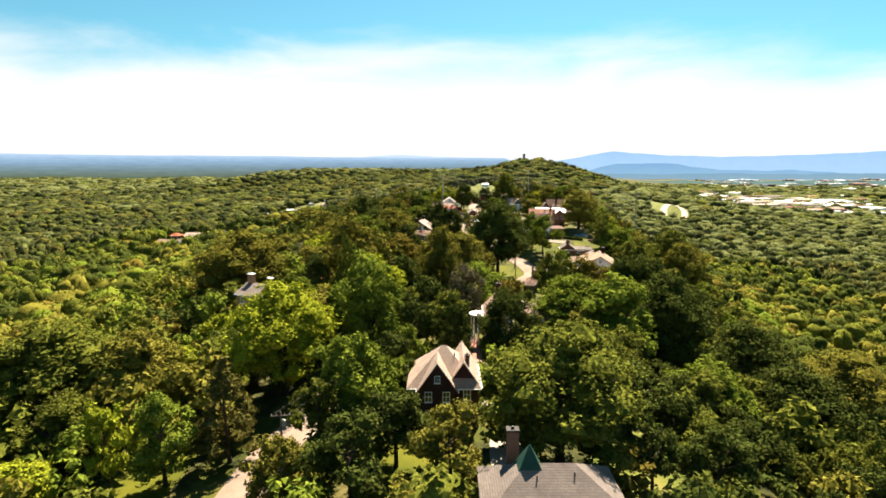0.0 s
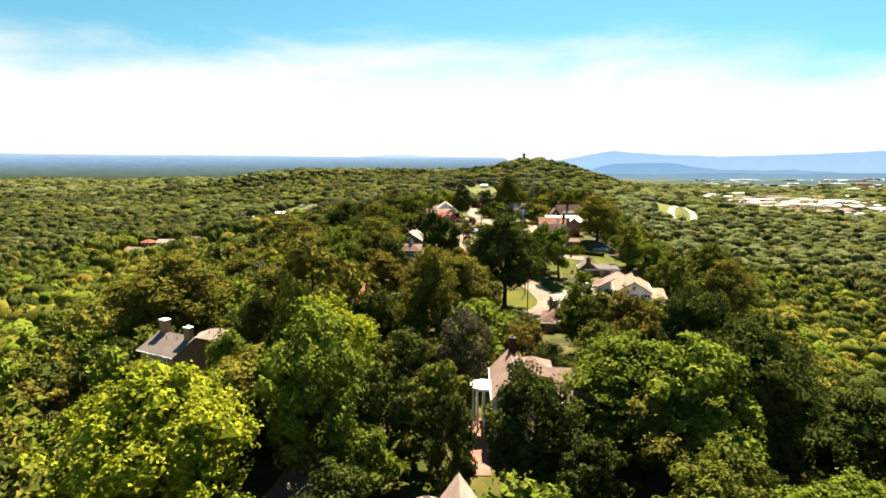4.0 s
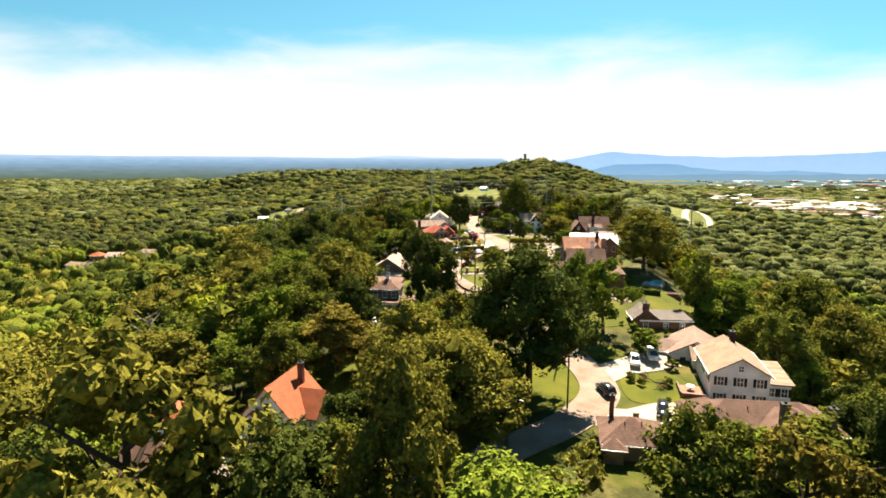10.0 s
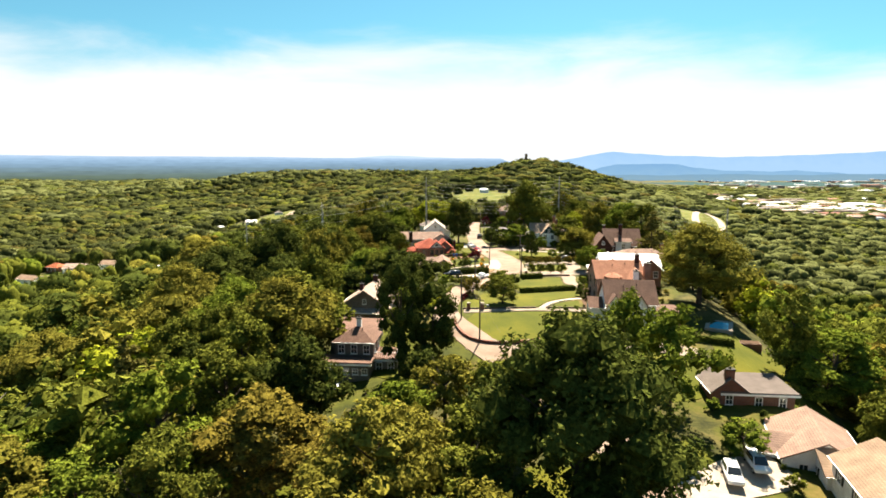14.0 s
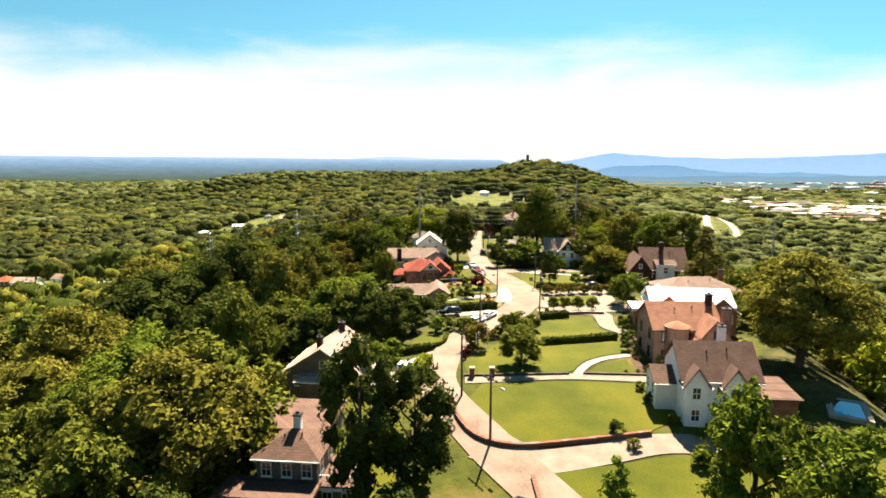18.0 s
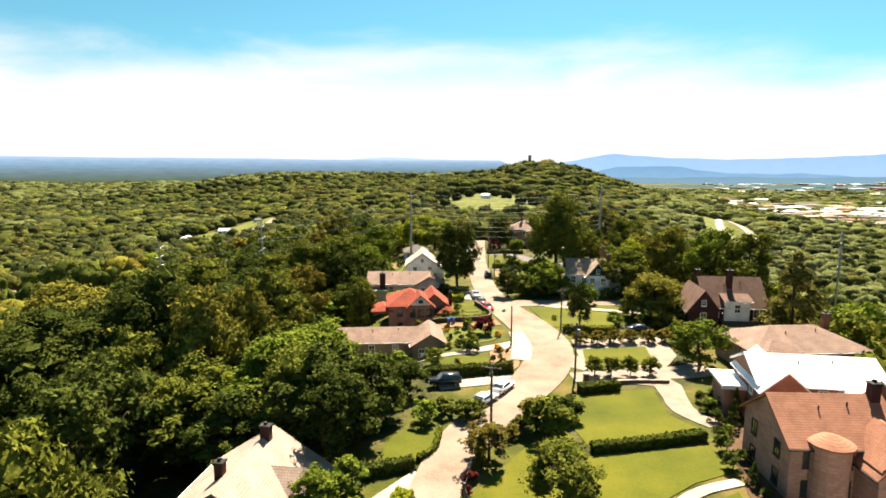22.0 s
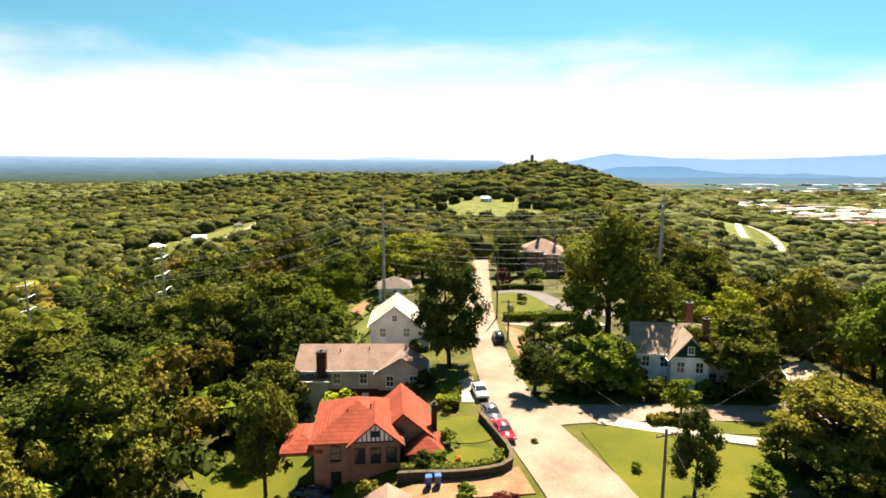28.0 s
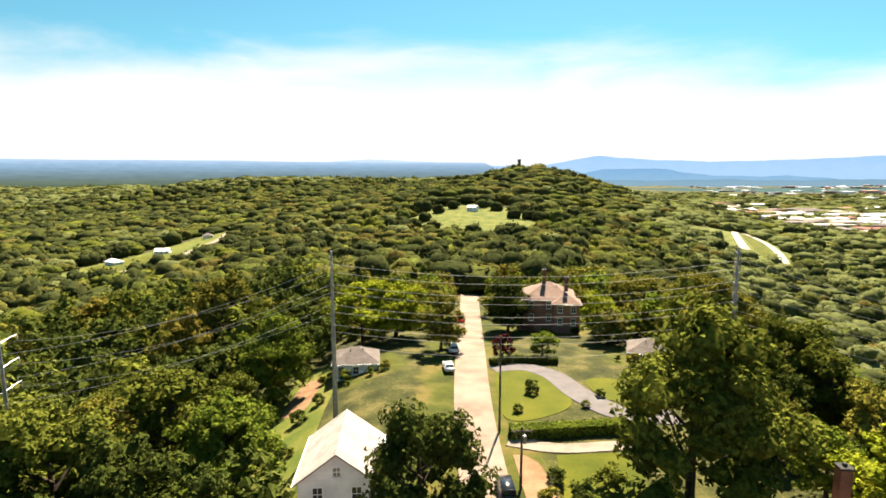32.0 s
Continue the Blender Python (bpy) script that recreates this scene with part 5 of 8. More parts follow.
TREES_FRONT = [
    (15.4, 71.0, 21.6, 10.7, "oak0", "oak"), (-30.5, 77.0, 16.3, 5.3, "cone0", "cedar"), (-13.4, 81.0, 17.0, 6.6, "oak1", "maple"), (-6.3, 72.0, 11.7, 4.8, "oak2", "dark"),
    (1.0, 65.0, 12.6, 4.5, "tall1", "olive"), (-15.7, 67.0, 6.6, 3.5, "low0", "oak"), (-37.4, 72.0, 13.3, 4.7, "tall0", "maple"), (-44.9, 72.0, 14.0, 3.8, "airy0", "lime"),
    (-66.4, 95.0, 22.7, 12.2, "oak1", "oak"), (-49.6, 92.0, 17.9, 8.5, "oak0", "olive"), (-56.4, 80.0, 12.7, 6.6, "oak2", "oak"), (-54.1, 68.0, 9.5, 5.1, "oak1", "lime"),
    (-17.0, 119.0, 22.5, 8.3, "oak0", "maple"), (-40.7, 110.0, 12.5, 6.9, "oak2", "dark"), (-27.5, 108.0, 15.0, 5.4, "tall0", "dark"), (34.7, 114.0, 20.7, 8.9, "tall0", "maple"),
    (51.1, 130.0, 27.5, 10.4, "oak1", "dark"), (50.8, 106.0, 14.8, 7.5, "oak0", "maple"), (71.3, 110.0, 24.1, 11.4, "oak2", "dark"), (75.2, 137.0, 27.6, 11.8, "oak1", "dark"),
    (118.8, 165.0, 26.0, 16.3, "oak0", "olive"), (71.9, 98.0, 15.4, 12.8, "oak1", "oak"),
]
TREES_EXTRA = [
    (12.9, 108.0, 17.4, 6.0, "oak2", "dark"), (17.2, 100.0, 12.4, 4.1, "oak1", "dark"), (27.4, 110.0, 12.4, 6.4, "oak0", "olive"), (2.4, 104.0, 14.7, 3.4, "tall0", "dark"),
    (-5.7, 112.0, 16.1, 4.6, "oak1", "dark"),
]
TREES_SECOND = [
    (-16.9, 130.0, 21.4, 8.9, "oak0", "lime"), (-13.6, 109.0, 22.1, 6.2, "oak1", "maple"), (28.3, 119.0, 18.3, 10.7, "oak2", "maple"), (-3.7, 125.0, 16.0, 5.0, "tall0", "dark"),
    (-0.0, 114.0, 16.5, 5.0, "oak1", "oak"), (5.3, 137.0, 16.5, 5.4, "col0", "grey"), (-28.5, 100.0, 22.5, 9.6, "oak0", "lime"), (-44.0, 116.0, 15.0, 6.0, "oak1", "lime"), (55.7, 141.0, 28.5, 8.2, "oak1", "dark"),
    (18.5, 114.0, 10.5, 4.8, "oak0", "oak"), (-33.9, 150.0, 20.0, 6.2, "oak2", "dark"), (0.3, 156.0, 23.8, 6.0, "oak0", "olive"), (-23.4, 149.0, 29.7, 10.2, "airy0", "olive"),
    (-62.4, 175.0, 27.6, 14.1, "oak2", "olive"), (31.5, 160.0, 16.2, 6.1, "oak1", "oak"), (39.4, 155.0, 18.8, 6.5, "airy0", "rust"), (47.4, 148.0, 26.0, 7.7, "oak2", "dark"),
    (-15.9, 208.0, 13.7, 10.9, "oak0", "rust"), (-11.9, 150.0, 17.7, 4.9, "oak2", "dark"),
]
TREES_THIRD = [
    (18.8, 197.0, 27.6, 10.1, "oak0", "dark"), (5.1, 175.0, 19.9, 9.3, "oak1", "olive"), (-44.7, 201.0, 14.7, 9.5, "oak2", "olive"), (-12.3, 157.0, 15.2, 7.9, "oak2", "dark"),
    (9.2, 150.0, 14.6, 8.9, "oak0", "maple"), (39.5, 166.0, 11.5, 6.3, "oak1", "maple"), (49.8, 167.0, 15.6, 8.6, "airy0", "oak"), (58.6, 166.0, 24.6, 7.0, "oak2", "dark"),
    (39.1, 224.0, 16.8, 5.7, "tall1", "maple"), (-20.9, 126.0, 27.9, 3.4, "oak1", "oak"), (-20.8, 248.0, 20.0, 10.0, "tall0", "oak"), (70.4, 236.0, 14.1, 8.6, "oak2", "maple"),
    (80.4, 224.0, 9.7, 7.7, "oak1", "dark"), (98.2, 232.0, 27.1, 10.0, "oak0", "olive"), (100.3, 250.0, 29.0, 10.9, "oak1", "oak"), (-4.3, 190.0, 14.1, 5.4, "tall1", "olive"),
]
TREES_FOURTH = [
    (-44.2, 209.0, 13.5, 12.0, "oak1", "maple"), (-0.9, 197.0, 18.0, 6.9, "oak1", "olive"), (9.0, 183.0, 16.4, 5.9, "oak0", "olive"), (45.1, 214.0, 5.8, 4.4, "oak0", "maple"),
    (76.7, 248.0, 11.3, 8.1, "oak1", "oak"), (76.9, 226.0, 14.2, 6.5, "oak0", "dark"), (-41.7, 228.0, 18.5, 5.8, "cone1", "cedar"), (-36.1, 260.0, 19.4, 9.9, "oak2", "maple"),
    (-32.6, 242.0, 17.8, 6.3, "tall1", "oak"), (-14.5, 222.0, 15.3, 5.9, "oak0", "dark"), (-50.8, 262.0, 18.9, 9.0, "oak0", "olive"), (-69.3, 250.0, 17.4, 9.0, "oak1", "olive"),
]
TREES_FIFTH = [
    (-21.1, 243.0, 21.1, 9.5, "oak1", "olive"), (-19.2, 256.0, 22.7, 5.9, "oak0", "oak"), (-62.8, 322.0, 21.7, 12.4, "oak2", "dark"), (4.0, 239.0, 15.5, 4.8, "col0", "dark"),
    (-1.5, 237.0, 19.5, 4.4, "col0", "dark"), (19.5, 270.5, 6.9, 4.3, "col0", "oak"), (63.5, 270.0, 19.5, 9.5, "oak1", "olive"), (13.4, 279.0, 5.0, 3.1, "airy0", "rust"),
    (20.9, 285.0, 5.6, 2.8, "low0", "oak"), (-44.7, 281.0, 16.8, 7.8, "oak0", "maple"), (-3.1, 271.0, 5.1, 2.5, "oak2", "maple"), (-29.0, 312.0, 21.6, 6.8, "oak0", "olive"),
    (-47.1, 332.0, 25.2, 9.6, "oak0", "dark"), (60.4, 288.0, 6.1, 4.9, "oak0", "olive"), (-55.5, 280.0, 22.7, 9.1, "oak1", "olive"),
]
TREES_SIXTH = [
    (-4.5, 289.0, 13.0, 7.0, "oak1", "dark"), (-10.5, 290.0, 14.5, 6.5, "oak2", "oak"), (0.2, 292.0, 9.5, 4.2, "oak0", "dark"), (-2.6, 281.5, 10.5, 4.2, "oak2", "dark"), (-13.9, 297.0, 15.6, 8.6, "oak0", "maple"), (-24.2, 296.0, 14.7, 8.7, "oak1", "oak"), (3.4, 298.0, 5.8, 5.3, "oak2", "dark"),
    (-83.9, 362.0, 22.5, 11.9, "oak1", "olive"), (49.3, 308.5, 8.0, 6.2, "oak0", "maple"), (35.5, 330.0, 9.1, 2.6, "col0", "dark"), (51.3, 334.0, 9.9, 6.1, "oak2", "olive"),
    (-27.4, 324.0, 20.4, 5.5, "oak1", "olive"), (-27.0, 342.0, 19.2, 7.5, "oak1", "oak"), (11.8, 289.0, 3.1, 2.5, "low0", "oak"), (19.8, 287.0, 4.5, 2.8, "oak2", "olive"),
    (22.0, 285.0, 4.2, 2.1, "oak0", "maple"), (-10.5, 311.0, 13.6, 7.0, "oak2", "maple"), (-75.1, 366.0, 15.8, 9.5, "oak0", "dark"),
]
TREES_SEVENTH = [
    (13.0, 365.5, 17.4, 5.5, "oak2", "dark"), (39.2, 371.0, 24.4, 8.7, "oak0", "oak"), (34.1, 356.0, 9.4, 8.5, "oak1", "maple"), (51.9, 356.0, 11.5, 6.1, "oak0", "oak"),
    (27.4, 366.0, 8.4, 2.7, "tall1", "dark"), (-8.3, 340.0, 14.3, 3.6, "oak2", "oak"), (-2.2, 350.0, 6.6, 3.0, "low1", "lime"), (2.9, 378.0, 6.3, 3.0, "oak0", "oak"),
    (48.0, 336.0, 5.8, 3.2, "tall0", "oak"), (54.9, 338.0, 9.5, 5.2, "oak1", "olive"), (41.9, 348.0, 5.2, 2.3, "low0", "maple"), (-36.8, 360.0, 17.6, 10.4, "oak1", "dark"),
    (-31.4, 371.0, 15.2, 9.7, "oak2", "dark"), (-54.6, 372.0, 20.9, 11.3, "oak0", "oak"), (-17.7, 375.0, 18.1, 6.5, "oak1", "dark"), (-27.1, 379.0, 20.5, 7.9, "oak2", "oak"),
    (24.6, 355.0, 7.4, 3.1, "oak2", "dark"), (-12.3, 390.0, 14.6, 6.8, "oak0", "maple"),
]
TREES_EIGHTH = [
    (7.1, 445.0, 13.9, 11.3, "oak1", "lime"), (-0.0, 442.0, 14.9, 6.8, "tall1", "lime"), (33.1, 450.0, 13.8, 5.6, "oak2", "dark"), (16.7, 432.0, 12.5, 5.1, "tall0", "olive"),
    (51.2, 440.0, 11.0, 4.4, "tall1", "lime"), (35.9, 425.0, 5.5, 5.0, "oak2", "maple"), (28.1, 424.0, 5.8, 2.2, "low0", "plum"), (-12.7, 396.0, 12.2, 3.4, "oak1", "oak"),
    (64.4, 452.0, 14.9, 10.6, "oak2", "olive"), (83.3, 460.0, 26.4, 10.9, "oak0", "olive"), (-32.7, 450.0, 22.8, 8.2, "oak1", "olive"), (-13.9, 420.0, 17.4, 6.8, "oak0", "maple"),
]
for _row in TREES_FRONT + TREES_EXTRA + TREES_SECOND + TREES_THIRD + TREES_FOURTH + TREES_FIFTH + TREES_SIXTH + TREES_SEVENTH + TREES_EIGHTH:
    tree(*_row)

for _x, _y, _h, _r, _f, _l in ((6, 222, 12, 5, "oak1", "olive"), (13, 220, 12, 4.6, "oak2", "oak"), (21.5, 228, 13, 3.8, "cone1", "maple"), (36, 233, 17, 5.2, "oak1", "maple"), (66, 240, 17, 5, "airy0", "oak"),
                               (2, 206, 12, 5, "oak0", "olive"), (9, 210, 11, 4.5, "oak2", "oak"), (-1, 214, 12, 5, "oak1", "maple"), (14, 213, 9, 4, "oak0", "oak"), (8, 200, 12, 5, "oak1", "oak"), (2, 231, 8, 3.6, "oak2", "dark"),
                               (-6, 146, 11, 4.5, "oak2", "dark"), (-9, 135, 12, 5, "oak0", "oak"), (3, 150, 11, 4.5, "oak1", "dark"), (-1.5, 141, 10, 4, "oak2", "oak"), (-20, 150, 12, 5, "oak1", "dark")):
    tree(_x, _y, _h, _r, _f, _l)

# ---- woods: sown trees that keep off roads, lawns and houses ----
ROAD_PTS = np.concatenate([smooth_line(MAIN_ROAD, 3.0)[:, :2], smooth_line([(25, 348, 8), (40, 348.3, 6), (66, 346, 5.5)], 3.0)[:, :2]])
wr = np.random.default_rng(21)


def free(x, y, r, gap=0.55):
    if np.min(np.hypot(ROAD_PTS[:, 0] - x, ROAD_PTS[:, 1] - y)) < 4.0 + r * 0.75:
        return False
    for hx, hy, hr in CLEAR_HOUSES:
        if math.hypot(hx - x, hy - y) < hr + r * 0.5:
            return False
        if abs(x - hx - (hx - 8) * (y - hy) / max(hy - 40, 60)) < hr and hy - 26 < y < hy:   # keep the view of the fronts open
            return False
    for poly in CLEAR:
        if inside(poly, x, y):
            return False
    for tx, ty, tr in NEAR:
        if (tx - x) ** 2 + (ty - y) ** 2 < ((tr + r) * gap) ** 2:
            return False
    return True


NEAR = list(TREES)
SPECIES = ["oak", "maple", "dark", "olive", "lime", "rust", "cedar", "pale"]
CLEAR += [[(50, 238), (72, 224), (82, 262), (56, 268)], [(-152, 425), (-112, 425), (-112, 484), (-152, 484)], [(-6, 240), (50, 240), (56, 300), (58, 352), (50, 440), (-8, 440), (-6, 380), (-4, 300)], [(27, 172), (66, 172), (70, 240), (24, 240)], [(-2, 196), (27, 190), (27, 240), (-2, 240)]]
WEIGHT = np.array([0.31, 0.24, 0.11, 0.26, 0.02, 0.05, 0.01, 0.0])
WEIGHT_DARK = np.array([0.28, 0.07, 0.52, 0.10, 0.0, 0.03, 0.0, 0.0])
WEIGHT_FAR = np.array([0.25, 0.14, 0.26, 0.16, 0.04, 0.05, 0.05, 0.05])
near_count = 0
mid = []
for _ in range(9000):
    x, y = wr.uniform(-150, 170), wr.uniform(25, 520)
    h = wr.uniform(8, 13) if -20 < x < 60 else wr.uniform(11, 19)
    r = h * wr.uniform(0.32, 0.46)
    if not free(x, y, r):
        continue
    NEAR.append((x, y, r))
    dark_slope = x < -4 and y > 270 or x > 20 and y < 230           # these slopes carry more of the darker kinds
    sp = SPECIES[wr.choice(8, p=WEIGHT_DARK if dark_slope else WEIGHT)]
    close = -46 < x < 78 and 60 < y < 425 and (x > -30 or y > 120)
    if close and near_count < 150:
        near_count += 1
        form = wr.choice(["oak0", "oak1", "oak2", "tall0", "tall1"]) if sp != "cedar" else wr.choice(["cone0", "cone1"])
        if not (8 < x < 25 and 149 < y < 183):                 # the bend in the street lies open
            tree(x, y, h, r, str(form), sp)
    else:
        mid.append((x, y, h, r, SPECIES.index(sp)))


def kind_at(x, y, weights):
    """Trees of a kind stand in groves."""
    g = np.random.default_rng(int(abs(math.floor(x / 38 + 0.4 * math.sin(y / 31)) * 7919 + math.floor(y / 46 + 0.4 * math.sin(x / 27)) * 104729)))
    pick = int(g.choice(8, p=weights))
    return pick if wr.random() < 0.55 else int(wr.choice(8, p=weights))


def woods(name, rows, n, leaf, variants, label, lobes, core, leaves=HAZEDLEAF, sink=0.36):
    """Many trees joined into one mesh: crowns of leaf sprays with thin trunks left out where they never show."""
    r = np.random.default_rng(5)
    kit = [crown_cards(r, n, leaf, lobes, s, 0.4, core) for s in ["round"] * variants + ["tall"] * variants]
    out, idx = [], []
    zs = land(np.array([q[0] for q in rows]), np.array([q[1] for q in rows]))
    for (x, y, h, rad, sp), z in zip(rows, zs):
        c = kit[r.integers(len(kit))]
        a = r.uniform(0, math.tau)
        ca, sa = math.cos(a), math.sin(a)
        k = rad / 0.36
        q = np.empty_like(c)
        q[..., 0] = (c[..., 0] * ca - c[..., 1] * sa) * k + x
        q[..., 1] = (c[..., 0] * sa + c[..., 1] * ca) * k + y
        q[..., 2] = c[..., 2] * h + z - sink * h
        out.append(q)
        idx.append(np.full(len(c), sp))
    me = leaves_mesh(name, np.concatenate(out), [leaves[s] for s in SPECIES], np.concatenate(idx))
    return tagged(new(name, me), label, "woodland", kind="stuff")




# farther woods thin out in detail with distance
far1, far2 = [], []
GLADES = [[(-350, 585), (-355, 612), (-300, 622), (-285, 600)], [(-300, 530), (-300, 552), (-265, 552), (-265, 530)], [(322, 1005), (310, 815), (335, 780), (372, 845), (398, 925), (410, 1005)], [(-278, 800), (-245, 690), (-180, 696), (-165, 780), (-178, 960), (-215, 1000), (-245, 905)]]
TOWN = [(610, 1180), (1000, 1120), (1560, 1900), (740, 2000)]
for band, (y0, y1, step, store) in enumerate(((520, 900, 11.5, far1), (900, 1700, 17, far2), (1700, 2600, 29, far2))):
    yv = np.arange(y0, y1, step)
    for yy in yv:
        half = (yy - 0) * 0.84 + 60
        for xx in np.arange(-half, half, step):
            x, y = xx + wr.uniform(-0.5, 0.5) * step, yy + wr.uniform(-0.5, 0.5) * step
            if inside(HILLGRASS, x, y) or math.hypot(x - 26, y - 480) < 20 or any(inside(q, x, y) for q in GLADES):
                continue
            if wr.random() < 0.42 and inside(TOWN, x, y) or x > 0.30 * y + 120 and y > 900 and wr.random() < 0.3:
                continue
            big = wr.random() < 0.16                     # single tall dark trees stand out of the canopy
            h = wr.uniform(17, 21) if big else wr.uniform(9, 17)
            # index 7, the haze-coloured leaves, is commonest far out and in the east
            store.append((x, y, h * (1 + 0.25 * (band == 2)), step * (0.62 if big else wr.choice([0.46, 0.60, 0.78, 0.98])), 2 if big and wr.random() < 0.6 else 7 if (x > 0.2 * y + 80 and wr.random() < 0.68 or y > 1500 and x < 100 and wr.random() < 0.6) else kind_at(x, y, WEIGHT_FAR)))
far1 += [(x, y, 13, 7, 2) for x, y in ((0, 828), (8, 818), (-4, 838), (112, 846), (120, 838), (102, 868), (30, 886), (88, 890), (76, 908), (46, 904), (16, 846), (100, 850), (24, 800))]   # clumps on the meadow
for side in (-1, 1):                                 # slopes beside the ridge, outside the near plot
    for yy in np.arange(60, 520, 10):
        for xx in np.arange(178 if side > 0 else 158, yy * 0.84 + 110, 10):
            if side < 0 and 420 < yy < 505 and 160 < xx < 245 or inside([(-155, 395), (-130, 440), (-105, 430), (-115, 390)], side * xx, yy):
                continue
            row = (side * xx + wr.uniform(-4, 4), yy + wr.uniform(-4, 4), wr.uniform(11, 23), wr.uniform(3.8, 7.4), int(wr.choice(8, p=WEIGHT_DARK if xx < 300 else WEIGHT_FAR)))
            (mid if yy > 120 and xx < 290 else far1).append(row)
for yy in np.arange(-90, 26, 11):                    # woods behind the start of the walk
    for xx in np.arange(-200, 215, 11):
        x, y = xx + wr.uniform(-4, 4), yy + wr.uniform(-4, 4)
        if np.min(np.hypot(ROAD_PTS[:, 0] - x, ROAD_PTS[:, 1] - y)) > 9:
            far1.append((x, y, wr.uniform(10, 15), wr.uniform(5, 7.5), kind_at(x, y, WEIGHT_FAR)))
def ico(level):
    """Vertices and faces of a unit icosphere."""
    bm = bmesh.new()
    bmesh.ops.create_icosphere(bm, subdivisions=level, radius=1.0)
    v, f = np.array([q.co[:] for q in bm.verts]), np.array([[q.index for q in p.verts] for p in bm.faces])
    bm.free()
    return v, f


def billow(r, main, lobes, sprays, leaf):
    """A far crown of unit height and radius 0.36: one billowing mass, side lobes and loose sprays at the rim; verts and faces."""
    vs, fs, n = [], [], 0
    for k in range(lobes + 1):
        v, f = ico(main if k == 0 else 1)
        b = r.normal(size=(10, 3))
        b[:, 2] += 0.3
        b /= np.linalg.norm(b, axis=1)[:, None]
        rad = 0.80 + 0.34 * np.max(np.exp((v @ b.T - 1) / 0.10), axis=1) + r.normal(0, 0.06, len(v))
        if k == 0:
            c, q = np.array([0, 0, 0.55]), np.array([0.345, 0.345, 0.41])
        else:
            a = r.uniform(0, math.tau)
            c, q = np.array([math.cos(a) * 0.24, math.sin(a) * 0.24, r.uniform(0.42, 0.80)]), np.array([0.17, 0.17, 0.17]) * r.uniform(0.8, 1.2)
        vs.append(c + v * rad[:, None] * q)
        fs.append(f + n)
        n += len(v)
    d = r.normal(size=(sprays, 3))
    d[:, 2] = np.abs(d[:, 2]) * 0.9 + 0.1
    d /= np.linalg.norm(d, axis=1)[:, None]
    p = np.array([0, 0, 0.55]) + d * np.array([0.35, 0.35, 0.42]) * r.uniform(0.85, 1.12, (sprays, 1))
    w = r.normal(size=(sprays, 3, 3)) * leaf
    vs.append((p[:, None, :] + w).reshape(-1, 3))
    fs.append(np.arange(sprays * 3).reshape(-1, 3) + n)
    return np.concatenate(vs), np.concatenate(fs)


def far_woods(name, rows, main, lobes, sprays, leaf, variants, label, leaves=HAZEDLEAF):
    """Distant trees joined into one smooth mesh."""
    r = np.random.default_rng(9)
    kit = [billow(r, main, lobes, sprays, leaf) for _ in range(variants)]
    zs = land(np.array([q[0] for q in rows]), np.array([q[1] for q in rows]))
    av, af, ai, n = [], [], [], 0
    for (x, y, h, rad, sp), z in zip(rows, zs):
        v, f = kit[r.integers(variants)]
        a, k = r.uniform(0, math.tau), rad / 0.36
        ca, sa = math.cos(a) * k, math.sin(a) * k
        av.append(np.column_stack([v[:, 0] * ca - v[:, 1] * sa + x, v[:, 0] * sa + v[:, 1] * ca + y, v[:, 2] * h + z - 0.30 * h]))
        af.append(f + n)
        ai.append(np.full(len(f), sp))
        n += len(v)
    av, af = np.concatenate(av), np.concatenate(af)
    me = bpy.data.meshes.new(name)
    me.vertices.add(len(av))
    me.vertices.foreach_set("co", av.astype(np.float32).ravel())
    me.loops.add(len(af) * 3)
    me.loops.foreach_set("vertex_index", af.astype(np.int32).ravel())
    me.polygons.add(len(af))
    me.polygons.foreach_set("loop_start", np.arange(0, len(af) * 3, 3, dtype=np.int32))
    me.polygons.foreach_set("loop_total", np.full(len(af), 3, dtype=np.int32))
    for sp in SPECIES:
        me.materials.append(leaves[sp])
    me.polygons.foreach_set("material_index", np.concatenate(ai).astype(np.int32))
    me.polygons.foreach_set("use_smooth", np.ones(len(af), dtype=bool))
    me.update()
    me.validate()
    return tagged(new(name, me), label, "woodland", kind="stuff")


woods("woodland", [q for q in mid if -105 < q[0] < 125], 430, 0.030, 4, "mixed green summer woodland on the ridge slopes", 16, 0.62, LEAF, 0.12)
far_woods("slope_woodland", [q for q in mid if not -105 < q[0] < 125], 2, 4, 150, 0.026, 12, "mixed woodland lower down the slopes", LEAF)
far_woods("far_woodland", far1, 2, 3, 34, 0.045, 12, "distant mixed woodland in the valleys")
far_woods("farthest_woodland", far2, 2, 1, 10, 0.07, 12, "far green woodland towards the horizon")

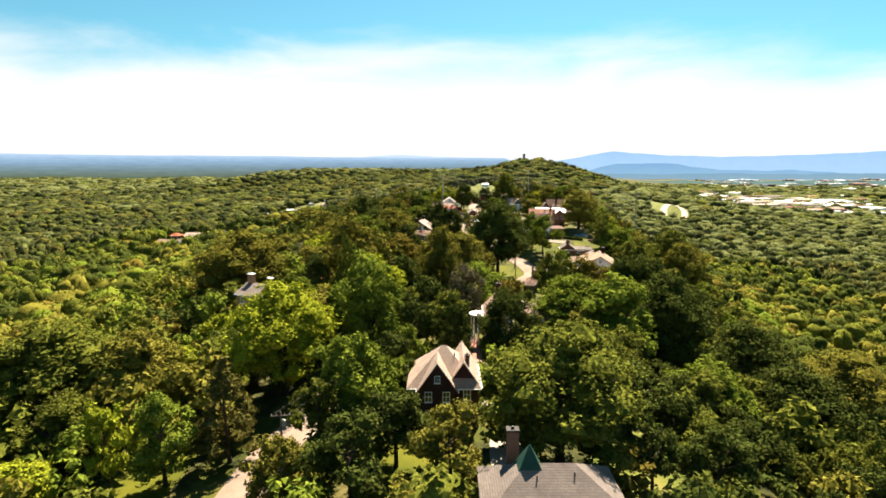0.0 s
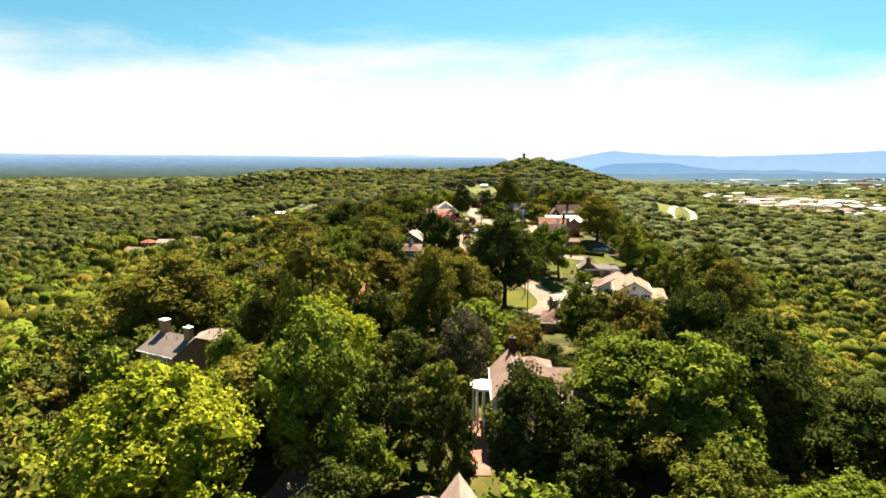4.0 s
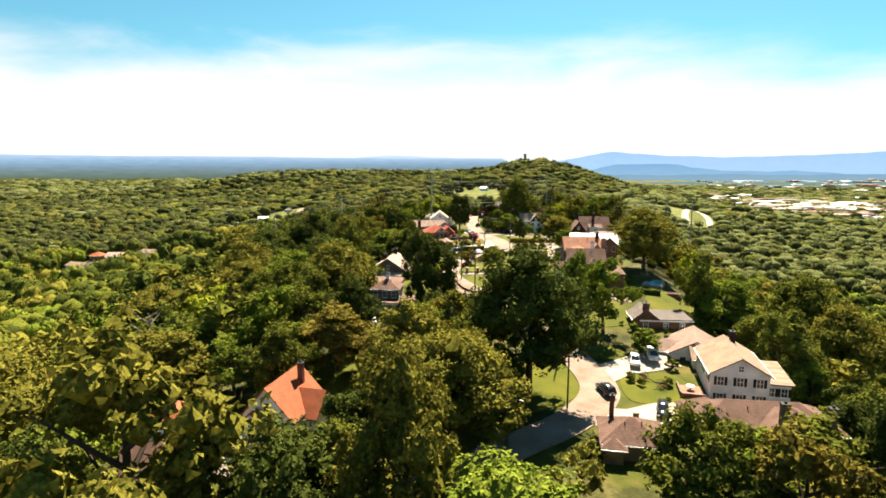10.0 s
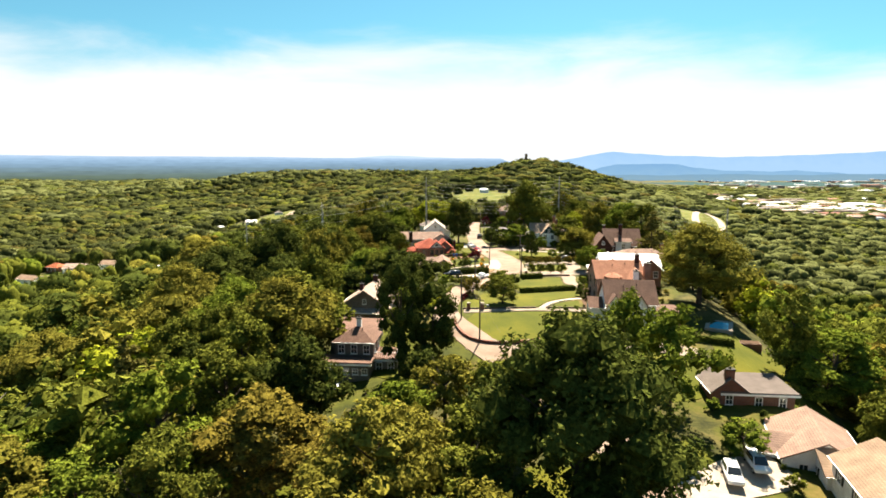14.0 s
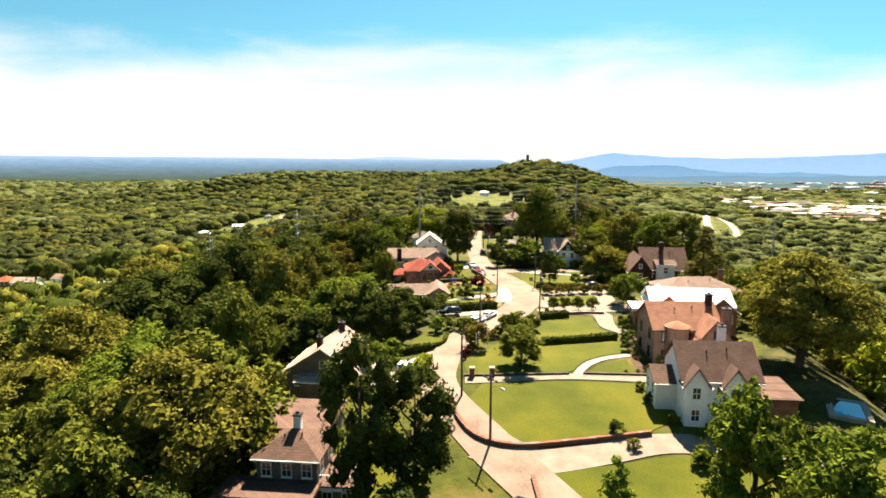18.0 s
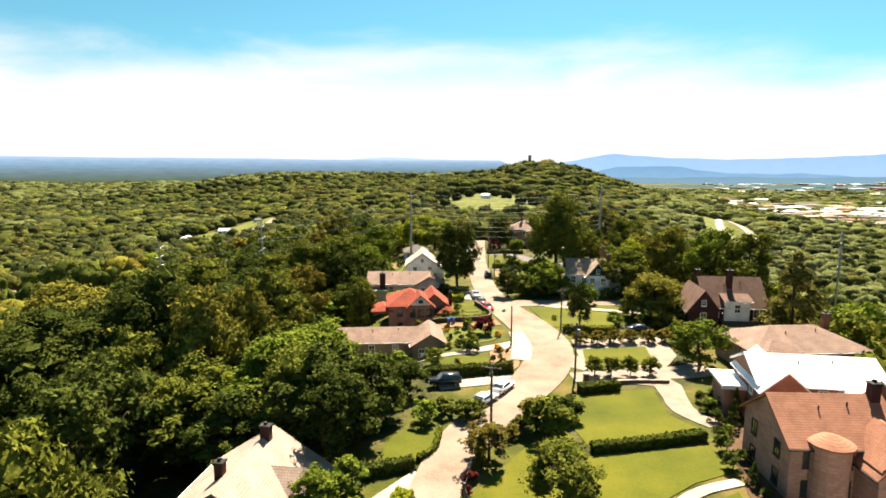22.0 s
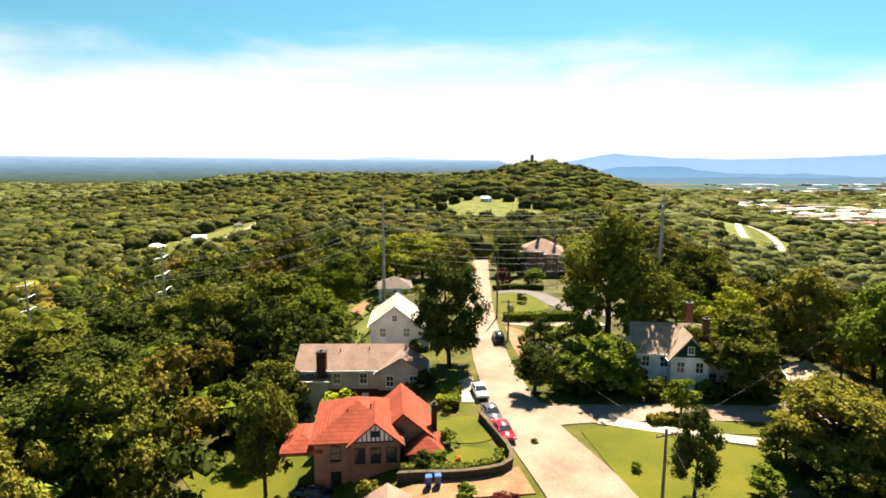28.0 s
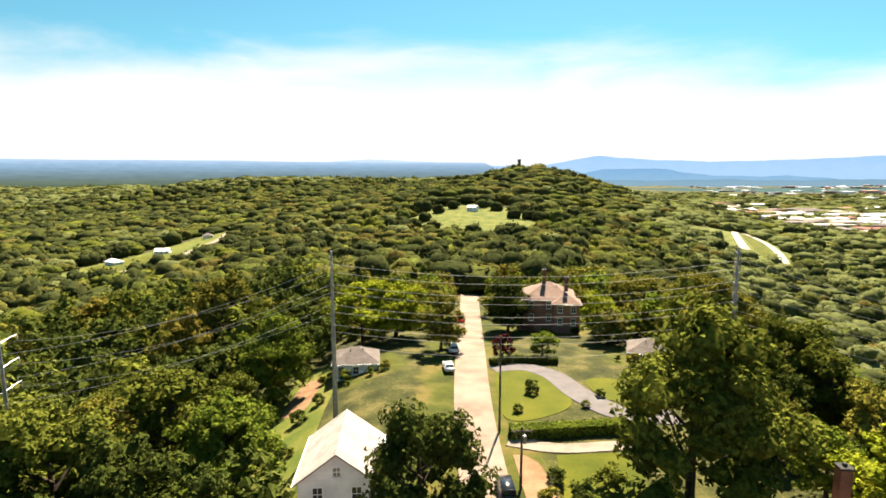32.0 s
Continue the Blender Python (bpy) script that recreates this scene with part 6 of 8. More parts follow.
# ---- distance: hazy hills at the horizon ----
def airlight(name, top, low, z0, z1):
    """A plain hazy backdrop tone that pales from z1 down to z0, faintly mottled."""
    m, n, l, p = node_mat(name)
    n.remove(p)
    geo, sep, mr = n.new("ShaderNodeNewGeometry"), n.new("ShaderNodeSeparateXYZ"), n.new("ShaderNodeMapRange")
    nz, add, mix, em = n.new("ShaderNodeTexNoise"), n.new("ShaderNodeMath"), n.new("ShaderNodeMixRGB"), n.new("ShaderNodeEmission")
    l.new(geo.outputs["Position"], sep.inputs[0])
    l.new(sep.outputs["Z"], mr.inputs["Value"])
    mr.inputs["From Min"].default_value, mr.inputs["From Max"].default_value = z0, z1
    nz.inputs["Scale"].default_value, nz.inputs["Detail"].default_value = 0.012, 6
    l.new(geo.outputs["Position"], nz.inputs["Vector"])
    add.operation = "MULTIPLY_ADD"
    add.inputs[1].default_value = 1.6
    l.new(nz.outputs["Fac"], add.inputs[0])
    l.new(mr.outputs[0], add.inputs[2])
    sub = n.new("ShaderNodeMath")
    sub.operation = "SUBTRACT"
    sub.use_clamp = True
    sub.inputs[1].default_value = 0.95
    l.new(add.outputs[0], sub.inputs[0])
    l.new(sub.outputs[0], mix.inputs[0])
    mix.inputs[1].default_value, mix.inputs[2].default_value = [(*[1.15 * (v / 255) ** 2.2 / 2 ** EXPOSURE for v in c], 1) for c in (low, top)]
    # the haze is put in as glowing colour, untouched by the sun
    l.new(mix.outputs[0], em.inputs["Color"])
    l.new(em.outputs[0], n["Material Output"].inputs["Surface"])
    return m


def hill_range(name, y, x0, x1, top, mat, label, depth=220):
    """A far range of hills: a ridge line swept down to the plain on both sides."""
    xs = np.linspace(x0, x1, 160)
    zs = np.array([top(x) for x in xs])
    v, f = [], []
    for x, z in zip(xs, zs):
        v += [(x, y - depth, -160), (x, y - depth * 0.4, z * 0.6 - 64), (x, y, z), (x, y + depth, -160)]
    for i in range(len(xs) - 1):
        for k in range(3):
            f.append((i * 4 + k, (i + 1) * 4 + k, (i + 1) * 4 + k + 1, i * 4 + k + 1))
    me = mesh_of(name, v, f, (mat,))
    me.polygons.foreach_set("use_smooth", np.ones(len(f), dtype=bool))
    return tagged(new(name, me), label, "hills", kind="structure")


def wav(x, a, b, c):
    return a * math.sin(x / b + c) + a * 0.5 * math.sin(x / b * 2.7 + c * 2) + a * 0.22 * math.sin(x / b * 7.1 + c)


WEST_STEPS = 22
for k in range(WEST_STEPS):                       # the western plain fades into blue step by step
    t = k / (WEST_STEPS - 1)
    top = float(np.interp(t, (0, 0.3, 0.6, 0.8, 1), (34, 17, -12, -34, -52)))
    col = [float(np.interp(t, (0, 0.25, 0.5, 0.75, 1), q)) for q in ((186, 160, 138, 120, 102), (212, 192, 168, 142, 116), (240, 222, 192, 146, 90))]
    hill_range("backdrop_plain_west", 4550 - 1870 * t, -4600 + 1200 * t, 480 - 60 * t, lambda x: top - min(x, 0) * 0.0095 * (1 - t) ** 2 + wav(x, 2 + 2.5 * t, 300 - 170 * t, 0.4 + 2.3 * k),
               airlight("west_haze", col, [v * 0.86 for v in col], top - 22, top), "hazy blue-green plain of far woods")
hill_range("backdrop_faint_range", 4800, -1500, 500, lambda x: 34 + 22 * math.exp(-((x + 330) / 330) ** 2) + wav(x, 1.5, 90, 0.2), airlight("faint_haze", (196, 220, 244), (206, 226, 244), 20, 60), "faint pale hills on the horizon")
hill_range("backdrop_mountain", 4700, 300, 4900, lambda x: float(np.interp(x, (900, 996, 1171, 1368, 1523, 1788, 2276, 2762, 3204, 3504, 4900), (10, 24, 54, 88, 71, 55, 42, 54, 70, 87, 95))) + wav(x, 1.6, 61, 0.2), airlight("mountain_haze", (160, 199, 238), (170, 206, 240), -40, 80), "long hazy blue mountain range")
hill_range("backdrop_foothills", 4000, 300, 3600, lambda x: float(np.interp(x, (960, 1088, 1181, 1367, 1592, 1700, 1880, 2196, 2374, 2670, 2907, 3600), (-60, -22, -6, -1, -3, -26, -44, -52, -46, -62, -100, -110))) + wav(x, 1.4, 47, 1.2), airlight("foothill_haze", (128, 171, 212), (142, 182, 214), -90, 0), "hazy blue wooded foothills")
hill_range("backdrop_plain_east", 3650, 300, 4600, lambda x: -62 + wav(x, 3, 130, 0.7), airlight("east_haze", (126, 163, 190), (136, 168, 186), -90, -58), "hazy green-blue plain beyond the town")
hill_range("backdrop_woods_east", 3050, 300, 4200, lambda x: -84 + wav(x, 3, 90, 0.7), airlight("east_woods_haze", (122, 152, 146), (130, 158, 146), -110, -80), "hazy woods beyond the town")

# stone lookout tower on the far hill
_tz = float(land(174, 1265))
tower = thing("lookout_tower", 174, 1265, _tz, 20, "small stone lookout tower on the far hilltop", "tower")
part("shaft", Shape().chamfer_box(-1.9, -1.9, -2, 1.9, 1.9, 49.0 - _tz, 0.2), STONE, tower)
part("parapet", Shape().chamfer_box(-2.2, -2.2, 49.003 - _tz, 2.2, 2.2, 50.4 - _tz, 0.2), STONE, tower)

# ---- walls, hedges and fences ----
def garden_wall(name, pts, h, t, mat, label, cap=None):
    """A low wall of thickness t that follows the land, with a coping."""
    c = smooth_line([(*p, 0) for p in pts], 1.5)[:, :2]
    d = np.gradient(c, axis=0)
    d /= np.linalg.norm(d, axis=1)[:, None] + 1e-9
    nr = np.stack([-d[:, 1], d[:, 0]], 1)
    w = thing(name, *c[0], lift(*c[0], 0), 0, label, "wall", "garden walls")
    o = Vector((c[0][0], c[0][1], lift(*c[0], 0)))

    def strip(z0, z1, hw):
        s, n = Shape(), len(c)
        v, f = [], []
        for p, q in zip(c, nr):
            g = lift(p[0], p[1], 0)
            for sx, zz in ((-hw, z0), (-hw, z1), (hw, z1), (hw, z0)):
                v.append((p[0] + q[0] * sx - o.x, p[1] + q[1] * sx - o.y, g + zz - o.z))
        for i in range(n - 1):
            for k in range(4):
                f.append((i * 4 + k, i * 4 + (k + 1) % 4, (i + 1) * 4 + (k + 1) % 4, (i + 1) * 4 + k))
        f += [(3, 2, 1, 0), ((n - 1) * 4, (n - 1) * 4 + 1, (n - 1) * 4 + 2, (n - 1) * 4 + 3)]
        return s.add(v, f)
    part("wall_body", strip(-0.5, h, t / 2), mat, w)
    part("coping", strip(h, h + 0.09, t / 2 + 0.06), cap or CONCRETE, w)
    return w


garden_wall("garden_wall", [(8.4, 259), (8.9, 254.6), (11.2, 249.9), (16, 248), (24, 248.9), (33, 250.4)], 0.55, 0.35, BRICK, "low brick retaining wall round the big lawn", BRICK)
garden_wall("garden_wall", [(10.4, 266.3), (16, 266.4), (26.4, 266.9)], 0.3, 0.35, IVYWALL, "low dark stone wall along the gravel drive", IVYWALL)
garden_wall("garden_wall", [(28.6, 266.9), (38.6, 266.2)], 0.3, 0.35, IVYWALL, "low dark stone wall along the gravel drive", IVYWALL)
garden_wall("garden_wall", [(7, 334), (12, 333.2), (17.6, 334.4), (19, 337), (18.2, 341), (16.4, 347)], 0.9, 0.4, IVYWALL, "mossy dark retaining wall holding up a small lawn", IVYWALL)
garden_wall("garden_wall", [(30, 300.2), (36, 301.4), (41.5, 301.2)], 0.5, 0.4, BRICK, "low brick wall behind small trees")
garden_wall("garden_wall", [(-3, 333.4), (-10, 330), (-18, 332)], 0.9, 0.4, STONE, "low stone wall across the sloping yard")
garden_wall("garden_wall", [(17, 242.6), (17.6, 237), (22, 234.4)], 0.4, 0.35, BRICK, "low brick wall at the corner lawn", BRICK)

hr = np.random.default_rng(11)


def hedge(pts, w, h, leaf="dark", label="clipped dark green hedge"):
    """A clipped hedge: a dark leaf-green core wrapped in small leaves."""
    c = smooth_line([(*p, 0) for p in pts], 0.8)[:, :2]
    n = int(np.sum(np.linalg.norm(np.diff(c, axis=0), axis=1)) * (2 * h + w) * 34)
    i = hr.integers(0, len(c) - 1, n)
    t = hr.random(n)[:, None]
    p = c[i] * (1 - t) + c[i + 1] * t
    d = c[i + 1] - c[i]
    d /= np.linalg.norm(d, axis=1)[:, None] + 1e-9
    nr = np.stack([-d[:, 1], d[:, 0]], 1)
    u = hr.uniform(0, 2 * h + w, n)
    side = np.where(u < h, -w / 2, np.where(u > h + w, w / 2, u - h - w / 2)) * (1 + hr.normal(0, 0.08, n))
    zz = np.where(u < h, u, np.where(u > h + w, 2 * h + w - u, h)) + hr.normal(0, 0.06, n)
    q = np.column_stack([p + nr * side[:, None], land(p[:, 0], p[:, 1]) + np.maximum(zz, 0.05)])
    nm = np.column_stack([nr * np.where(u < h, -1, np.where(u > h + w, 1, 0))[:, None], np.where((u >= h) & (u <= h + w), 1.0, 0.15)]) + hr.normal(0, 0.4, (n, 3))
    nm /= np.linalg.norm(nm, axis=1)[:, None]
    a = np.cross(nm, hr.normal(size=(n, 3)))
    a /= np.linalg.norm(a, axis=1)[:, None] + 1e-9
    b = np.cross(nm, a)
    s = hr.uniform(0.10, 0.2, n)[:, None]
    o = np.array([c[0][0], c[0][1], lift(*c[0], 0)])
    cards = np.stack([q + a * s * 1.2, q - a * s * 0.7 + b * s * 0.9, q - a * s * 0.7 - b * s * 0.9], 1) - o
    e = thing("hedge", *o, 0, label, "hedge", "clipped hedges")
    part("leaves", leaves_mesh("hedge_leaves", cards, (LEAF[leaf],)), None, e)
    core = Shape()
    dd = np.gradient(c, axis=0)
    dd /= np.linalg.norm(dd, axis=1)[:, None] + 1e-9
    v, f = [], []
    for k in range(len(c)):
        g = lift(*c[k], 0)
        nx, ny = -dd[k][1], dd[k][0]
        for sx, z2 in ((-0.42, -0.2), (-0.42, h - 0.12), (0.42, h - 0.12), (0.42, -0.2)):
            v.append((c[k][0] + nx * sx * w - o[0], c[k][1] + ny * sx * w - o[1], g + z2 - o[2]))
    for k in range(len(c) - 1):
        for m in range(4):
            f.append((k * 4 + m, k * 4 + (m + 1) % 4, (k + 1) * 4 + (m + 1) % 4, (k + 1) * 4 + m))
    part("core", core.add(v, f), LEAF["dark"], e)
    return e


hedge([(6.5, 304.1), (12, 304.8), (19.3, 306)], 1.4, 1.5)
hedge([(25.0, 281.2), (31.2, 282.4), (38.9, 284.2)], 1.1, 1.1)
hedge([(24.6, 391.8), (32, 392.4), (40.5, 393)], 2.0, 1.5, "maple", "long clipped green hedge")
hedge([(27.6, 297.6), (30.4, 298.4), (33.4, 299)], 1.6, 1.3, "dark", "rounded dark hedge at the lawn corner")
hedge([(36.8, 345.4), (40.6, 345.9)], 1.6, 0.9, "rust", "small clipped reddish hedge")
hedge([(2.9, 264.2), (3.6, 268), (4.9, 271.6)], 1.7, 1.7, "lime", "thick clipped yellow-green hedge beside the drive")
hedge([(0.4, 276.6), (5.4, 278.2)], 1.2, 1.2)
hedge([(8.2, 286.6), (7.6, 282), (5.8, 279.4)], 0.6, 0.7, "oak", "low curved hedge edging the small lawn")
hedge([(11, 350.9), (14, 350.7)], 1.6, 1.3, "lime", "clipped yellow-green hedge beside the parking pad")
hedge([(11.4, 354.2), (13.6, 354.4)], 1.5, 1.2, "lime", "clipped yellow-green hedge beside the parking pad")
hedge([(7.2, 335.4), (12, 334.5), (16.8, 335.7), (17.8, 338)], 0.9, 0.8, "oak", "ivy hedge along the top of the retaining wall")
hedge([(25.5, 420.6), (31, 422.3), (38, 421)], 1.4, 1.2)
hedge([(31.5, 326.6), (36, 325.8), (41, 325.8)], 1.6, 1.2, "oak", "dark hedge below the corner lawn")
hedge([(-0.5, 301.5), (4, 302)], 1.2, 1.2)
hedge([(13, 349.5), (13.8, 356)], 1.4, 1.3, "oak", "leafy hedge beside the parked cars")
hedge([(52, 250.2), (60, 247)], 1.2, 1.0)

# fence with posts and rails by the cottage
fence = thing("fence", 32.2, 176.5, lift(32.2, 176.5, 0), 79, "brown iron fence beside the road", "fence")
for k in range(7):
    fx = k * 1.7
    post = Shape().box(fx - 0.05, -0.05, -0.3, fx + 0.05, 0.05, 1.25).box(fx - 0.08, -0.08, 1.25, fx + 0.08, 0.08, 1.32)
    part("post", post, WOOD, fence)
for zr in (0.25, 1.05):
    part("rail", Shape().box(0, -0.025, zr, 10.2, 0.025, zr + 0.07), WOOD, fence)
for k in range(60):
    part("slat", Shape().box(0.1 + k * 0.17, -0.012, 0.2, 0.14 + k * 0.17, 0.012, 1.12), WOOD, fence)
for gx_, gy_ in ((33.9, 187.2), (11.6, 265.9), (14.6, 265.9), (29.4, 301.2)):
    pil = thing("gate_pillar", gx_, gy_, lift(gx_, gy_, 0), 0, "square brick gate pillar with stone cap", "pillar", "gate pillars")
    part("shaft", Shape().box(-0.35, -0.35, -0.3, 0.35, 0.35, 1.5), BRICK, pil)
    part("cap", Shape().chamfer_box(-0.43, -0.43, 1.5, 0.43, 0.43, 1.68, 0.1), CONCRETE, pil)


# ---- utility poles and lines ----
def utility_pole(x, y, h, rz=0, arm=True, can=False, lamp=False, label="weathered wooden utility pole with crossarm"):
    z = lift(x, y, 0)
    p = thing("utility_pole", x, y, z, rz, label, "utility pole", "utility poles along the street")
    part("pole", Shape().tube([(0, 0, -0.6), (0, 0, h * 0.5), (0, 0, h)], [0.17, 0.14, 0.11], 10), POLEWOOD, p)
    if arm:
        a = part("crossarm", Shape().box(-1.25, -0.19, h - 0.55, 1.25, -0.09, h - 0.42), POLEWOOD, p)
        for sx in (-1.1, -0.5, 0.5, 1.1):
            part("insulator", Shape().tube([(sx, -0.14, h - 0.42), (sx, -0.14, h - 0.28), (sx, -0.14, h - 0.2)], [0.03, 0.06, 0.03], 8), CONCRETE, a)
    if can:
        part("transformer", Shape().tube([(0.34, 0, h - 2.0), (0.34, 0, h - 1.95), (0.34, 0, h - 1.1), (0.34, 0, h - 1.02)], [0.15, 0.24, 0.24, 0.12], 12), METAL, p, "grey steel transformer can")
    if lamp:
        part("lamp_arm", Shape().tube([(0, 0, h - 1.6), (0.9, 0, h - 1.2), (1.9, 0, h - 1.1)], [0.04, 0.035, 0.03], 6), METAL, p)
        part("lamp_head", Shape().chamfer_box(1.7, -0.14, h - 1.25, 2.3, 0.14, h - 1.08, 0.05), METAL, p, "pale street-lamp head")
    return Vector((x, y, z + h))


P_A = utility_pole(-20.5, 68.8, 9.9, 10, can=True)
P_D = utility_pole(13, 178.1, 9.3, -30, lamp=True)
P_C = utility_pole(24.4, 192, 9.3, -20)
P_B = utility_pole(26.1, 208.7, 7.6, 0, arm=False)
P_F = utility_pole(12.8, 248.8, 8.8, -50, lamp=True)
P_G = utility_pole(9.8, 260, 9.6, 0, arm=False)
P_W = utility_pole(14.3, 286.5, 8.4, -20)
P_H = utility_pole(28.3, 303.2, 8.6, 15, can=True)
P_K = utility_pole(20.8, 318.6, 7.0, 0, arm=False)
P_L = utility_pole(31.3, 327.3, 8.2, 20)
P_S = utility_pole(24.7, 356.4, 7.2, 0, lamp=True)
P_O = utility_pole(23.9, 379.5, 7.4, 0, can=True)
P_P = utility_pole(23.4, 393.7, 13.6, 0, arm=False)
P_Q = utility_pole(70.4, 359.8, 8.6, 0)


def lattice_post(x, y, top, arms, rz, label):
    """A tall steel transmission pole with crossarms and insulator strings."""
    z = lift(x, y, 0)
    h = top - z
    p = thing("transmission_pole", x, y, z, rz, label, "transmission pole", "steel transmission poles")
    part("mast", Shape().tube([(0, 0, -0.8), (0, 0, h * 0.5), (0, 0, h)], [0.42, 0.32, 0.16], 12), METAL, p)
    ends = []
    for az, half in arms:
        for sx in (-1, 1):
            a = part("arm", Shape().tube([(0, 0, h - az - 0.35), (sx * half * 0.6, 0, h - az - 0.05), (sx * half, 0, h - az)], [0.12, 0.09, 0.05], 6), METAL, p)
            part("insulator_string", Shape().tube([(sx * half, 0, h - az), (sx * half, 0, h - az - 0.5), (sx * half, 0, h - az - 1.0)], [0.05, 0.11, 0.05], 8), CONCRETE, a)
            c, s = math.cos(radians(rz)), math.sin(radians(rz))
            ends.append(Vector((x + sx * half * c, y + sx * half * s, z + h - az - 1.0)))
    return ends


ARMS = [(0.8 + 1.5 * k, 0.75) for k in range(9)]
T_MID = lattice_post(-0.2, 402, 35.2, ARMS, 90, "tall grey steel transmission pole with stacked insulators")
T_EAST = lattice_post(58.4, 399.5, 35.8, ARMS, 90, "tall slim steel transmission pole on the east slope")
T_WEST = lattice_post(-46, 399, 24.6, [(1.5, 3.6), (5.0, 3.6), (8.5, 3.6)], 90, "steel transmission pole with three wide crossarms")
T_WEST2 = lattice_post(-84, 412, 16, [(1.5, 3.0), (4.5, 3.0), (7.5, 3.0)], 90, "distant steel transmission pole in the valley")
T_EAST2 = lattice_post(132, 396, 22, ARMS, 90, "steel transmission pole low on the east slope")


def wire(a, b, sag, r=0.022, n=14, parent=None, name="wire", mat=None):
    pts = []
    for k in range(n + 1):
        t = k / n
        q = Vector(a).lerp(Vector(b), t)
        q.z -= sag * 4 * t * (1 - t)
        pts.append(q)
    return part(name, Shape().tube(pts, [r] * (n + 1), 5), mat or WIREMAT, parent)


BRIGHTWIRE = surface("bright_aluminium_wire", (0.62, 0.62, 0.62), (0.8, 0.8, 0.8), 0.5, 1, 5, 0, 0.2)
span = thing("power_line", 0, 0, 0, 0, "bundle of high-voltage wires strung across the ridge", "power line")
for i in range(9):
    k = 2 * i + i % 2
    wire(T_MID[k], T_EAST[k], 2.2, 0.02, 16, span, mat=BRIGHTWIRE)
    wire(T_EAST[k], T_EAST2[k], 2.6, 0.02, 16, span, mat=BRIGHTWIRE)
    if i < 6:
        wire(T_WEST[i], T_MID[k], 2.0, 0.02, 16, span, mat=BRIGHTWIRE)
        wire(T_WEST2[i], T_WEST[i], 1.6, 0.02, 12, span, mat=BRIGHTWIRE)
line = thing("street_wires", 0, 0, 0, 0, "sagging utility wires between wooden poles", "power line")
POLES = [P_A, P_D, P_C, P_F, P_W, P_H, P_L, P_S, P_O, P_P]
for a, b in zip(POLES, POLES[1:]):
    L = (b - a).length
    for dx in ((-0.9, 0.9) if a in (P_A, P_S, P_O) else (0.0,)):
        wire(a + Vector((dx, 0, -0.3)), b + Vector((dx, 0, -0.3)), min(2.2, 0.0006 * L * L + 0.3), 0.008, 14, line)
for a, b in ((P_F, P_G), (P_G, P_W), (P_H, P_K), (P_C, P_B), (P_L, P_Q), (P_L, Vector((36, 322, 11.4))), (P_F, Vector((16, 240, 9)))):
    wire(a + Vector((0, 0, -0.4)), b + Vector((0, 0, -0.2)), 0.5, 0.008, 12, line)


# ---- vehicles ----
CAR_KIT = {}
LAMPRED = paint("tail_lamp_red", (0.35, 0.01, 0.01))
LAMPCLEAR = paint("head_lamp_clear", (0.75, 0.75, 0.72))
RIM = surface("wheel_rim", (0.4, 0.4, 0.42), (0.55, 0.55, 0.57), 0.35, 4, 20, 0, 0.8)
BODY_PROFILES = {   # side outline, front at +y: y, z of lower body; y, z of greenhouse
    "sedan": (4.6, 1.8, [(-2.28, 0.42), (-2.3, 0.9), (-1.5, 0.98), (1.0, 0.95), (2.1, 0.82), (2.3, 0.6), (2.28, 0.38)], [(-1.75, 0.97), (-1.05, 1.42), (0.25, 1.44), (1.0, 0.95)]),
    "suv": (4.7, 1.9, [(-2.3, 0.48), (-2.35, 1.08), (-2.2, 1.15), (0.9, 1.12), (2.15, 1.0), (2.35, 0.75), (2.3, 0.45)], [(-2.2, 1.14), (-1.95, 1.76), (0.3, 1.80), (1.05, 1.12)]),
    "van": (5.0, 1.95, [(-2.5, 0.45), (-2.5, 1.1), (-2.4, 1.15), (1.4, 1.15), (2.3, 1.02), (2.5, 0.75), (2.45, 0.42)], [(-2.42, 1.14), (-2.3, 1.88), (0.8, 1.92), (1.75, 1.12)]),
}


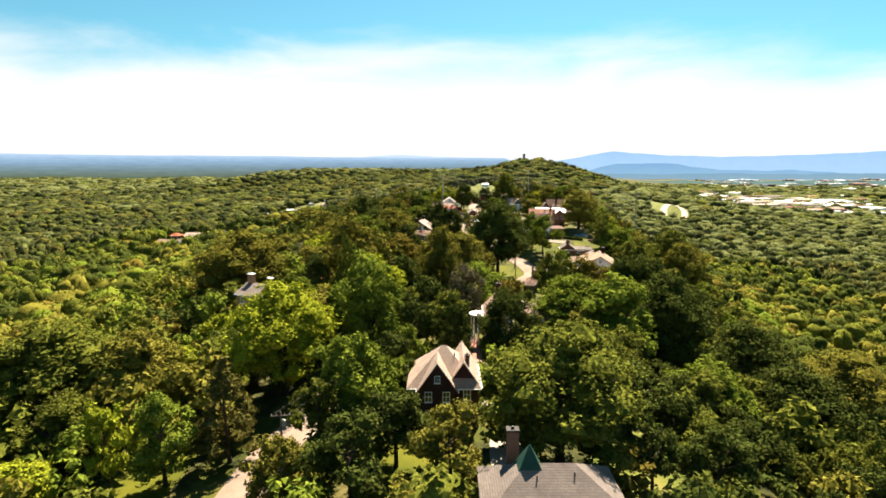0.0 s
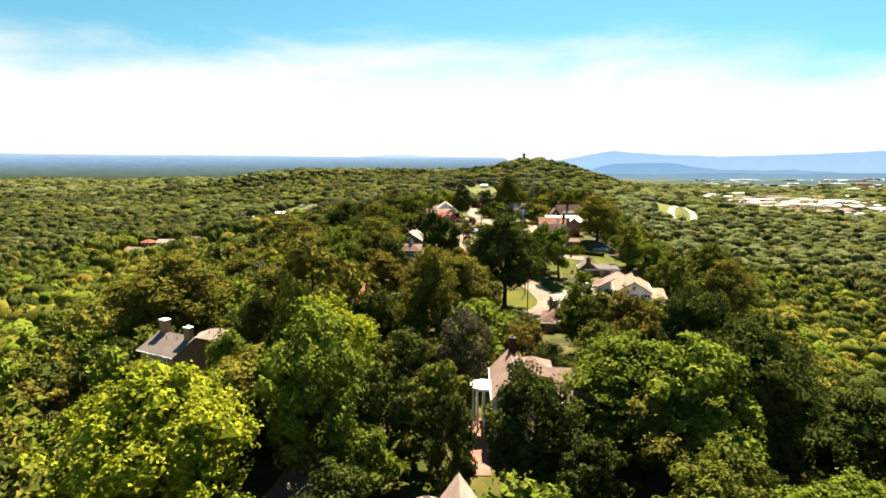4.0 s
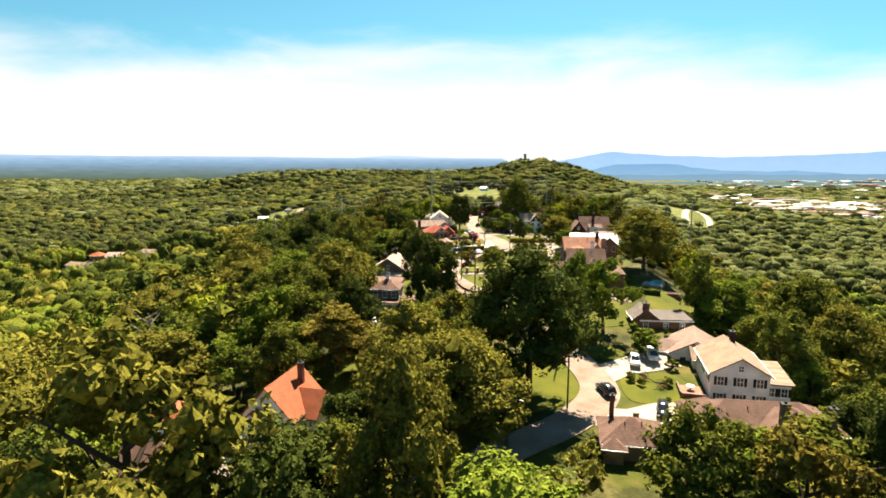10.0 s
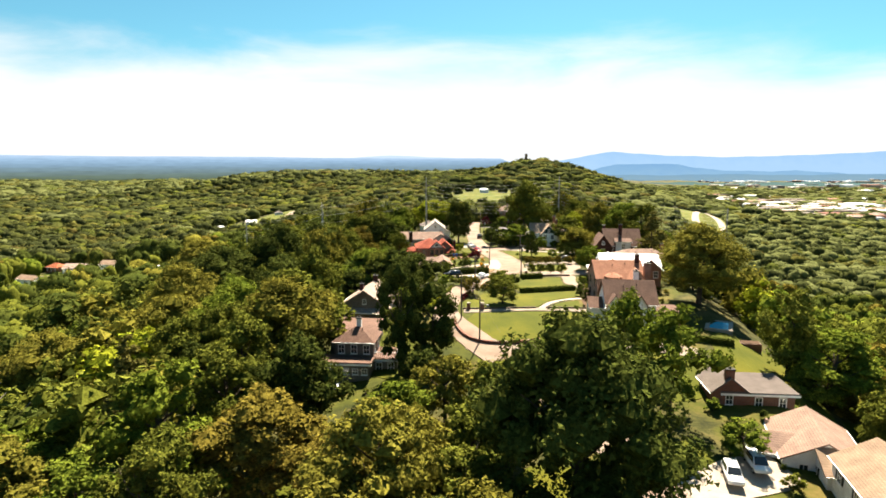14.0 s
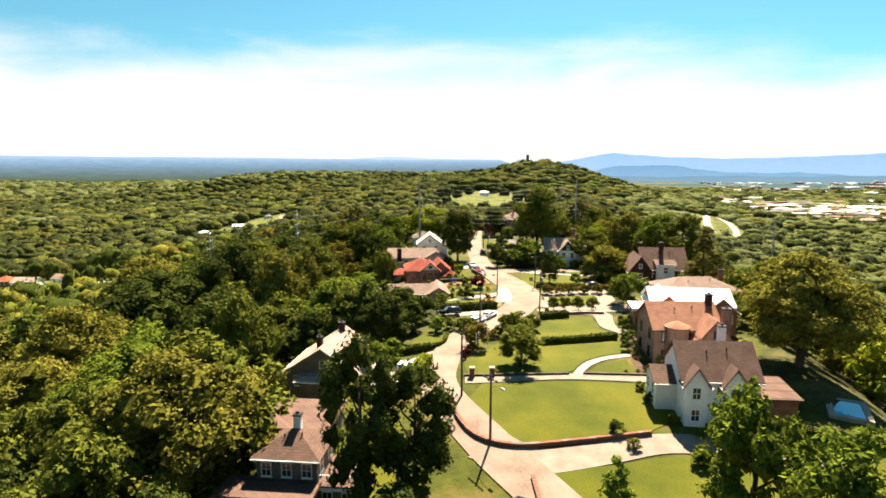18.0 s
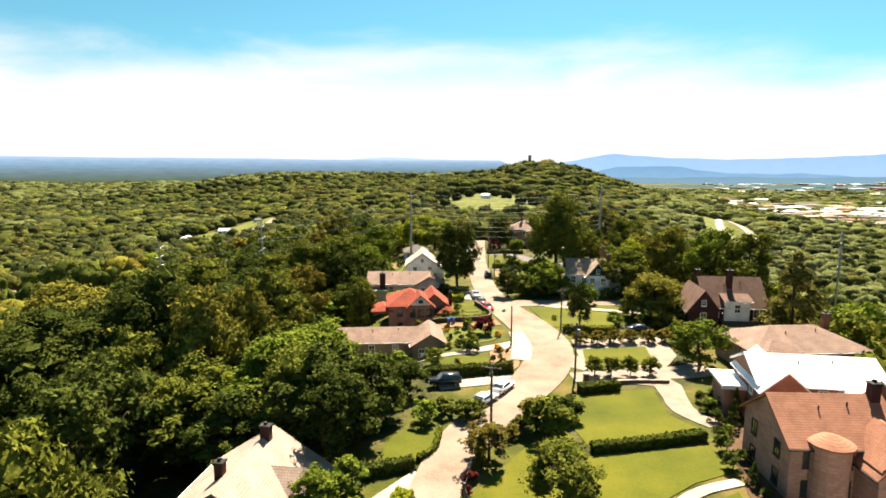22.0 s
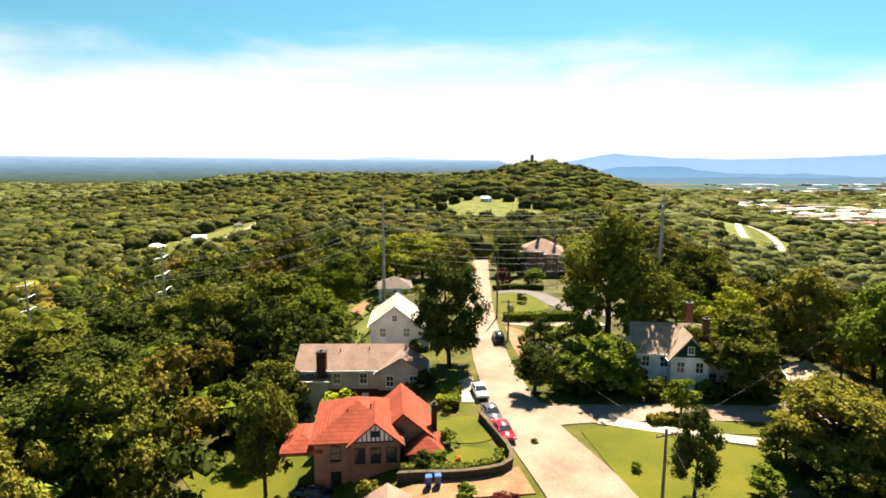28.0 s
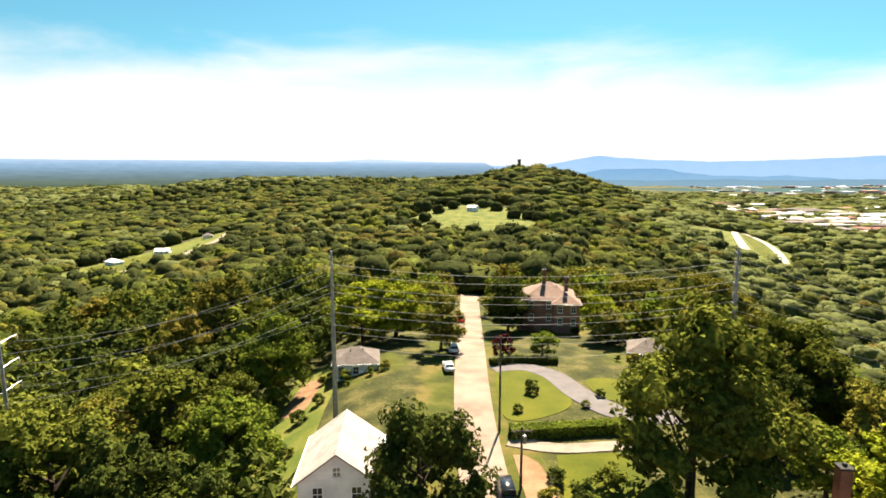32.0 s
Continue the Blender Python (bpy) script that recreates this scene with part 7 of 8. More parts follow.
def car(x, y, rz, kind, colour, label):
    """A parked vehicle with body, cabin, windows, lamps and wheels; its nose points to local +y."""
    if kind not in CAR_KIT:
        L, W, low, top = BODY_PROFILES[kind]
        def loft(prof, w0, w1, z0, z1):
            s, n = Shape(), len(prof)
            v = []
            for sx in (-1, 1):
                for (py, pz) in prof:
                    t = (pz - z0) / (z1 - z0)
                    v.append((sx * (w0 + (w1 - w0) * t) / 2, py, pz))
            f = [tuple(range(n)), tuple(range(2 * n - 1, n - 1, -1))]
            f += [(i, n + i, n + (i + 1) % n, (i + 1) % n) for i in range(n)]
            return s.add(v, f)
        body = loft(low, W, W * 0.95, 0.4, 1.1).mesh("body", None)
        cab = loft(top, W * 0.93, W * 0.74, top[0][1], top[1][1]).mesh("cabin", None)
        for me in (body, cab):
            bm = bmesh.new()
            bm.from_mesh(me)
            bmesh.ops.bevel(bm, geom=bm.edges[:], offset=0.07, segments=2, affect="EDGES", clamp_overlap=True)
            bmesh.ops.recalc_face_normals(bm, faces=bm.faces[:])
            bm.to_mesh(me)
            bm.free()
            me.polygons.foreach_set("use_smooth", np.ones(len(me.polygons), dtype=bool))
        (y0, z0), (y1, z1), (y2, z2), (y3, z3) = top
        g = 0.014
        def pane(ya, za, yb, zb, wa, wb, out):
            return Shape().add([(-wa, ya + out, za), (wa, ya + out, za), (wb, yb + out, zb), (-wb, yb + out, zb), (-wa, ya - out * 0.2, za), (wa, ya - out * 0.2, za), (wb, yb - out * 0.2, zb), (-wb, yb - out * 0.2, zb)],
                               [(0, 1, 2, 3), (7, 6, 5, 4), (0, 4, 5, 1), (1, 5, 6, 2), (2, 6, 7, 3), (3, 7, 4, 0)]).mesh("windscreen", GLASS)
        wind = pane(y3 - 0.05, z3 + 0.06, y2 + 0.06, z2 - 0.05, W * 0.42, W * 0.34, 0.05)
        rear = pane(y0 + 0.05, z0 + 0.08, y1 - 0.06, z1 - 0.08, W * 0.42, W * 0.34, -0.05)
        side = []
        for sx in (-1, 1):
            a, b = W * 0.465 + g, W * 0.375 + g
            q = [(sx * a, y0 + 0.3, z0 + 0.06), (sx * a, y3 - 0.32, z3 + 0.06), (sx * b, y2 - 0.02, z2 - 0.1), (sx * b, y1 + 0.12, z1 - 0.1)]
            side.append(Shape().add(q + [(p[0] - sx * 0.05, p[1], p[2]) for p in q], [(0, 1, 2, 3), (7, 6, 5, 4), (0, 4, 5, 1), (1, 5, 6, 2), (2, 6, 7, 3), (3, 7, 4, 0)]).mesh("side_window", GLASS))
        tyre = Shape().tube([(-0.12, 0, 0), (-0.08, 0, 0), (0.08, 0, 0), (0.12, 0, 0)], [0.29, 0.34, 0.34, 0.29], 18).mesh("tyre", TYRE)
        rim = Shape().tube([(-0.13, 0, 0), (0.13, 0, 0)], [0.21, 0.21], 14).mesh("rim", RIM)
        lamp = Shape().chamfer_box(-0.2, -0.04, -0.08, 0.2, 0.04, 0.08, 0.03)
        CAR_KIT[kind] = (L, W, body, cab, wind, rear, side, tyre, rim, lamp.mesh("headlight", LAMPCLEAR), lamp.mesh("tail_light", LAMPRED), low)
    L, W, body, cab, wind, rear, side, tyre, rim, hl, tl, low = CAR_KIT[kind]
    e = thing("parked_" + {"sedan": "car", "suv": "suv", "van": "van"}[kind], x, y, lift(x, y, 0.15), rz, label, "car", "parked vehicles")
    b2, c2 = body.copy(), cab.copy()
    for me in (b2, c2):
        me.materials.clear()
        me.materials.append(colour)
    part("body", b2, None, e)
    cb = part("cabin", c2, None, e)
    part("windscreen", wind, None, cb)
    part("rear_window", rear, None, cb)
    for s in side:
        part("side_window", s, None, cb)
    for sx in (-1, 1):
        for wy in (-L * 0.3, L * 0.31):
            w = part("wheel", tyre, None, e)
            w.location = (sx * (W / 2 - 0.1), wy, 0.34)
            part("rim", rim, None, w)
        h = part("headlight", hl, None, e)
        h.location = (sx * W * 0.36, L / 2 - 0.02, 0.7)
        t = part("tail_light", tl, None, e)
        t.location = (sx * W * 0.38, -L / 2 + 0.02, 0.8)
    return e


C_WHITE, C_RED, C_BLACK, C_SILVER, C_GREY = (paint("car_white", (0.75, 0.76, 0.77)), paint("car_red", (0.55, 0.015, 0.03)), paint("car_black", (0.012, 0.012, 0.014)),
                                             paint("car_silver", (0.45, 0.46, 0.48)), paint("car_grey", (0.10, 0.105, 0.115)))
car(41.2, 209.6, 165, "suv", C_WHITE, "white off-road vehicle parked on the driveway")
car(45.4, 212, 172, "van", C_WHITE, "white van parked beside the hedge")
car(32.2, 197.6, 10, "suv", C_BLACK, "dark car standing on the street")
car(39.0, 189.6, 160, "suv", C_BLACK, "black pickup parked on white concrete")
car(-36.5, 184, 80, "van", C_WHITE, "white van beside the orange-roofed garage")
car(17.1, 298.6, -32, "sedan", C_WHITE, "white sedan parked at the kerb")
car(14.2, 294.4, -38, "sedan", C_SILVER, "silver car parked at the kerb")
car(9.0, 300.6, 95, "suv", C_BLACK, "dark vehicle behind the clipped hedge")
car(18.7, 342.4, 192, "sedan", C_RED, "bright red car parked at the kerb")
car(17.8, 347.2, 190, "sedan", C_GREY, "dark grey car parked at the kerb")
car(16.9, 354.2, 187, "sedan", C_SILVER, "silver car parked at the kerb")
car(22.0, 378.2, 0, "suv", C_BLACK, "black car parked below the utility pole")
car(17.6, 418.4, 4, "sedan", C_WHITE, "white car parked under trees")
car(19.0, 430.6, 6, "suv", C_WHITE, "white vehicle parked under trees")
car(22.6, 462, 8, "sedan", C_RED, "small red car farther up the street")
car(14.6, 236.8, 62, "suv", C_BLACK, "dark car parked at the kerb below the lawn")
car(1.3, 268.6, -14, "sedan", C_WHITE, "white car parked beside the thick hedge")
car(-11.9, 233.6, 10, "sedan", C_WHITE, "white car parked by the grey house")
car(45.4, 326, 85, "sedan", C_BLACK, "dark car beside the low wall")
car(-2.2, 336, 70, "sedan", C_BLACK, "dark car under the brick house's deck")


# ---- garden things ----
for bx, by in ((31.5, 304.2), (33.9, 304), (36.8, 304), (39.7, 304)):
    tree(bx, by, 3.4, 1.5, "oak2", "oak", "small round ornamental tree in a row of four")
for bx, by in ((33.1, 319.0), (35.9, 319.0), (38.9, 319.4), (42.1, 320), (45.4, 320), (48.3, 320)):
    tree(bx, by, 2.9, 1.6, "oak1", "rust", "small reddish ornamental tree beside the drive")
for bx, by, hh, rr in ((43.3, 294.7, 1.8, 1.0), (42.4, 291.5, 2.0, 1.1), (44.9, 292.5, 2.3, 1.3), (42.1, 288.4, 1.9, 1.1), (39.9, 281.1, 2.3, 1.8), (38.6, 277.2, 2.2, 1.6), (39.5, 272.5, 1.2, 0.8), (39.7, 270.4, 1.2, 0.8),
                       (38.6, 268.0, 1.2, 0.9), (35.0, 267.1, 0.8, 0.5), (37.1, 267.0, 0.9, 0.6), (40.8, 279, 1.6, 1.1), (40.6, 284.2, 1.7, 1.1), (45.0, 295.6, 1.8, 1.0)):
    tree(bx, by, hh, rr, "low1", "dark", "round clipped dark bush beside the stone house")
for bx, by, hh, rr in ((43.6, 287.0, 4.0, 0.9), (39.2, 274.4, 2.8, 0.8), (40.1, 267.4, 3.2, 0.9), (45.2, 289.6, 4.4, 0.9)):
    tree(bx, by, hh, rr, "cone0", "dark", "slim dark conifer beside the stone house")
for bx, by, hh, rr, lf in ((6.2, 288.6, 3.6, 2.0, "maple"), (1.4, 289.6, 5.0, 2.6, "oak"), (11.3, 290.0, 2.7, 1.7, "dark"), (13.2, 291.0, 2.4, 1.5, "dark"), (9.0, 291.0, 2.8, 1.8, "oak"), (11.2, 275.5, 1.5, 1.3, "plum"), (12.4, 277.6, 1.8, 1.4, "rust"),
                           (10.7, 273.3, 1.1, 0.9, "plum"), (16.6, 284.5, 2.0, 1.3, "rust"), (17.6, 286.6, 2.2, 1.4, "dark"), (24.2, 289.5, 3.6, 2.0, "dark"), (-0.6, 274, 4.2, 2.2, "maple"), (2.0, 262.6, 3.8, 2.0, "maple"),
                           (7.2, 309.5, 3.4, 1.9, "oak"), (3.4, 313.0, 1.4, 1.0, "dark"), (6.4, 313.2, 1.2, 1.0, "rust"), (14.0, 315.4, 2.6, 1.4, "dark"), (1.6, 311.2, 3.8, 2.4, "maple"), (-1.4, 308.6, 4.4, 2.6, "oak"),
                           (31.6, 334.6, 1.2, 0.9, "maple"), (42.5, 330.0, 3.4, 1.9, "maple"), (50.6, 327.5, 4.6, 2.6, "olive"), (54.5, 330.0, 5.2, 2.8, "dark"), (47.5, 329.0, 4.2, 2.2, "dark"), (52.0, 323.5, 3.4, 2.4, "oak"),
                           (9.6, 356.6, 3.2, 1.6, "dark"), (12.2, 348.6, 1.2, 1.0, "oak"), (10.4, 358.6, 2.6, 1.5, "oak"), (-11, 357, 7.0, 3.6, "maple"), (-15.5, 361, 8.0, 4.0, "dark"), (-9.5, 352.5, 5.0, 2.6, "oak")):
    tree(bx, by, hh, rr, "low0" if hh < 4.5 else "oak1", lf, "leafy garden shrub at the edge of a yard" if lf != "plum" else "low shrub with dark purple leaves")
gr = random.Random(17)
for k in range(46):                               # dense shrubbery in front of the white house with the green gable
    bx, by = (gr.uniform(24.6, 39), gr.uniform(352.8, 364)) if k < 32 else (gr.uniform(39, 56), gr.uniform(351.9, 354.3))
    if np.min(np.hypot(_rd[:, 0] - bx, _rd[:, 1] - by)) < 5.2:
        continue
    hh = gr.uniform(2.2, 4.6) if k < 32 else gr.uniform(1.6, 3.0)
    tree(bx, by, hh, hh * gr.uniform(0.5, 0.72), gr.choice(["low0", "low1"]), gr.choice(["maple", "dark", "oak", "dark", "maple", "olive"]), "dense leafy shrub below the white house")
for bx, by, hh, lf in ((-8, 398, 2.4, "dark"), (-10, 393, 2.2, "oak"), (-7, 407, 2.6, "dark"), (-12.5, 403, 2.4, "dark"), (-6, 396, 1.6, "oak"), (-4.5, 412, 2.2, "dark"), (-9, 387, 2.0, "oak"), (-12, 412, 2.4, "oak")):
    tree(bx, by, hh, hh * 0.55, "low0", lf, "rounded shrub in the dry yard")
for bx, by, hh, lf in ((16.8, 325, 3.6, "plum"), (12.5, 316.6, 2.4, "dark"), (30.5, 407, 2.6, "dark"), (27, 399.6, 1.6, "dark"), (37.5, 401, 1.4, "oak"), (41, 405, 1.6, "dark"), (13.2, 336.6, 0.9, "bloom"),
                       (38.4, 257, 2.2, "dark"), (36.8, 253, 1.6, "oak"), (39, 249.8, 1.6, "maple"), (43, 249.6, 1.8, "dark"), (46.5, 251.5, 2.4, "dark"), (35.6, 258, 1.8, "dark"), (35.5, 261.6, 1.5, "oak"),
                       (44, 200.5, 2.0, "oak"), (35, 212, 1.2, "oak"), (47.6, 207.6, 2.4, "oak"), (31, 375, 1.8, "maple"), (28, 380, 2.4, "dark"), (9.6, 340, 1.6, "oak"), (10, 345.4, 1.8, "maple"), (14.6, 322, 1.2, "lime"),
                       (11.5, 321, 1.2, "oak"), (19.5, 309, 1.0, "oak"), (18.2, 312.6, 0.9, "maple"), (7, 318, 1.8, "oak"), (26.4, 375.5, 2.6, "olive"), (34, 379, 3.4, "oak"), (22, 340.5, 0.8, "oak")):
    tree(bx, by, hh, hh * 0.6, "low0" if lf != "plum" else "oak2", lf, "garden shrub beside lawn and paving" if lf != "plum" else "small tree with dark purple leaves")

# swimming pool and deck
pool = thing("swimming_pool", 61.5, 256, lift(61.5, 256, 0.0), -28, "blue swimming pool with pale stone rim", "swimming pool")
for a in ((-2.5, -3.6, -1.7, 3.6), (1.7, -3.6, 2.5, 3.6), (-1.7, -3.6, 1.7, -2.8), (-1.7, 2.8, 1.7, 3.6)):
    part("rim_slab", Shape().chamfer_box(a[0] + 0.01, a[1], -1.5, a[2] - 0.01, a[3], 0.16, 0.03), CONCRETE, pool)
part("water", Shape().box(-1.7, -2.8, -1.0, 1.7, 2.8, 0.06), POOLWATER, pool, "clear blue pool water")
planter = thing("brick_planter", 64.2, 249.2, lift(64.2, 249.2, 0.0), -12, "red brick planter box on the yard lawn", "planter")
part("box", Shape().chamfer_box(-1.8, -1.1, -0.8, 1.8, 1.1, 0.9, 0.05), BRICK, planter)
part("soil", Shape().box(-1.6, -0.9, 0.905, 1.6, 0.9, 0.96), MULCH, planter)
play = thing("playground_slide", 66.5, 213, lift(66.5, 213, 0), -15, "green slide and deck behind the white house", "slide")
part("slide_bed", Shape().add([(-1.6, -3, 0.4), (1.6, -3, 0.4), (1.6, 3, 3.4), (-1.6, 3, 3.4), (-1.6, -3, 0.25), (1.6, -3, 0.25), (1.6, 3, 3.25), (-1.6, 3, 3.25)],
     [(0, 1, 2, 3), (7, 6, 5, 4), (0, 4, 5, 1), (1, 5, 6, 2), (2, 6, 7, 3), (3, 7, 4, 0)]), paint("bright_green_plastic", (0.02, 0.42, 0.10)), play)
for sx, sy, hh in ((-1.5, -2.8, 0.3), (1.5, -2.8, 0.3), (-1.5, 2.8, 3.2), (1.5, 2.8, 3.2)):
    part("leg", Shape().box(sx - 0.08, sy - 0.08, -2.5, sx + 0.08, sy + 0.08, hh), WOOD, play)

# round porch of the white colonial house
porch = thing("round_porch", 7.9, 126.0, 5.6, 0, "white round porch on slim columns", "porch")
part("porch_roof", Shape().tube([(0, 0, 4.3), (0, 0, 4.4), (0, 0, 4.75), (0, 0, 4.85)], [1.9, 2.1, 2.1, 1.7], 24), TRIMWHITE, porch)
for k in range(6):
    a = math.pi / 2 + k * math.pi / 5
    part("column", Shape().tube([(math.cos(a) * 1.7, math.sin(a) * 1.7, -2.8), (math.cos(a) * 1.7, math.sin(a) * 1.7, 2), (math.cos(a) * 1.7, math.sin(a) * 1.7, 4.32)], [0.17, 0.14, 0.12], 10), TRIMWHITE, porch)

# bare dead tree
snag = thing("dead_tree", -55, 216, lift(-55, 216, -0.1), 0, "bare pale dead tree with broken limbs", "tree")
sr = random.Random(4)
part("trunk", Shape().tube([(0, 0, -0.5), (0.2, 0, 6), (0.7, 0.2, 12), (0.5, 0, 15)], [0.45, 0.36, 0.24, 0.12], 9), DEADWOOD, snag)
for k in range(9):
    a, z0, ln = k * 2.3, 6.5 + k * 0.95, sr.uniform(2.6, 5.2)
    c, s = math.cos(a), math.sin(a)
    part("limb", Shape().tube([(0.4, 0, z0), (0.4 + c * ln * 0.5, s * ln * 0.5, z0 + 1.2), (0.4 + c * ln, s * ln, z0 + 1.5 + sr.uniform(0.4, 2.4))], [0.16, 0.10, 0.03], 6), DEADWOOD, snag)

for k, (tx, ty) in enumerate(((10.2, 332.9), (11.1, 333.0))):
    tb = thing("wheelie_bin", tx, ty - 0.9, lift(tx, ty - 0.9, 0.15), 5 * k, "blue wheeled rubbish bin by the wall", "bin", "rubbish bins")
    part("bin_body", Shape().add([(-0.25, -0.3, 0.05), (0.25, -0.3, 0.05), (0.25, 0.3, 0.05), (-0.25, 0.3, 0.05), (-0.31, -0.36, 1.0), (0.31, -0.36, 1.0), (0.31, 0.36, 1.0), (-0.31, 0.36, 1.0)],
         [(3, 2, 1, 0), (4, 5, 6, 7), (0, 1, 5, 4), (1, 2, 6, 5), (2, 3, 7, 6), (3, 0, 4, 7)]), paint("bin_blue", (0.02, 0.06, 0.22)), tb)
    part("lid", Shape().chamfer_box(-0.34, -0.4, 1.0, 0.34, 0.38, 1.1, 0.04), paint("bin_lid_blue", (0.03, 0.09, 0.3)), tb)

# ---- valley: highway, town and scattered houses ----
patch("verge", [(330, 815), (336, 850), (356, 905), (388, 975), (392, 960), (374, 912), (352, 860)], LAWN, 0.5, "green verge between the highway lanes", "verge", cell=9)
patch("highway_bank", [(318, 1000), (313, 824), (340, 800), (372, 850), (398, 930), (408, 1000)], ROUGHGRASS, 0.3, "rough grass along the highway", "verge", cell=12)
patch("valley_meadow", [(-272, 800), (-243, 696), (-182, 700), (-168, 780), (-180, 955), (-215, 990), (-243, 900)], ROUGHGRASS, 0.25, "open rough meadow in the valley", "meadow", cell=12)
ribbon("highway_1", [(321, 832, 6), (325, 848, 8), (334, 877, 9), (350, 915, 8.5), (370, 958, 8), (390, 996, 7)], CONCRETE, 1.3, "pale concrete highway rounding the hill", "road")
ribbon("highway_2", [(337, 812, 5), (345, 828, 7), (361, 864, 8), (378, 910, 8), (392, 958, 7), (402, 996, 6)], CONCRETE, 1.1, "pale highway lane with traffic", "road")
ribbon("valley_road", [(-235, 705, 5), (-216, 733, 6), (-197, 757, 6), (-187, 780, 6), (-193, 812, 6.5), (-197, 845, 7), (-195, 890, 8), (-195, 925, 9), (-199, 960, 9)], DRIVE, 1.0, "pale road on a clearing in the valley", "road")
patch("valley_lawn", [(-264, 800), (-240, 856), (-206, 852), (-200, 800), (-212, 768), (-240, 772)], LAWN, 0.5, "green clearing in the valley", "lawn", cell=9)
ribbon("west_street", [(-205, 430, 6), (-192, 452, 6), (-170, 468, 6), (-150, 476, 6), (-128, 470, 5)], DRIVE, 1.0, "pale street in the west valley", "road")
patch("west_lawn", [(-150, 405), (-135, 430), (-112, 425), (-118, 398)], LAWN, 0.6, "sunny lawn on the west slope", "lawn", cell=5)
patch("west_clearing", [(-245, 430), (-235, 500), (-185, 500), (-160, 450), (-190, 420)], ROUGHGRASS, 0.4, "grassy clearing between valley houses", "clearing", cell=8)

vr = random.Random(8)


def valley_house(x, y, rz, roof, wall, w=11, d=8, h=3.2, kind="gx"):
    house("valley_house", x, y, float(land(x, y)), rz, "distant low house among valley trees", [(0, 0, w, d, h, kind, 2.2, {"S": (3, 1)})], wall, roof, group="houses in the valley")


for hx, hy, rf, wl_ in ((-226, 468, ROOFTAN, WHITEWALL), (-205, 455, ROOFGREY, CREAMWALL), (-190, 446, ROOFMAUVE, TANBRICK), (-232, 500, ROOFORANGE, BRICK), (-188, 482, ROOFTAN, WHITEWALL), (-172, 458, ROOFPINK, CREAMWALL), (-212, 488, ROOFPINK, WHITEWALL),
                        (-246, 812, ROOFWHITE, WHITEWALL), (-226, 860, ROOFWHITE, WHITEWALL), (-216, 948, ROOFGREY, WHITEWALL), (-300, 660, ROOFTAN, WHITEWALL), (-345, 690, ROOFPINK, CREAMWALL), (-270, 930, ROOFTAN, CREAMWALL),
                        (-77, 318, ROOFMAUVE, GREYWALL), (-70, 352, ROOFPINK, WHITEWALL), (-78, 330, ROOFGREY, CREAMWALL), (-187, 385, ROOFRED, WHITEWALL), (-140, 440, ROOFWHITE, WHITEWALL), (64, 884, ROOFWHITE, WHITEWALL), (-150, 560, ROOFPINK, WHITEWALL), (-334, 616, ROOFORANGE, CREAMWALL), (-308, 628, ROOFWHITE, WHITEWALL), (-283, 556, ROOFTAN, CREAMWALL), (-186, 424, ROOFWHITE, WHITEWALL), (-376, 694, ROOFPINK, CREAMWALL), (-69, 301, ROOFTAN, CREAMWALL), (-420, 900, ROOFTAN, WHITEWALL), (-118, 404, ROOFTAN, WHITEWALL)):
    valley_house(hx, hy, vr.uniform(-35, 35), rf, wl_, vr.uniform(9, 14), vr.uniform(7, 9), vr.uniform(3, 4.5), "gx" if vr.random() < 0.6 else "hip")

# warehouses and streets of the town in the east valley, too far to pick apart
tw, tf, ti = [], [], []
TOWNMATS = [ROOFWHITE, CONCRETE, BRICK, ROOFGREY, ROSEBRICK]
for k in range(430):
    band = vr.random()
    yy = vr.uniform(1200, 1980) if band < 0.66 else vr.uniform(2300, 3600)
    xx = vr.uniform(660 + (yy - 1200) * 0.14, 930 + (yy - 1200) * 0.62) if band < 0.66 else yy * vr.uniform(0.43, 0.78)
    big = vr.random() < 0.35
    w, d, h = (vr.uniform(30, 80), vr.uniform(20, 45), vr.uniform(6, 11)) if big else (vr.uniform(10, 24), vr.uniform(9, 18), vr.uniform(4, 9))
    z = float(land(xx, yy))
    s = Shape().chamfer_box(xx - w / 2, yy - d / 2, z - 3, xx + w / 2, yy + d / 2, z + h, 0.6)
    n0 = len(tw)
    tw += s.v
    tf += [tuple(i + n0 for i in f) for f in s.f]
    ti += [vr.choices(range(5), (5, 2.2, 1.4, 2.2, 1.6))[0]] * len(s.f)
tagged(new("town", mesh_of("town", tw, tf, TOWNMATS, ti)), "pale warehouses and roofs of a distant town", "town", kind="stuff")
pv = [(xx, yy, float(land(xx, yy)) + 1.0) for yy in np.linspace(1200, 1960, 13) for xx in np.linspace(660 + (yy - 1200) * 0.14, 930 + (yy - 1200) * 0.62, 13)]
pf = [(i * 13 + j, i * 13 + j + 1, (i + 1) * 13 + j + 1, (i + 1) * 13 + j) for i in range(12) for j in range(12) if (i * 7 + j * 5 + i * j) % 7 == 0]
tagged(new("pavement", mesh_of("pavement", pv, pf, (DRIVE,))), "pale yards and car parks of the town", "pavement", kind="structure")

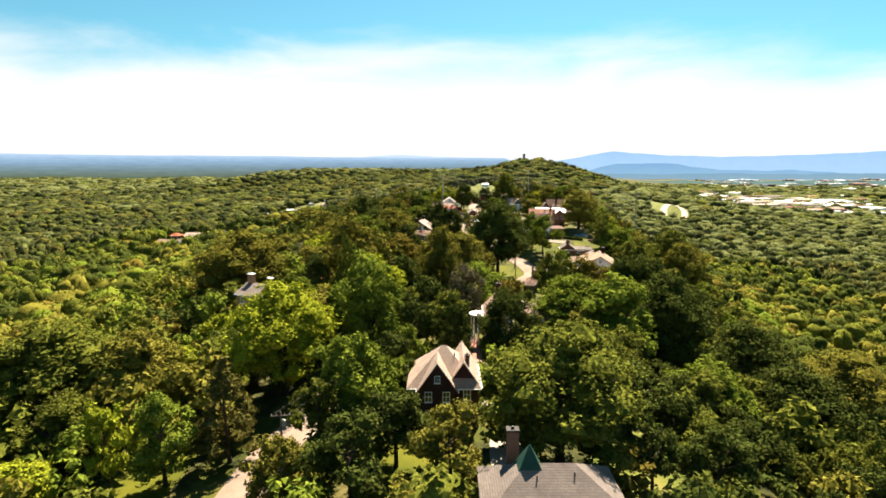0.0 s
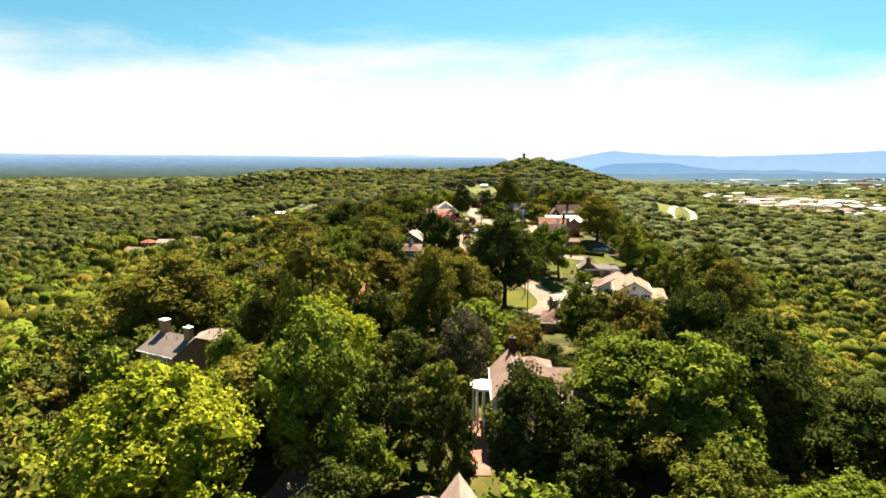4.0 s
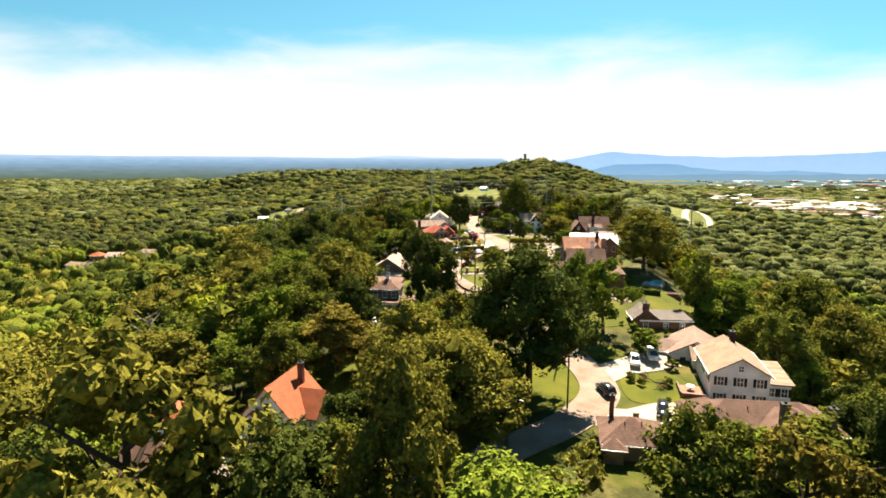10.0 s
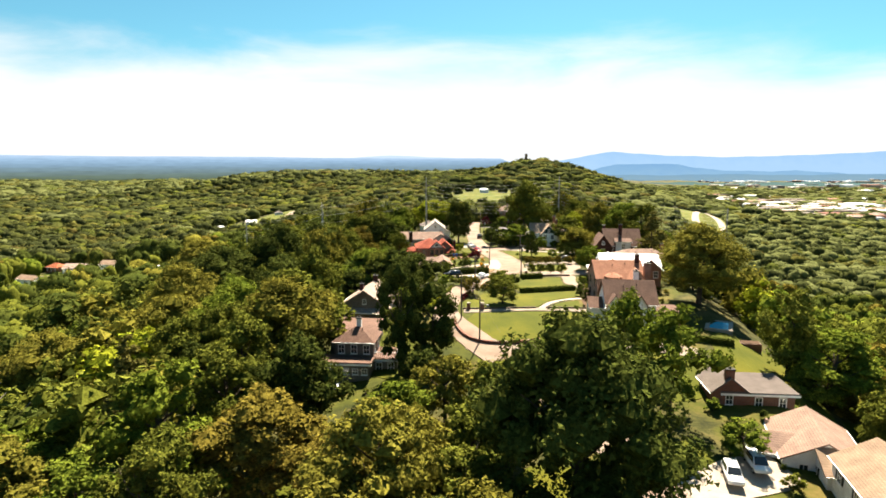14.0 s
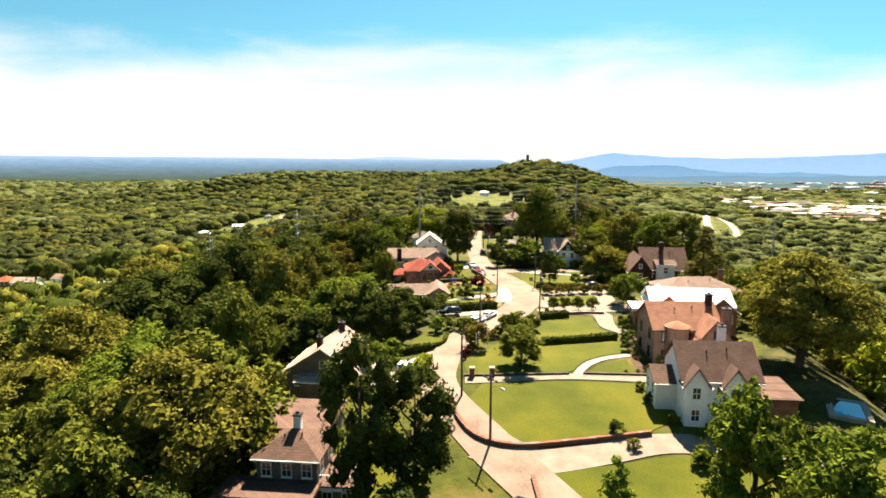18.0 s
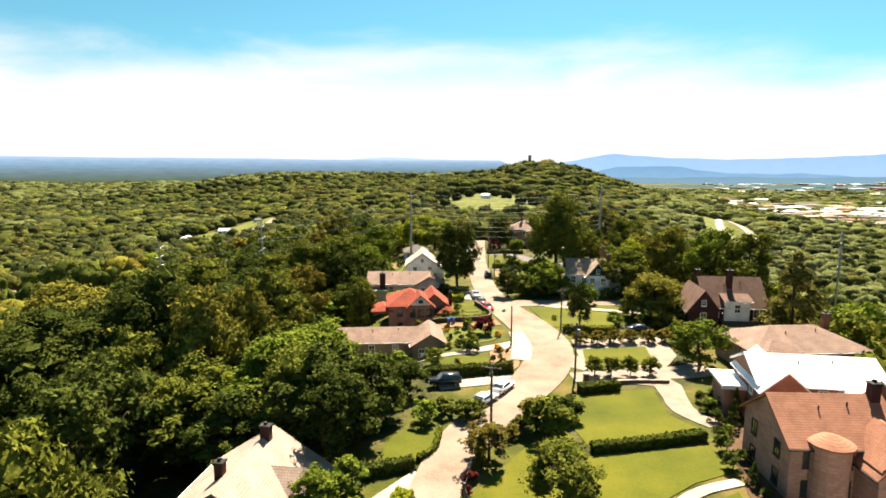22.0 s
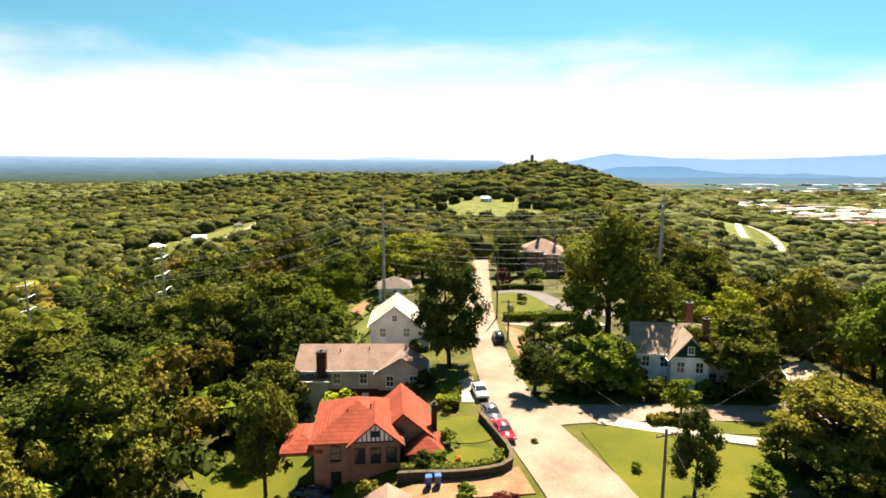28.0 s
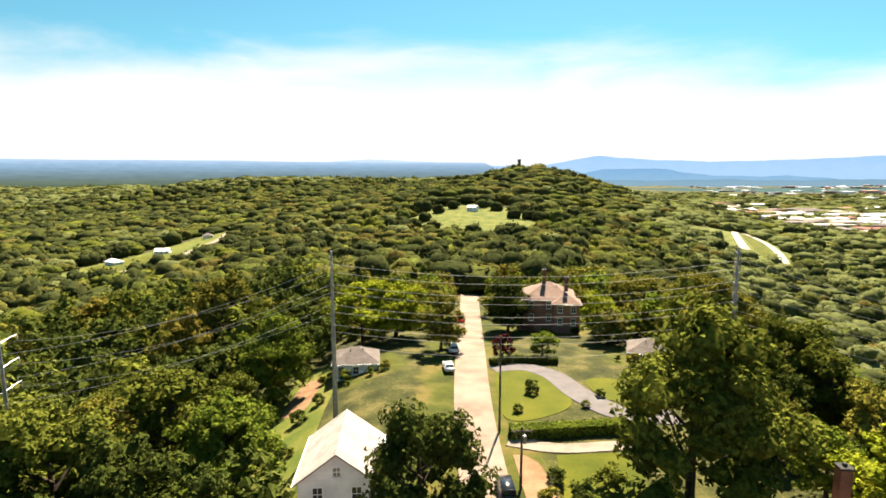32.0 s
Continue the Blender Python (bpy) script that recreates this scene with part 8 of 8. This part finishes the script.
# ---- planting along the house walls ----
fr = random.Random(31)
for hx, hy, hr_ in [q for q in CLEAR_HOUSES if 40 < q[1] < 460 and abs(q[0] - 20) < 62]:
    for k in range(7):
        a = fr.uniform(math.pi * 0.9, math.tau + 0.3)
        q = hr_ + fr.uniform(-0.6, 2.4)
        bx, by = hx + math.cos(a) * q, hy + math.sin(a) * q
        if np.min(np.hypot(ROAD_PTS[:, 0] - bx, ROAD_PTS[:, 1] - by)) < 5.5:
            continue
        hh = fr.uniform(0.9, 2.6)
        tree(bx, by, hh, hh * fr.uniform(0.45, 0.7), fr.choice(["low0", "low1"]), fr.choice(["oak", "dark", "maple", "olive"]), "garden shrub planted near the house wall")

# ---- old wheeled cannons on the front lawn ----
for gx0, gy0, ga in ((40.6, 203.0, 60), (42.6, 199.6, 85)):
    gun = thing("garden_cannon", gx0, gy0, lift(gx0, gy0, 0.08), ga, "dark old cannon on two spoked wheels, on the lawn", "cannon", "lawn ornaments")
    part("barrel", Shape().tube([(0, -0.5, 0.85), (0, -0.45, 0.86), (0, 0.2, 0.92), (0, 1.3, 1.0), (0, 1.36, 1.0)], [0.05, 0.17, 0.15, 0.10, 0.13], 12), TRIMDARK, gun)
    part("trail", Shape().tube([(0, 0.3, 0.72), (0, -0.8, 0.45), (0, -2.0, 0.08)], [0.10, 0.10, 0.08], 6), WOOD, gun)
    part("axle", Shape().tube([(-0.75, 0, 0.7), (0, 0, 0.72), (0.75, 0, 0.7)], [0.06, 0.07, 0.06], 8), WOOD, gun)
    for sx in (-0.72, 0.72):
        rim = [(sx, math.cos(k * math.tau / 20) * 0.66, 0.7 + math.sin(k * math.tau / 20) * 0.66) for k in range(21)]
        wheel = part("wheel", Shape().tube(rim, [0.05] * 21, 6), WOOD, gun)
        for k in range(8):
            a = k * math.tau / 8
            part("spoke", Shape().tube([(sx, 0, 0.7), (sx, math.cos(a) * 0.33, 0.7 + math.sin(a) * 0.33), (sx, math.cos(a) * 0.64, 0.7 + math.sin(a) * 0.64)], [0.035, 0.025, 0.02], 5), WOOD, wheel)

# covered terrace of the shuttered house
terrace = thing("garden_terrace", 47.2, 198.0, lift(47.2, 198.0, 0.1), -14, "brick garden terrace with low walls and a pale table", "terrace")
part("paving", Shape().chamfer_box(-1.9, -2.6, -0.6, 1.9, 2.6, 0.12, 0.03), BRICKPATH, terrace)
part("low_wall", Shape().chamfer_box(-2.2, -2.6, -0.6, -1.9, 2.6, 0.75, 0.03), BRICK, terrace)
part("low_wall", Shape().chamfer_box(-1.895, -2.9, -0.6, 1.9, -2.605, 0.75, 0.03), BRICK, terrace)
table = thing("garden_table", 47.2, 198.6, lift(47.2, 198.6, 0.24), 10, "pale round garden table on the terrace", "table")
part("tabletop", Shape().tube([(0, 0, 0.70), (0, 0, 0.71), (0, 0, 0.74), (0, 0, 0.75)], [0.68, 0.7, 0.7, 0.68], 20), TRIMWHITE, table)
part("pedestal", Shape().tube([(0, 0, 0), (0, 0, 0.05), (0, 0, 0.35), (0, 0, 0.70)], [0.28, 0.24, 0.06, 0.08], 12), TRIMWHITE, table)


# ---- gable dressings ----
GABLEGREEN = coursed("green_gable_shingles", (0.035, 0.085, 0.06), (0.05, 0.11, 0.08), (0.02, 0.05, 0.04), 0.3, 0.16)

def gable_panel(h, cx, y, z, w, rise, mat, label):
    k = 0.9
    x0, x1, zt = cx - w / 2 * k, cx + w / 2 * k, z + 0.1 + rise * k
    v = [(x0, y - 0.06, z + 0.1), (x1, y - 0.06, z + 0.1), (cx, y - 0.06, zt), (x0, y - 0.004, z + 0.1), (x1, y - 0.004, z + 0.1), (cx, y - 0.004, zt)]
    return part("gable_panel", Shape().add(v, [(0, 1, 2), (5, 4, 3), (0, 3, 4, 1), (1, 4, 5, 2), (2, 5, 3, 0)]), mat, h, label)


gable_panel(VICTORIAN, 1.2, -5.6, 6.0, 5, 3.0, GABLEGREEN, "dark green shingled gable")
_panel = gable_panel(RED_HOUSE, 1.6, -5.7, 6.6, 5, 2.15, TRIMWHITE, "white half-timbered gable")
for _k in range(-4, 5):
    _h = 1.9 * (1 - abs(_k) / 4.9) - 0.1
    if _h > 0.15:
        part("timber", Shape().box(1.6 + _k * 0.46 - 0.06, -5.80, 6.72, 1.6 + _k * 0.46 + 0.06, -5.762, 6.72 + _h), TRIMDARK, _panel)
part("timber", Shape().box(-0.6, -5.84, 6.66, 3.8, -5.802, 6.80), TRIMDARK, _panel)
part("louvre", Shape().chamfer_box(1.1, -5.86, 7.25, 2.1, -5.845, 7.95, 0.004), GABLEGREEN, _panel, "green louvred vent")

# ---- shrubs along the street edges ----
ER = smooth_line(MAIN_ROAD, 2.6)
for k in range(1, len(ER) - 1):
    x, y, w = ER[k]
    if not 342 < y < 432 and not 250 < y < 262:
        continue
    d = ER[k + 1][:2] - ER[k - 1][:2]
    d /= np.linalg.norm(d)
    for side in (-1, 1):
        q = w / 2 + fr.uniform(1.6, 5.2)
        bx, by = x - d[1] * q * side, y + d[0] * q * side
        if fr.random() < 0.25 or any(inside(p, bx, by) for p in CLEAR[:-5]) or any(math.hypot(bx - a, by - b) < c for a, b, c in CLEAR_HOUSES) or 345 < by < 352 and bx > 20:
            continue
        hh = fr.uniform(0.8, 2.7)
        tree(bx, by, hh, hh * fr.uniform(0.5, 0.75), fr.choice(["low0", "low1"]), fr.choice(["oak", "dark", "dark", "maple"]), "leafy shrub beside the street")

# ---- planting of the terraced bed above the parking strip ----
for _ in range(34):
    bx, by = fr.uniform(9.5, 20.5), fr.uniform(306.5, 329)
    if np.min(np.hypot(ROAD_PTS[:, 0] - bx, ROAD_PTS[:, 1] - by)) < 6 or 312 < by < 319 and bx < 17:
        continue
    hh = fr.uniform(0.5, 1.5)
    tree(bx, by, hh, hh * fr.uniform(0.5, 0.8), fr.choice(["low0", "low1"]), fr.choice(["oak", "lime", "olive", "rust", "dark", "bloom"]), "low garden plant in a terraced bed")
